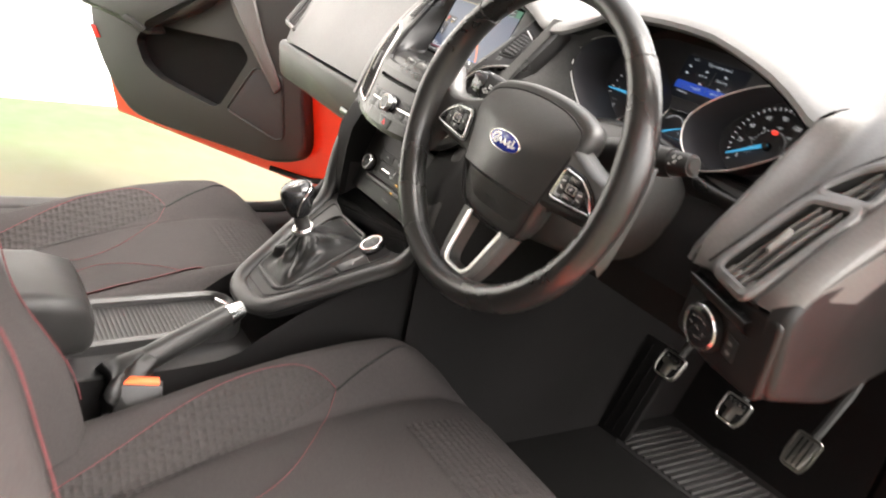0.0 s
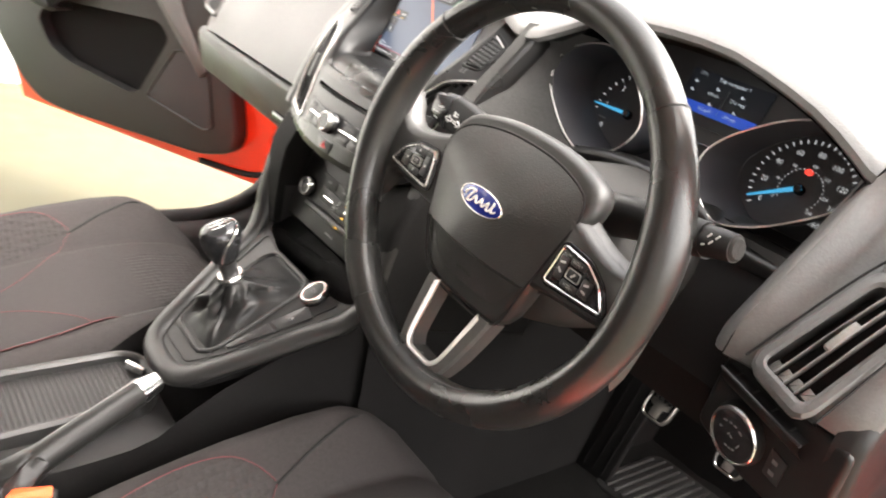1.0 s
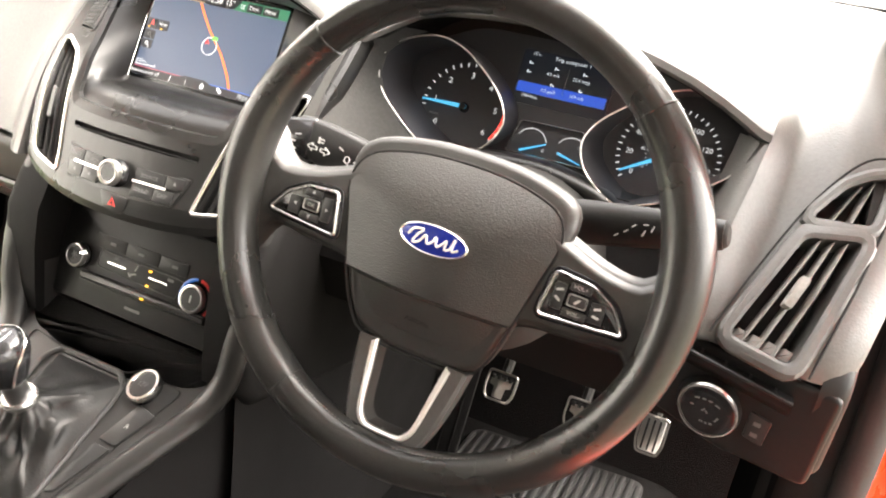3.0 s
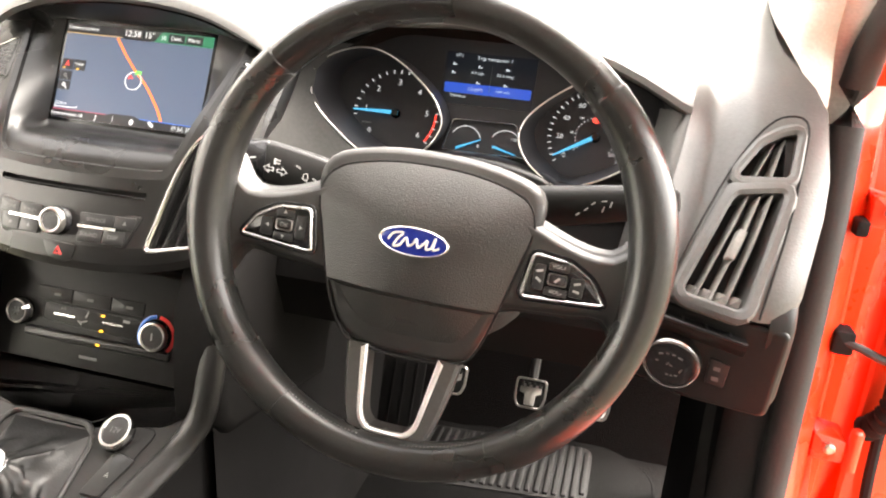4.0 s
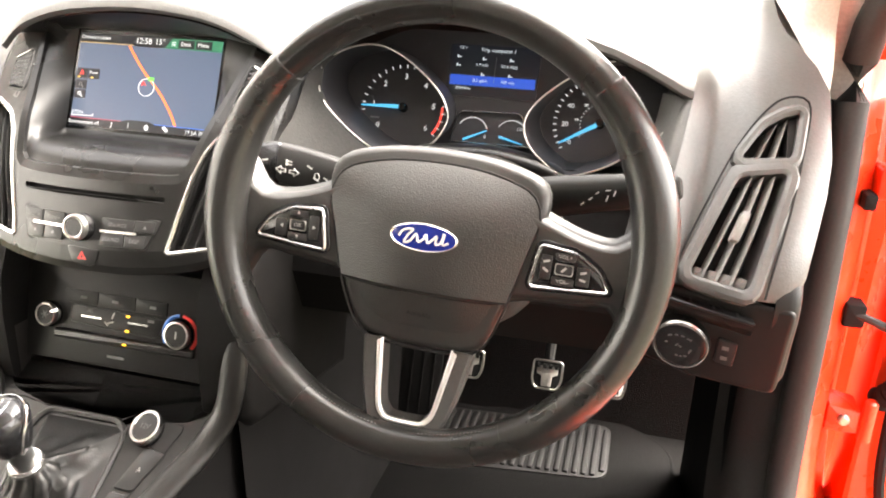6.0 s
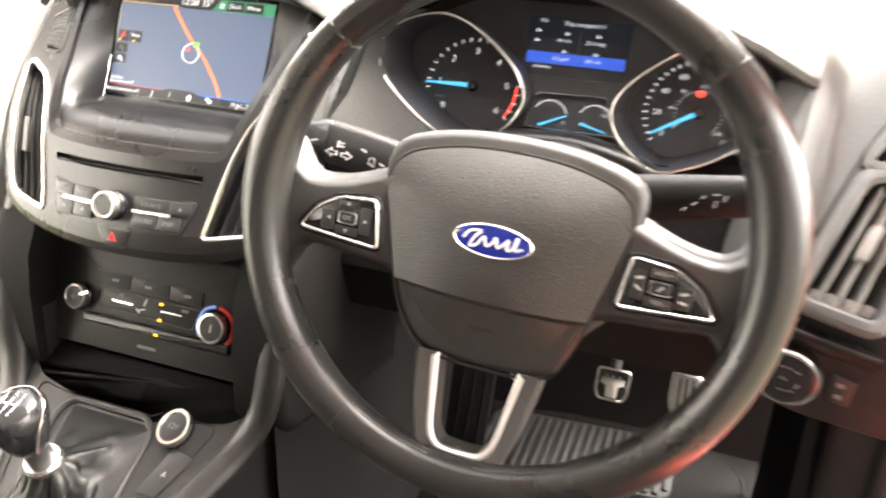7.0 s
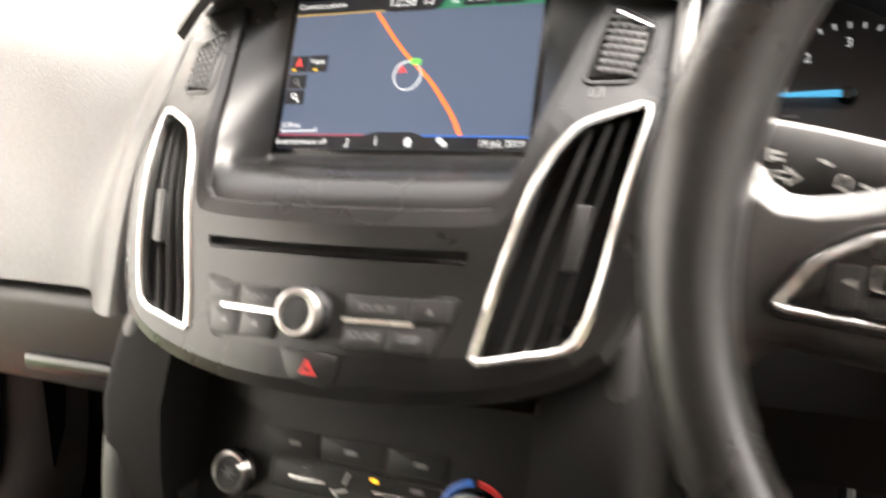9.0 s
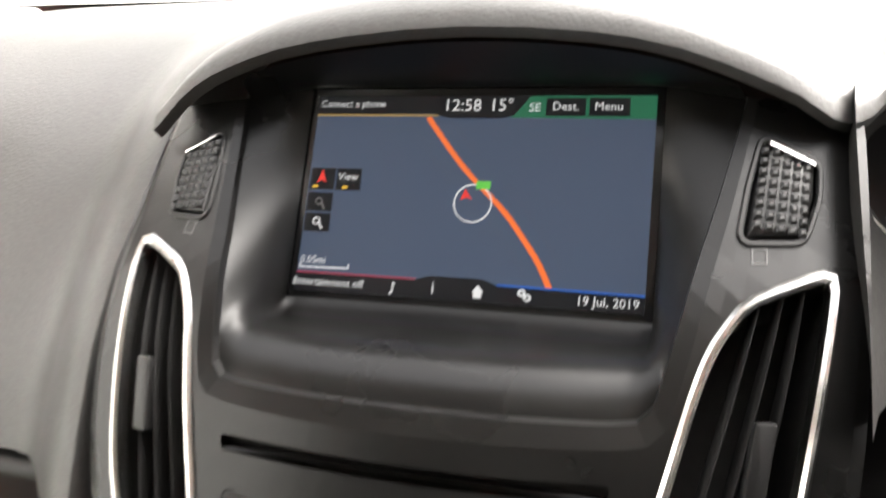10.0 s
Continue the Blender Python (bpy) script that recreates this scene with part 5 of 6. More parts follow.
def stalk(s):
    st_ob = thing("indicator_stalk" if s < 0 else "wiper_stalk", (0.38 + s * 0.06, 0.12, 0.94), "black indicator stalk with white arrow symbols" if s < 0 else "black wiper stalk with pale symbols and grey end cap", "stalk")
    if s < 0:
        am = plane_map((0.335, 0.125, 0.93), (-0.98, -0.14, 0.16), (0, 0.25, 0.97))
        o = [(p.x, p.y) for p in curve([(0, -0.013, 0), (0.05, -0.016, 0), (0.1, -0.019, 0), (0.13, -0.0175, 0), (0.149, -0.006, 0), (0.15, 0.008, 0), (0.135, 0.019, 0), (0.1, 0.02, 0), (0.05, 0.016, 0), (0, 0.012, 0)], 48, True)]
        part("arm", capped([[am(u, v, w) for u, v in offset(o, d)] for d, w in ((-0.005, 0.014), (-0.0015, 0.011), (0, 0.006), (0, -0.006), (-0.0015, -0.011), (-0.005, -0.014))]), PANEL, st_ob, sharp=60)
        part("end_ring", capped([[am(u, v, w) for u, v in offset([(u, v) for u, v in rounded([(0.1215, -0.0195), (0.151, -0.012), (0.152, 0.012), (0.1215, 0.021)], 0.005)], d)] for d, w in ((-0.004, 0.0152), (0, 0.011), (0, -0.011), (-0.004, -0.0152))]), BLACK, st_ob, "turning stalk end", sharp=60)
    else:
        pts = [(0.43, 0.12, 0.93), (0.465, 0.114, 0.942), (0.51, 0.105, 0.953), (0.552, 0.098, 0.962)]
        part("arm", sweep(curve(pts, 14), 0.0155, False, 20, 1.25, (0, -0.4, 1), lambda t: 1.12 - 0.32 * t), PANEL, st_ob)
        end = curve([(0.551, 0.098, 0.962), (0.565, 0.0955, 0.9655), (0.578, 0.094, 0.968)], 8)
        part("end_ring", sweep(end, 0.0118, False, 20, 1.1, (0, -0.4, 1), lambda t: 1.04 - 0.16 * t), PANEL, st_ob, "turning stalk end")
        part("end_cap", sweep([(0.577, 0.0941, 0.9678), (0.5795, 0.0937, 0.9684), (0.5808, 0.0935, 0.9687)], 0.0098, False, 20, 1.05, (0, -0.4, 1), lambda t: 1 - 0.25 * t), MATT, st_ob, "grey end cap")
        em = plane_map((0.563, 0.0838, 0.9688), (0.98, -0.15, 0.2), (0, 0.3, 0.95))
        for u, v, l, an in ((-0.004, 0.003, 0.004, 0.9), (0.0, -0.002, 0.004, 0.9), (0.004, 0.003, 0.004, 0.9), (-0.006, -0.005, 0.003, 0.2)):
            bar("symbol", em, u, v, l, 0.0015, PRINT, st_ob, 0.0006, an)
    sm_ = plane_map((0.238, 0.0965, 0.9468), (0.98, 0.14, -0.16), (0, 0.25, 0.97)) if s < 0 else plane_map((0.522, 0.0875, 0.9568), (1, -0.16, 0.22), (0, 0.25, 0.97))
    if s < 0:
        for d in (-1, 1):
            o = [(d * 0.0015, 0.0018), (d * 0.006, 0.0018), (d * 0.006, 0.0042), (d * 0.0115, 0), (d * 0.006, -0.0042), (d * 0.006, -0.0018), (d * 0.0015, -0.0018)]
            part("arrow_symbol", ring([(u - 0.012, v - 0.002) for u, v in o], [(u - 0.012, v - 0.002) for u, v in offset(o, -0.0008)], sm_, -0.001, 0.0012, 0.0002), PRINT, st_ob)
        for u, v, l, an in ((-0.013, 0.0058, 0.0012, 0), (-0.0105, 0.0072, 0.005, 0), (-0.0105, 0.0045, 0.005, 0), (-0.034, 0.004, 0.006, 0.3), (-0.038, -0.003, 0.006, 0), (-0.036, -0.009, 0.006, 0), (0.009, 0.006, 0.005, -0.4), (0.016, -0.004, 0.006, -0.4), (0.024, -0.006, 0.003, -0.4), (0.025, -0.0015, 0.004, -0.4)):
            bar("symbol", sm_, u, v, l, 0.0014, PRINT, st_ob, 0.001, an)
        for u, v in ((0.0165, 0.0), (0.0, 0.0)):
            o = oval(0.0026, 0.0033, 12, u, v - 0.001) if u else [(-0.014, 0.003), (-0.0125, 0.003), (-0.0125, 0.0085), (-0.014, 0.0085)]
            part("lamp_symbol", ring(o, offset(o, -0.0005), sm_, -0.001, 0.0012, 0.0002), PRINT, st_ob)
    else:
        for u, v, l, an in ((-0.028, -0.007, 0.005, 0.6), (-0.019, -0.002, 0.005, 0.6), (-0.012, 0.004, 0.005, 0.6), (0.0, -0.003, 0.007, 1.3), (0.008, 0.002, 0.007, 1.3), (0.0, 0.006, 0.006, 0.0)):
            bar("symbol", sm_, 0.75 * u, 0.75 * v, 0.7 * l, 0.001, PRINT, st_ob, 0.001, an)
    return st_ob


stalk(-1)
stalk(1)


# ---- centre console ----
def cs(u, v, w=0.0):
    """A place on the console's sloping top: u is x, v is y."""
    return Vector((u, v, 0.545 + 0.625 * (v + 0.1))) + Vector((0, -0.53, 0.848)) * w


console = thing("centre_console", (0, -0.2, 0.29), "black centre console with sloping gear surround", "console")
# body: side walls follow the surround, then the low tray behind it
prof = [(0.13, 0.68), (0.05, 0.63), (0.0, 0.597), (-0.06, 0.558), (-0.10, 0.532), (-0.13, 0.512), (-0.17, 0.492), (-0.36, 0.478), (-0.75, 0.478)]
HW = [(-0.75, 0.1), (-0.13, 0.1), (-0.06, 0.1), (0.0, 0.112), (0.09, 0.142), (0.13, 0.15)]
for s in (-1, 1):
    rows = [[Vector((s * (mix(HW, p.x) + 0.012 * f), p.x, p.y - 0.006 - (p.y - 0.29) * f)) for p in curve([(y, z, 0) for y, z in prof], 30)] for f in (0, 0.1, 0.4, 1.0)]
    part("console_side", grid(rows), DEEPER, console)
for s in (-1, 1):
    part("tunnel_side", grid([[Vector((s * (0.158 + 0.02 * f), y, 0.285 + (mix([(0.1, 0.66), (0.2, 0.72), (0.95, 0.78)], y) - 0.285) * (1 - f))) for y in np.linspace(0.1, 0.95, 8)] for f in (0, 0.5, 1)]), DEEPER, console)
SH_ = [(0.036, -0.1045), (0.058, -0.091), (0.085, -0.045), (0.107, 0.009), (0.127, 0.055), (0.143, 0.092), (0.15, 0.125)]
HALF_S = [(u, v) for u, v in SH_] + [(0.132, 0.12), (0.117, 0.096), (0.098, 0.09), (0.05, 0.088), (0.036, 0.077)]
SUR = rounded([(0, -0.1085)] + HALF_S + [(-u, v) for u, v in reversed(HALF_S)], 0.012, 4)
base = part("gear_surround", prism(SUR, cs, -0.03, 0.0, 0.01, 4), LOWER, console, "grained gear lever surround")
in_o = rounded([(-0.042, -0.087), (0.034, -0.087), (0.062, -0.05), (0.108, 0.078), (0.046, 0.08), (0.034, 0.072), (-0.06, 0.072), (-0.108, 0.078), (-0.066, -0.05)], 0.01, 5)
part("surround_groove", ring(offset(in_o, 0.001), in_o, cs, -0.004, 0.0012, 0.0003), DEEP, base)
gh = rounded([(-0.048, -0.066), (0.03, -0.067), (0.043, -0.054), (0.042, 0.055), (0.031, 0.068), (-0.055, 0.068), (-0.066, 0.055), (-0.06, 0.0)], 0.01, 5)
part("gaiter_frame", ring(offset(gh, 0.006), gh, cs, -0.002, 0.004, 0.002), HARD, base)
bt = rounded([(0.062, 0.011), (0.084, 0.011), (0.101, 0.048), (0.076, 0.052)], 0.003)
key = part("start_stop_button", prism(bt, cs, -0.001, 0.0025, 0.001), KEYPAD, base)
words("lettering", "A", cs, 0.007, PRINT, key, 0.081, 0.03, 0.003)
part("blank_button", prism(rounded([(0.05, -0.045), (0.06, -0.042), (0.082, 0.007), (0.061, 0.007)], 0.003), cs, -0.001, 0.0022, 0.001), KEYPAD, base)
so = lambda u, v, w=0.0: cs(0.069 + u, 0.067 + v, w)
sock = part("power_socket", lathe([(0.0165, -0.002), (0.0165, 0.008), (0.0145, 0.01)], so, 40), BLACK, console, "12 volt socket lid with chrome ring")
part("socket_ring", lathe([(0.0168, 0.005), (0.017, 0.0095), (0.0158, 0.0118), (0.0134, 0.0118), (0.0124, 0.01)], so, 40, False), CHROME, sock)
part("socket_lid", lathe([(0.0128, 0.006), (0.0122, 0.0105), (0.006, 0.011)], so, 32), KEYPAD, sock)
words("lettering", "12V", so, 0.0075, DIM, sock, 0, 0, 0.0116)

# one padded band sweeps down from the stack and round the surround's tip
half = [(0.156, 0.146, 0.875), (0.1605, 0.116, 0.82), (0.161, 0.099, 0.76), (0.158, 0.091, 0.71), (0.151, 0.086, 0.676)] + [tuple(cs(u, v, -0.003)) for u, v in ((0.137, 0.066), (0.123, 0.036), (0.103, -0.006), (0.082, -0.048), (0.066, -0.08), (0.05, -0.098), (0.027, -0.1065))]
band = curve([(-x, y, z) for x, y, z in half] + [tuple(cs(0, -0.1085, -0.003))] + half[::-1], 96)
part("surround_band", sweep(band, 0.0155, False, 20, 0.68, (0, -0.53, 0.848), lambda t: 0.8 + 0.2 * step((0.5 - abs(t - 0.5)) / 0.2)), BAND, console, "padded satin band round the gear surround")
# ribbed tray with its rim, beside the handbrake
tm = lambda u, v, w=0.0: Vector((u, v, 0.487 + 0.03 * (v + 0.3) + w))
tray_o = rounded([(-0.08, -0.5), (0.042, -0.5), (0.02, -0.135), (-0.005, -0.115), (-0.065, -0.112), (-0.082, -0.13)], 0.012, 4)
part("tray_rim", ring(offset(tray_o, 0.012), tray_o, tm, -0.02, 0.01, 0.004), HARD, console)
part("tray_floor", prism(tray_o, tm, -0.02, -0.003), LOWER, console)
for k in range(52):
    v = -0.485 + 0.0069 * k
    part("rib", prism(rect(0.1, 0.0034, 0, -0.029, v), tm, -0.004, -0.0012, 0.0009, 1), HARD, console)
part("console_deck", prism(rounded([(-0.098, -0.75), (0.098, -0.75), (0.096, -0.1), (-0.096, -0.1)], 0.01), lambda u, v, w: Vector((u, v, 0.474 + w)), -0.02, 0.002, 0.002), LOWER, console)
# small chrome slot piece at the tray's front corner, not a lamp
part("tray_slot_trim", prism([(-0.064, -0.128), (-0.058, -0.132), (-0.03, -0.118), (-0.034, -0.112)], tm, 0.0, 0.012, 0.002), CHROME, console)

arm = thing("armrest", (-0.02, -0.5, 0.49), "padded black leather armrest lid", "armrest")
rows = []
for y, zt, zb, hw in ((-0.347, 0.541, 0.517, 0.058), (-0.339, 0.556, 0.505, 0.07), (-0.352, 0.578, 0.497, 0.079), (-0.40, 0.592, 0.494, 0.083), (-0.55, 0.598, 0.492, 0.083), (-0.75, 0.6, 0.492, 0.083)):
    lp_ = rounded([(0.003 - hw, zb), (0.003 + hw, zb), (0.003 + hw, zt), (0.003 - hw, zt)], 0.022, 5)
    rows.append([Vector((u, y, z)) for u, z in lp_])
part("pad", capped(rows), GRIP, arm, sharp=60)
part("seam", sweep([Vector((0.003 + 0.0838, y, 0.536)) for y in np.linspace(-0.74, -0.40, 12)], 0.0012, False, 6), DEEP, arm)

# gear lever
gear = thing("gear_lever", (-0.012, -0.01, 0.61), "six speed gear lever with gloss knob and leather gaiter", "gear lever")
rows = []
for k in range(11):
    f = k / 10
    ring_pts = []
    for i in range(72):
        t = 2 * math.pi * i / 72
        sx = max(-0.054, min(0.046, 1.35 * 0.056 * math.cos(t) - 0.004))
        sy = max(-0.062, min(0.064, 1.35 * 0.07 * math.sin(t) + 0.002))
        c0 = cs(sx, sy, 0.002)
        tip = Vector((-0.012 + 0.013 * math.cos(t), -0.014 + 0.013 * math.sin(t), 0.646))
        p = c0.lerp(tip, f ** 0.75)
        fold = 0.007 * math.sin(math.pi * min(1, f * 1.05)) * (0.5 * math.sin(5 * t + 5 * f) + 0.35 * math.sin(9 * t - 8 * f) + 0.9 * noise.noise(Vector((1.6 * math.cos(t) + 4, 1.6 * math.sin(t), 3 * f))) + 1.1 * noise.noise(Vector((3 * math.cos(t), 3 * math.sin(t), 6 * f))))
        sag = -0.006 * math.sin(math.pi * f) * (1.0 - 0.5 * math.sin(t))
        d = Vector((math.cos(t), math.sin(t), 0.35))
        ring_pts.append(p + d * fold + Vector((0, 0, sag)))
    rows.append(ring_pts)
part("gaiter", grid(rows, close_u=True), surf("soft black leather", (0.004, 0.004, 0.004), 0.42, spec=0.35, grain=0.25, scale=500, kind="leather"), gear, "creased leather gaiter", sharp=75)
gm = plane_map((-0.012, -0.017, 0.642), (1, 0, 0), (0, 0.93, 0.36))
part("collar", lathe([(0.0165, 0), (0.018, 0.003), (0.018, 0.008), (0.016, 0.011), (0.0125, 0.011)], gm, 32), CHROME, gear, "bright chrome collar")
part("shaft", lathe([(0.0125, 0.008), (0.0115, 0.03), (0.013, 0.036)], gm, 24), KEYPAD, gear)
rows = []
for w, rx, ry, oy in ((0.03, 0.011, 0.011, 0), (0.036, 0.017, 0.017, 0), (0.048, 0.0205, 0.022, 0.001), (0.062, 0.0238, 0.0265, 0.002), (0.073, 0.0245, 0.0275, 0.003), (0.081, 0.022, 0.0245, 0.003), (0.0855, 0.017, 0.019, 0.003), (0.087, 0.009, 0.01, 0.003)):
    rows.append([gm(rx * math.cos(t), ry * math.sin(t) + oy, w) for t in np.linspace(0, 2 * math.pi, 37)[:-1]])
kb = part("knob", capped(rows), BLACK, gear, "gloss black gear knob", sharp=70)
part("knob_trim", sweep(curve([gm(0.0235, -0.012, 0.045), gm(0.0253, -0.004, 0.062), gm(0.0255, 0.006, 0.072), gm(0.018, 0.0195, 0.0795), gm(0, 0.0265, 0.0805), gm(-0.018, 0.0195, 0.0795), gm(-0.0255, 0.006, 0.072), gm(-0.0253, -0.004, 0.062), gm(-0.0235, -0.012, 0.045)], 40), 0.0013, False, 8), CHROME, kb)
for u in (-0.008, 0, 0.008):
    bar("shift_line", gm, u, 0.003, 0.0012, 0.014, PRINT, kb, 0.0876)
bar("shift_line", gm, 0, 0.003, 0.017, 0.0012, PRINT, kb, 0.0876)
for t, u, v in (("1", -0.008, 0.013), ("2", -0.008, -0.007), ("3", 0, 0.0135), ("4", 0, -0.0075), ("5", 0.008, 0.013), ("6", 0.008, -0.007)):
    words("numeral", t, gm, 0.006, PRINT, kb, u, v, 0.0878)

# handbrake
brake = thing("handbrake", (0.13, -0.31, 0.5), "black leather handbrake lever with chrome button", "handbrake")
hb = curve([(0.108, -0.32, 0.478), (0.088, -0.25, 0.503), (0.068, -0.19, 0.521), (0.053, -0.15, 0.532)], 16)
part("grip", sweep(hb, 0.0165, False, 18, 1.12, (0, 0, 1), lambda t: 1.02 - 0.1 * t), GRIP, brake)
part("grip_seam", sweep([p + Vector((-0.008, 0, 0.0165)) for p in hb], 0.0011, False, 6), THREAD, brake)
part("end_cap", sweep([(0.053, -0.151, 0.532), (0.046, -0.133, 0.536), (0.043, -0.125, 0.538)], 0.0158, False, 18, 1.05, (0, 0, 1), lambda t: 1 - 0.22 * t), CHROME, brake, "chrome release button cap")
rows = []
for k in range(9):
    f = k / 8
    c = Vector((0.094, -0.268, 0.495)).lerp(Vector((0.112, -0.33, 0.466)), f)
    rr = 0.0185 + 0.016 * f
    rows.append([c + Vector((rr * math.cos(t) * 1.0, 0.006 * math.sin(5 * t + 3 * f), rr * math.sin(t) * (0.95 + 0.2 * f))) + Vector((0.004, 0, 0.004)) * math.sin(3 * t + 9 * f) * (0.4 + f) for t in np.linspace(0, 2 * math.pi, 41)[:-1]])
part("boot", capped(rows), GRIP, brake, "wrinkled leather boot", sharp=75)

buckle = thing("seatbelt_buckle", (0.14, -0.29, 0.42), "black seat belt buckle with orange release button", "seat belt")
bk = plane_map((0.145, -0.292, 0.435), (0.25, 0.968, 0), (-0.25, 0.05, 0.96))
part("housing", prism(rounded([(-0.028, -0.05), (0.028, -0.05), (0.031, 0.05), (-0.031, 0.05)], 0.005), bk, -0.013, 0.013, 0.003), HARD, buckle)
part("release_button", prism(rounded([(-0.026, -0.008), (0.026, -0.008), (0.026, 0.008), (-0.026, 0.008)], 0.003), plane_map(bk(0, 0.05, 0), (0.25, 0.968, 0), (-0.96, 0.25, 0.1)), -0.002, 0.006, 0.003), ORANGE, buckle, "orange press button")


# ---- seats ----
CUSH = [(-0.55, 0.385), (-0.42, 0.395), (-0.3, 0.425), (-0.2, 0.455), (-0.1, 0.479), (0.0, 0.494), (0.06, 0.497), (0.12, 0.491), (0.165, 0.475), (0.195, 0.447), (0.212, 0.405), (0.218, 0.34)]


def cush(u, y):
    z = mix(CUSH, y)
    z += 0.048 * step((abs(u) - 0.12) / 0.085) * step((0.2 - y) / 0.14) - 0.006 * math.exp(-(((abs(u) - 0.125) / 0.012) ** 2))
    e = (abs(u) - 0.215) / 0.05
    if e > 0:
        z -= 0.16 * e * e * step(e) + 0.03 * e
    return z


def build_seat(cx, dy, dz, label):
    seat = thing("car_seat", (cx, -0.3 + dy, 0.29), label, "seat", "front seats")
    S = lambda u, y, w=0.0: Vector((cx + u, y + dy, cush(u, y) + dz + w))
    us = [-0.265, -0.262, -0.255, -0.245, -0.232, -0.22, -0.2, -0.18, -0.16, -0.145, -0.132, -0.125, -0.118, -0.105, -0.08, -0.04, 0, 0.04, 0.08, 0.105, 0.118, 0.125, 0.132, 0.145, 0.16, 0.18, 0.2, 0.22, 0.232, 0.245, 0.255, 0.262, 0.265]
    ys = [-0.55, -0.5, -0.44, -0.38, -0.32, -0.26, -0.2, -0.14, -0.09, -0.05, -0.02, 0.0, 0.03, 0.05, 0.07, 0.09, 0.105, 0.12, 0.135, 0.15, 0.163, 0.175, 0.185, 0.195, 0.203, 0.21, 0.215, 0.218]
    rows = [[S(u * (1 - 0.12 * step((y - 0.06) / 0.16) ** 2), y) for u in us] for y in ys]
    part("cushion", grid(rows), FABRIC, seat, "charcoal cloth cushion", sharp=70)
    part("seat_base", prism(rounded([(cx - 0.22, -0.5 + dy), (cx + 0.22, -0.5 + dy), (cx + 0.2, 0.08 + dy), (cx - 0.2, 0.08 + dy)], 0.04), lambda u, v, w: Vector((u, v, w + dz)), 0.30, 0.36, 0.01), LOWER, seat)
    # embossed bolster panels with red piping
    for s in (-1, 1):
        edge = [(-0.46, 0.09, 0.135), (-0.36, 0.10, 0.158), (-0.27, 0.112, 0.182), (-0.2, 0.12, 0.196), (-0.14, 0.128, 0.2), (-0.09, 0.137, 0.19), (-0.06, 0.146, 0.170), (-0.046, 0.152, 0.154)]
        rows = [[S(s * (a + (b - a) * k / 8), y, 0.0022) for k in range(9)] for y, a, b in [(p.x, p.y, p.z) for p in curve(edge, 22)]]
        part("bolster_panel", grid(rows), COMB, seat, "embossed dark panel")
        outer = [S(s * p.z, p.x, 0.003) for p in curve(edge, 40)]
        part("piping", sweep(outer, 0.0007, False, 6), STITCH, seat, "dark red stitching")
        inner = [S(s * u, y, 0.0025) for u, y in [(q.x, q.y) for q in curve([(0.151, -0.046, 0), (0.11, -0.08, 0), (0.06, -0.13, 0), (0.03, -0.175, 0), (0.02, -0.215, 0), (0.03, -0.25, 0), (0.06, -0.29, 0)], 30)]]
        part("stitch_line", sweep(inner, 0.0006, False, 6), STITCH, seat, "dark red stitching")
        groove = [S(s * u, y, 0.001) for u, y in [(q.x, q.y) for q in curve([(0.152, -0.045, 0), (0.168, 0.0, 0), (0.185, 0.05, 0), (0.196, 0.085, 0)], 16)]]
        part("seam", sweep(groove, 0.0018, False, 6), DEEP, seat)
    part("front_panel", grid([[S(-0.06 + 0.17 * i / 14, 0.02 + 0.16 * j / 12, 0.0016) for i in range(15)] for j in range(13)]), COMB, seat, "embossed dark panel")
    # backrest
    def B(u, z, w=0.0):
        y = -0.475 - 0.25 * min(z - 0.5, 0.38) - 0.42 * max(0, z - 0.88) + 0.04 * step((abs(u) - 0.1) / 0.09) * step((0.68 - z) / 0.16)
        y += 0.062 * step((abs(u) - 0.12) / 0.085) * step((1.05 - z) / 0.25)
        e = (abs(u) - 0.215) / 0.05
        if e > 0:
            y -= 0.07 * e * e
        return Vector((cx + u, y + dy + w, z + dz))
    zs = np.linspace(0.44, 1.12, 20)
    taper = lambda z: 1 - 0.22 * step((z - 0.85) / 0.3)
    rows = [[B(u * 1.0, z) if z < 0.85 else Vector((cx + u * taper(z), B(u, z).y, z + dz)) for u in us] for z in zs]
    rows.append([p + Vector((0, -0.06, 0.02)) for p in rows[-1]])
    rows.append([Vector((cx + (p.x - cx) * 0.98, p.y - 0.08, 0.7)) for p in rows[-1]])
    rows.append([Vector((p.x, p.y + 0.06, 0.44)) for p in rows[-1]])
    part("backrest", grid(rows), FABRIC, seat, "charcoal cloth backrest", sharp=70)
    for s in (-1, 1):
        part("piping", sweep([B(s * 0.205, z, 0.003) for z in np.linspace(0.5, 0.84, 20)], 0.001, False, 6), STITCH, seat, "dark red stitching")
    return seat


build_seat(0.385, 0.0, 0.0, "charcoal cloth driver's seat with dark red stitching")
build_seat(-0.345, -0.056, -0.015, "charcoal cloth passenger seat with dark red stitching")

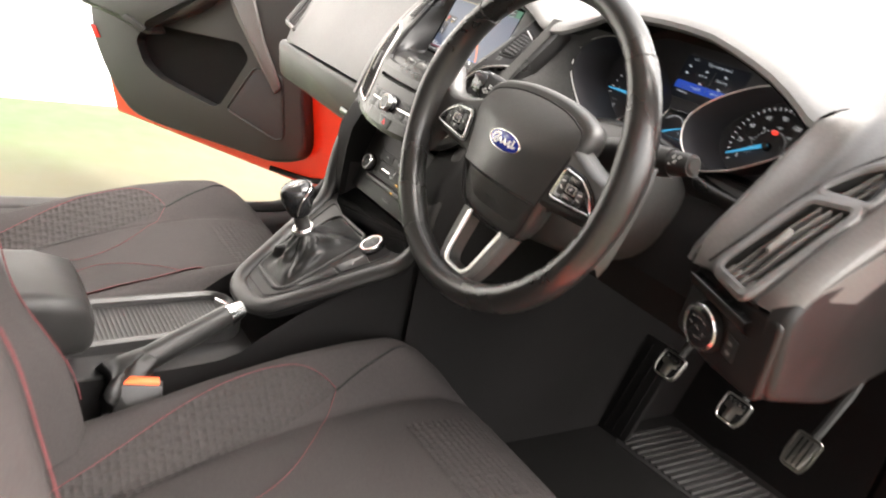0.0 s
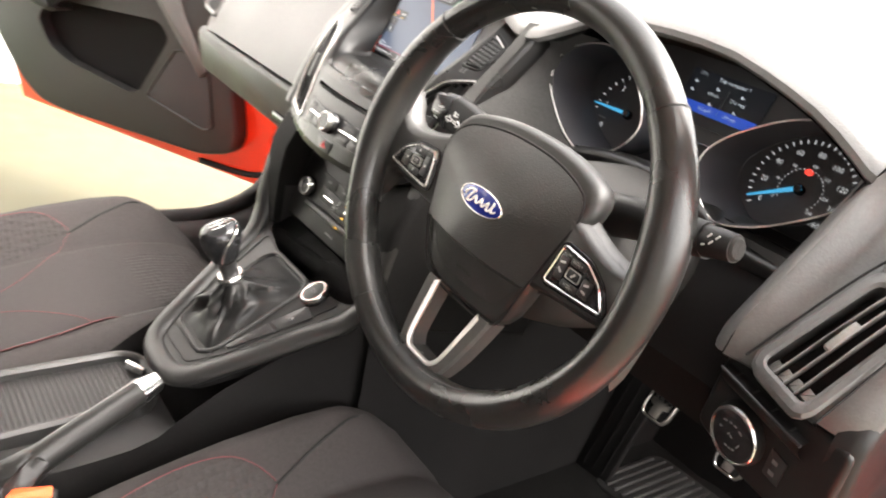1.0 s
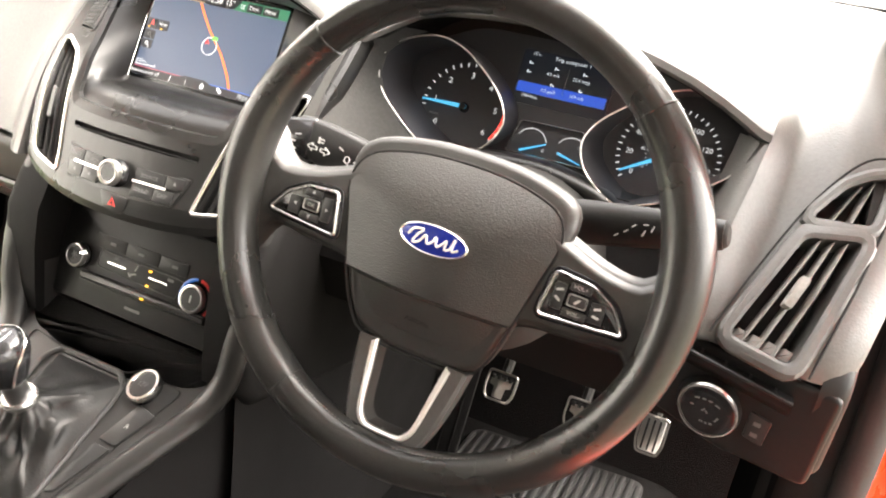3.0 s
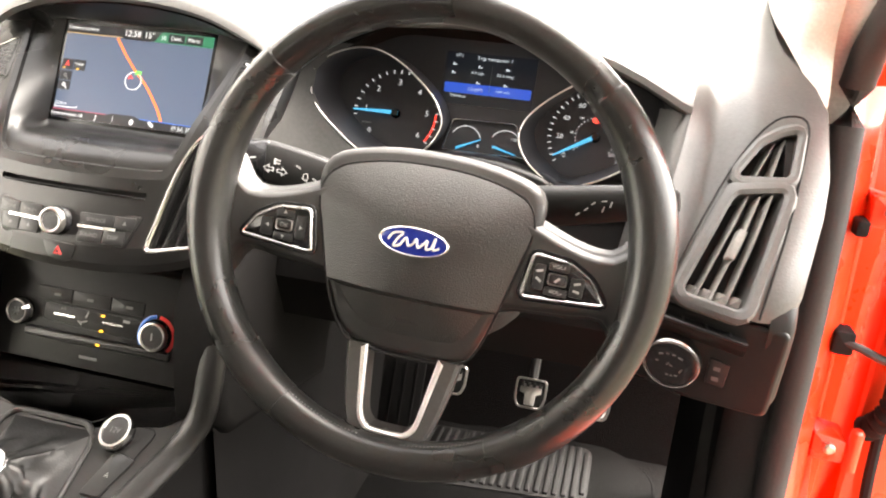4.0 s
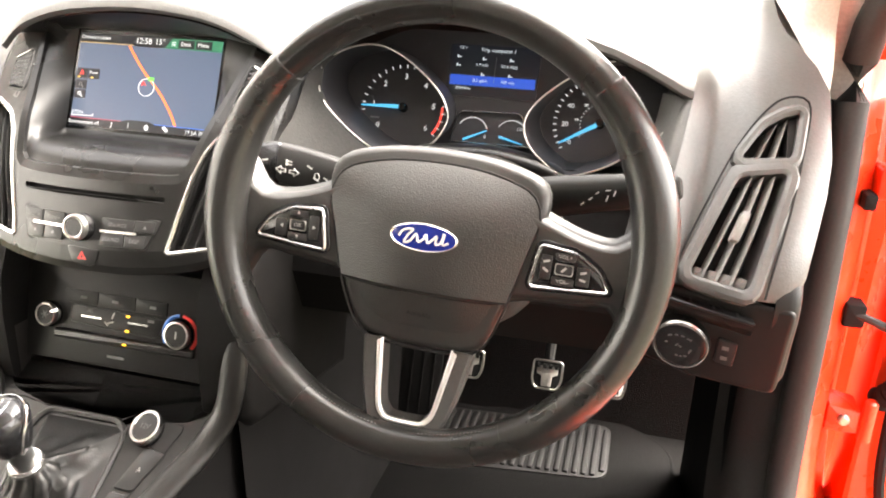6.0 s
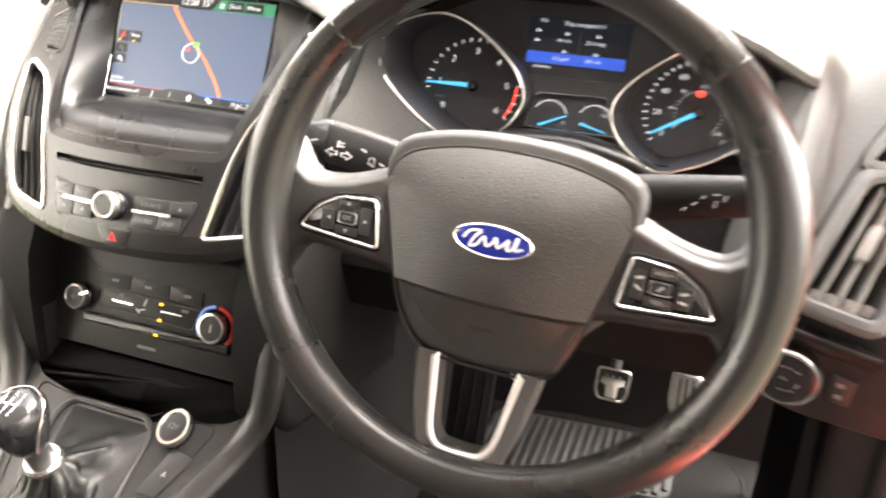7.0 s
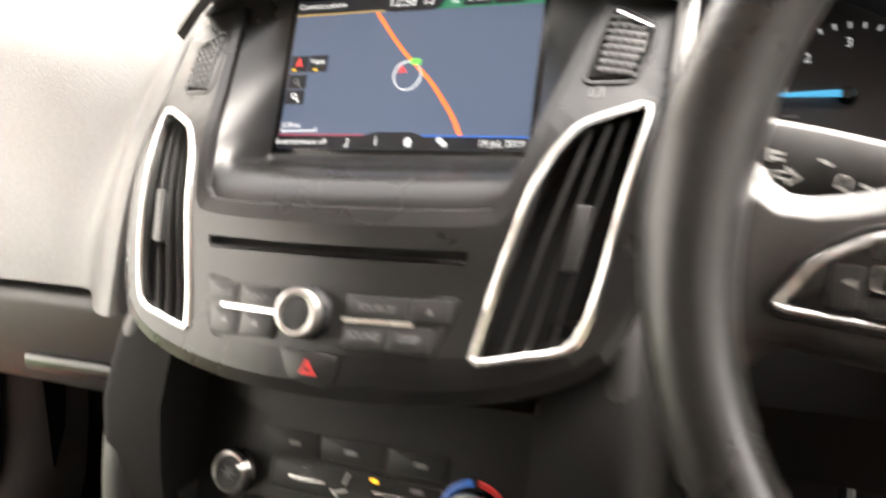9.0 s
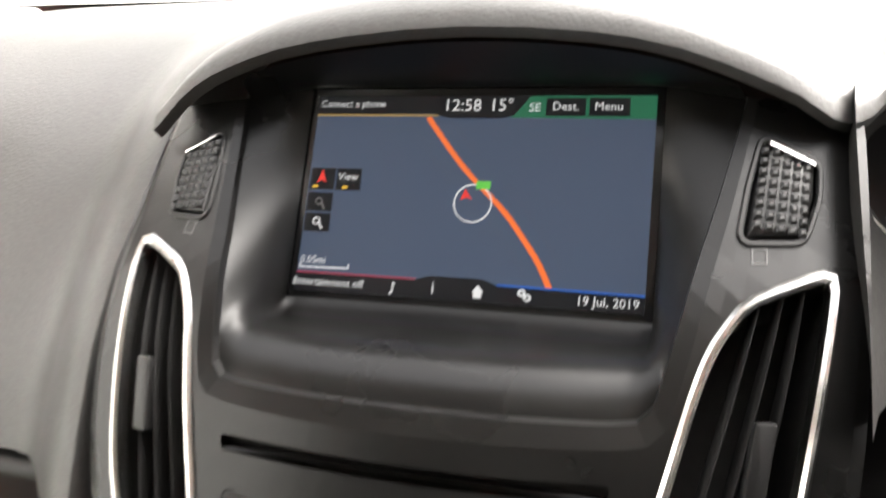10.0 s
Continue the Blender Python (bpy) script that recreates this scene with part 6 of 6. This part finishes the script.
# ---- pedals, footrest, mat ----
def pedal(x, y, z, w, h, full, label):
    ob = thing("pedal", (x, y, z), label, "pedal", "pedals")
    pm = plane_map((x, y, z), (1, 0, 0), (0, 0.5, 0.866))
    o = rounded([(-w * 0.38, -h / 2), (w * 0.38, -h / 2), (w / 2, -h * 0.2), (w / 2, h / 2), (-w / 2, h / 2), (-w / 2, -h * 0.2)], 0.006, 3)
    pad = part("pad", prism(o, pm, -0.012, 0.0, 0.003), RUBBER, ob)
    part("pad_edge", ring(offset(o, 0.0015), offset(o, -0.002), pm, -0.006, 0.002, 0.001), STEEL, pad, "steel pad edge")
    if full:
        part("plate", prism(offset(o, -0.003), pm, 0, 0.0025, 0.001), STEEL, pad, "steel pedal plate")
        for k in (-1, 0, 1):
            bar("groove", pm, k * w * 0.22, 0, 0.003, h * 0.8, RUBBER, pad, 0.003)
    else:
        t = [(-0.008, -h * 0.42), (0.008, -h * 0.42), (0.009, -h * 0.05), (w * 0.36, h * 0.02), (w * 0.36, h * 0.3), (-w * 0.36, h * 0.3), (-w * 0.36, h * 0.02), (-0.009, -h * 0.05)]
        part("plate", prism(t, pm, 0, 0.003, 0.001), STEEL, pad, "T-shaped steel plate")
        for k in range(4):
            part("stud", prism(rect(w * 0.11, h * 0.16, 0.001, (k - 1.5) * w * 0.2, h * 0.3), pm, 0.001, 0.0055, 0.001), RUBBER, pad)
    part("lever", sweep([(x, y + 0.012, z), (x, y + 0.08, z + 0.1), (x, y + 0.12, z + 0.22)], 0.008, False, 8), LOWER, ob)
    return ob


pedal(0.441, 0.59, 0.514, 0.048, 0.046, False, "brake pedal with steel plate and rubber studs")
pedal(0.314, 0.565, 0.526, 0.047, 0.045, False, "clutch pedal with steel plate and rubber studs")
pedal(0.547, 0.64, 0.497, 0.043, 0.06, True, "accelerator pedal with grooved steel plate")

rest = thing("footrest", (0.2, 0.62, 0.3), "ribbed black plastic footrest", "footrest")
fr = plane_map((0.2, 0.645, 0.395), (1, 0.15, 0), (0, 0.32, 0.95))
part("plate", prism(rounded([(-0.045, -0.11), (0.045, -0.11), (0.045, 0.11), (-0.045, 0.11)], 0.008), fr, -0.012, 0, 0.003), DEEPER, rest)
for k in range(4):
    part("rib", prism(rect(0.003, 0.19, 0.001, -0.03 + 0.02 * k, 0), fr, 0, 0.003, 0.001), DEEPER, rest)

mat = thing("floor_mat", (0.36, 0.35, 0.288), "black carpet mat with ribbed rubber heel pad", "floor mat")
mo = rounded([(0.16, -0.1), (0.66, -0.1), (0.67, 0.78), (0.58, 0.85), (0.3, 0.83), (0.15, 0.62)], 0.05, 5)
part("carpet", prism(mo, lambda u, v, w: Vector((u, v, 0.288 + w)), 0, 0.008, 0.003), CARPET, mat)
part("binding", sweep([(u, v, 0.292) for u, v in mo], 0.0045, True, 8), CARPET, mat)
hp = lambda u, v, w=0.0: Vector((u, v, 0.298 + w))
HEEL = surf("ribbed black rubber", (0.011, 0.0105, 0.0105), 0.6, grain=0.15, spec=0.4)
pad_o = rounded([(0.225, 0.6), (0.556, 0.645), (0.556, 0.825), (0.225, 0.795)], 0.03, 6)
part("heel_pad", prism(pad_o, hp, -0.01, 0.0008, 0.0008), HEEL, mat, "ribbed rubber heel pad")
for k in range(21):
    u = 0.2305 + 0.0158 * k
    part("rib", prism(rect(0.0092, 0.168 if 0 < k < 20 else 0.14, 0.003, u, 0.6985 + 0.11 * (u - 0.225)), hp, 0, 0.005, 0.0022, 3), HEEL, mat)


# ---- car body, door, ground ----
CREAM = surf("cream pillar trim", (0.6, 0.58, 0.54), 0.8)
SEAL = surf("dark grey seal rubber", (0.03, 0.028, 0.0275), 0.6, grain=0.1, spec=0.35)
body = thing("car_body", (0, 0, 0.1), "orange red car body shell with open doors", "car body", kind="structure")
APER = [(-1.1, 0.375), (0.1, 0.372), (0.29, 0.38), (0.38, 0.412), (0.435, 0.47), (0.452, 0.56), (0.46, 0.72), (0.475, 0.88), (0.50, 1.02), (0.47, 1.10), (0.2, 1.27), (-0.05, 1.38), (-0.4, 1.43), (-1.1, 1.43)]
ap = [(p.x, p.y) for p in curve([(y, z, 0) for y, z in APER], 80)]
for s in (-1, 1):
    part("door_seal", sweep([(s * 0.785, y - 0.012, z) for y, z in ap], 0.02, False, 24), SEAL, body, "dark grey rubber door seal")
    inner = [[Vector((s * 0.785, y, z)) for y, z in ap], [Vector((s * 0.75, y + 0.012, z)) for y, z in ap], [Vector((s * 0.715, y + 0.05 * step((y - 0.25) / 0.2), z - 0.02 * step((0.5 - z) / 0.1))) for y, z in ap], [Vector((s * 0.70, y + 0.09 * step((y - 0.25) / 0.2), z - 0.12 * step((0.5 - z) / 0.1))) for y, z in ap]]
    knee = next(i for i, (y, z) in enumerate(ap) if z > 0.992 and y > 0.3)
    part("aperture_trim", grid([r[:knee + 1] for r in inner]), SEAL, body, sharp=85)
    part("pillar_trim", grid([r[knee:] for r in inner]), CREAM, body, "cream A-pillar edge trim")
    # red flange and hinge post outside the seal
    rows = [[Vector((s * x, y + dy * step((y - 0.2) / 0.2) * (1 if z < 1.05 else 0), z - dz * step((0.5 - z) / 0.12) + du * step((z - 1.05) / 0.1))) for y, z in ap] for x, dy, dz, du in ((0.795, 0.0, 0.0, 0.0), (0.80, 0.012, 0.008, 0.005), (0.815, 0.028, 0.02, 0.01), (0.835, 0.045, 0.03, 0.02), (0.845, 0.07, 0.04, 0.03), (0.86, 0.13, 0.06, 0.04), (0.885, 0.20, 0.07, 0.04), (0.90, 0.26, 0.08, 0.05), (0.98, 0.28, 0.09, 0.05), (1.02, 0.34, 0.16, 0.05))]
    part("door_frame", grid(rows), PAINT, body, "orange red painted door aperture")
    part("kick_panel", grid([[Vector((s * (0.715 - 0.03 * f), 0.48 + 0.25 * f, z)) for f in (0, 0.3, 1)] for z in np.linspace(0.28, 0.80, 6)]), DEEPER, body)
    part("a_pillar", sweep(curve([(s * 0.715, 0.62, 1.12), (s * 0.70, 0.42, 1.2), (s * 0.66, 0.15, 1.34), (s * 0.63, -0.05, 1.41)], 14), 0.035, False, 12), CREAM, body, "cream A-pillar trim")
for s in (-1, 1):
    inner_e = curve([(s * 0.727, 0.3, 1.0), (s * 0.722, 0.345, 1.03), (s * 0.692, 0.42, 1.085), (s * 0.672, 0.52, 1.135), (s * 0.665, 0.42, 1.2), (s * 0.63, 0.1, 1.36)], 24)
    outer_e = curve([(s * 0.752, 0.46, 0.99), (s * 0.751, 0.455, 1.03), (s * 0.747, 0.455, 1.07), (s * 0.743, 0.45, 1.11), (s * 0.73, 0.36, 1.19), (s * 0.69, 0.08, 1.33)], 24)
    part("pillar_cover", grid([[a.lerp(b, f) + Vector((-s * 0.012 * math.sin(math.pi * f), -0.014 * math.sin(math.pi * f), 0)) for f in np.linspace(0, 1, 7)] for a, b in zip(inner_e, outer_e)]), CREAM, body, "cream A-pillar cover", sharp=80)
part("floor_pan", grid([[Vector((x, y, z)) for x in (-0.75, -0.4, 0, 0.4, 0.75)] for y, z in ((-1.5, 0.28), (0.6, 0.28), (0.84, 0.285), (0.93, 0.5), (0.95, 0.95))]), CARPET, body)
# unseen roof lining, kept pale to bounce light down into the cabin
part("headliner", grid([[Vector((x, y, z - 0.06 * (x / 0.62) ** 2)) for x in np.linspace(-0.68, 0.68, 9)] for y, z in ((-0.03, 1.42), (-0.4, 1.46), (-1.2, 1.45), (-1.75, 1.36))]), surf("pale bounce headliner", (0.68, 0.66, 0.62), 0.9), body)
# unseen bulkhead, closes the cabin's rear against light from behind
part("unseen_rear_bulkhead", grid([[Vector((x, y, z)) for x in (-0.75, 0, 0.75)] for y, z in ((-1.5, 0.28), (-1.6, 0.98), (-1.9, 1.0), (-1.9, 1.1))]), FABRIC, body)
for s in (-1, 1):
    # unseen rear side, added to cut light: lower panel, then post behind rear window
    part("unseen_rear_side", grid([[Vector((s * x, y, z)) for y in (-0.8, -1.1, -1.5, -1.9)] for x, z in ((0.72, 0.28), (0.76, 0.6), (0.75, 0.98))]), LOWER, body)
    part("unseen_rear_post", grid([[Vector((s * (0.75 - 0.15 * f), y, 0.98 + 0.4 * f)) for y in (-1.45, -1.7, -1.9)] for f in (0, 0.5, 1)]), CREAM, body)
    part("unseen_centre_post", grid([[Vector((s * (0.75 - 0.13 * f), y - 0.06 * f, 0.98 + 0.42 * f)) for y in (-0.8, -0.9)] for f in (0, 0.5, 1)]), CREAM, body)
GLASS = bpy.data.materials.new("clear glass")
GLASS.use_nodes = True
gb = GLASS.node_tree.nodes["Principled BSDF"]
gb.inputs["Transmission Weight"].default_value, gb.inputs["Roughness"].default_value, gb.inputs["IOR"].default_value = 1.0, 0.0, 1.01
screen = part("windscreen", grid([[Vector((x, y - 0.06 * (x / 0.62) ** 2, z)) for x in np.linspace(-0.7, 0.7, 9)] for y, z in ((0.76, 1.165), (0.5, 1.26), (0.2, 1.365), (-0.02, 1.42))]), GLASS, body, "clear windscreen")
screen.visible_shadow = False
part("scuttle", grid([[Vector((x, y - 0.05 * (x / 0.7) ** 2, z)) for x in np.linspace(-0.74, 0.74, 9)] for y, z in ((0.70, 1.162), (0.77, 1.168), (0.9, 1.13), (0.95, 0.9))]), RUBBER, body)

# open passenger door
HX, HY, DX, DY = -0.87, 0.727, -0.8567, -0.5158
dm = lambda s, z, w=0.0: Vector((HX + DX * (s + 0.1 * (s - 0.35)) - DY * w, HY + DY * (s + 0.1 * (s - 0.35)) + DX * w, z))
door = thing("passenger_door", dm(0.1, 0.3), "open orange red passenger door with dark inner trim", "car door")
skin = [(0.02, 0.30), (0.3, 0.296), (1.15, 0.297), (1.175, 0.36), (1.215, 0.45), (1.25, 0.55), (1.275, 0.70), (1.28, 1.0), (0.02, 1.0)]
part("skin", prism(skin, dm, -0.09, 0.0, 0.012, 3), PAINT, door, "orange red painted door shell")
pan = rounded([(1.04, 0.336), (1.108, 0.384), (1.178, 0.47), (1.228, 0.545), (1.253, 0.647), (1.26, 1.0), (0.36, 1.0), (0.405, 0.62), (0.37, 0.47), (0.363, 0.42), (0.385, 0.38), (0.47, 0.348), (0.957, 0.326)], 0.03, 3)
panel = part("inner_panel", prism(pan, dm, 0.0, 0.052, 0.012, 3), HARD, door, "charcoal moulded inner panel")
pk = rounded([(1.045, 0.59), (1.003, 0.519), (0.938, 0.487), (0.713, 0.457), (0.683, 0.475), (0.6, 0.65), (0.64, 0.69), (1.0, 0.655)], 0.02, 4)
cut(panel, [prism(pk, dm, 0.012, 0.2)])
# back is darker than the panel, which puts the pocket's shade into colour
part("pocket_back", prism(pk, dm, 0.006, 0.013), DEEPER, door)
spk = rounded([(0.575, 0.625), (0.655, 0.468), (0.467, 0.428), (0.441, 0.443), (0.478, 0.625)], 0.015, 4)
part("speaker_frame", ring(offset(spk, 0.006), spk, dm, 0.048, 0.056, 0.003), HARD, door)
part("speaker_grille", prism(offset(spk, -0.002), dm, 0.05, 0.0535, 0.001), surf("speaker mesh", (0.03, 0.03, 0.03), 0.7, grain=1.0, scale=900, kind="honeycomb"), door)
ar = rounded([(1.25, 0.66), (1.09, 0.648), (0.965, 0.625), (0.93, 0.64), (0.95, 0.66), (0.815, 0.728), (0.75, 0.78), (0.70, 0.84), (0.80, 0.86), (1.25, 0.74)], 0.02, 3)
part("armrest", prism(ar, dm, 0.04, 0.105, 0.018, 3), HARD, door, "moulded armrest and pull handle")
part("handle_cup", prism(rounded([(1.06, 0.655), (0.965, 0.632), (0.955, 0.65), (1.04, 0.675)], 0.008), dm, 0.09, 0.108, 0.003), LOWER, door)
part("reflector", prism(rounded([(1.245, 0.589), (1.215, 0.548), (1.192, 0.553), (1.216, 0.588)], 0.003), dm, 0.04, 0.055, 0.002), surf("red reflector", (0.7, 0.03, 0.02), 0.25), door)
part("silver_trim", prism(rounded([(0.72, 0.86), (0.665, 0.77), (0.60, 0.695), (0.49, 0.57), (0.472, 0.595), (0.555, 0.72), (0.62, 0.86)], 0.008, 3), dm, 0.05, 0.064, 0.005), SOFT, door, "grey satin trim strip")
part("weather_strip", sweep(curve([dm(0.26, 0.95, 0.006), dm(0.255, 0.6, 0.008), dm(0.25, 0.45, 0.008), dm(0.27, 0.365, 0.008), dm(0.34, 0.325, 0.006), dm(0.5, 0.312, 0.004)], 30), 0.009, False, 8), RUBBER, door, "black rubber weather strip")

# the driver's door, open, with its strap and wiring boot
ddoor = thing("driver_door", (1.0, 0.55, 0.3), "open orange red driver's door with hinges", "car door")
part("shell", prism(rounded([(0.895, 0.30), (1.7, 0.30), (1.7, 1.0), (0.905, 1.0), (0.895, 0.75)], 0.03), lambda u, v, w: Vector((u, 0.53 + 0.25 * (u - 0.89) - w, v)), -0.1, 0.0, 0.014, 3), PAINT, ddoor, "orange red door shell edge")
part("weather_strip", sweep(curve([(0.93, 0.525, 1.0), (0.925, 0.525, 0.8), (0.93, 0.525, 0.5), (0.96, 0.53, 0.36)], 20), 0.008, False, 8), RUBBER, ddoor)
for z in (0.565, 0.90):
    hg = part("hinge_leaf", prism(rounded([(0.84, z - 0.022), (0.885, z - 0.022), (0.885, z + 0.012), (0.84, z + 0.02)], 0.005), lambda u, v, w: Vector((u, 0.515 - w, v)), -0.04, 0.012, 0.004), PAINT, ddoor, "painted hinge leaf")
    part("hinge_pin", lathe([(0.009, -0.028), (0.009, 0.03), (0.006, 0.034)], lambda u, v, w: Vector((0.893 + u, 0.503 + v, z + w)), 16), PAINT, hg)
    part("bolt", lathe([(0.008, 0), (0.008, 0.006), (0.005, 0.008)], lambda u, v, w: Vector((0.862 + u, 0.503 - w, z + v)), 12), STEEL, hg)
strap = part("check_strap", sweep(curve([(0.842, 0.50, 0.724), (0.87, 0.492, 0.718), (0.9, 0.49, 0.708), (0.98, 0.5, 0.7)], 12), 0.006, False, 8), HARD, ddoor, "dark steel check strap")
part("strap_bracket", prism(rounded([(0.832, 0.705), (0.858, 0.705), (0.858, 0.738), (0.832, 0.738)], 0.005), lambda u, v, w: Vector((u, 0.505 - w, v)), -0.02, 0.012, 0.003), RUBBER, strap)
pts = curve([(0.91, 0.545, 0.80), (0.922, 0.505, 0.77), (0.928, 0.49, 0.71), (0.922, 0.5, 0.63), (0.91, 0.53, 0.59)], 60)
part("wiring_boot", sweep(pts, 0.0165, False, 14, 1.0, (0, 1, 0), lambda t: 1 + 0.13 * math.cos(95 * t)), RUBBER, ddoor, "ribbed rubber wiring boot")
part("pillar_clip", prism(rounded([(0.823, 0.868), (0.838, 0.868), (0.838, 0.888), (0.823, 0.888)], 0.003), lambda u, v, w: Vector((u, 0.49 - w, v)), -0.03, 0.006, 0.002), RUBBER, body)

# ground and wall
ground_m = surf("pale concrete yard", (0.08, 0.075, 0.045), 0.85, grain=0.6, scale=60, var=0.12)
nt = ground_m.node_tree
tc = nt.nodes.new("ShaderNodeTexCoord")
sp = nt.nodes.new("ShaderNodeSeparateXYZ")
nz = nt.nodes.new("ShaderNodeTexNoise")
nz.inputs["Scale"].default_value = 1.5
ad = nt.nodes.new("ShaderNodeMath")
ad.operation = "MULTIPLY_ADD"
ad.inputs[1].default_value = 0.9
mrg = nt.nodes.new("ShaderNodeMapRange")
mrg.inputs["From Min"].default_value, mrg.inputs["From Max"].default_value = -1.6, -2.3
mx = nt.nodes.new("ShaderNodeMix")
mx.data_type = "RGBA"
old = nt.nodes["Principled BSDF"].inputs["Base Color"].links[0].from_socket
nt.links.new(tc.outputs["Object"], sp.inputs[0])
nt.links.new(tc.outputs["Object"], nz.inputs["Vector"])
nt.links.new(nz.outputs["Fac"], ad.inputs[0])
nt.links.new(sp.outputs["X"], ad.inputs[2])
nt.links.new(ad.outputs[0], mrg.inputs["Value"])
nt.links.new(mrg.outputs[0], mx.inputs["Factor"])
nt.links.new(old, mx.inputs["A"])
mx.inputs["B"].default_value = (0.046, 0.09, 0.03, 1)
nt.links.new(mx.outputs["Result"], nt.nodes["Principled BSDF"].inputs["Base Color"])
single("ground", grid([[Vector((x, y, 0)) for x in np.linspace(-40, 40, 9)] for y in np.linspace(-40, 40, 9)]), ground_m, "pale concrete yard with a faded green painted strip", "ground", kind="structure")
single("wall_west", prism([(-20, 0), (20, 0), (20, 3.4), (-20, 3.4)], lambda u, v, w: Vector((-3.1 - w, u, v)), 0.0, 0.25), surf("white painted wall", (0.82, 0.82, 0.8), 0.8, grain=0.3, scale=40, var=0.04), "bright white painted wall behind the car", "wall", kind="structure")
# unseen wall, added to keep low sky light off the cabin from behind
single("unseen_wall_south", prism([(-20, 0), (20, 0), (20, 4.5), (-20, 4.5)], lambda u, v, w: Vector((u, -4.5 - w, v)), 0.0, 0.25), surf("unseen wall grey", (0.16, 0.155, 0.15), 0.9, grain=0.4, scale=30, var=0.1), "unseen grey wall added to block sky light from behind", "wall", kind="structure")
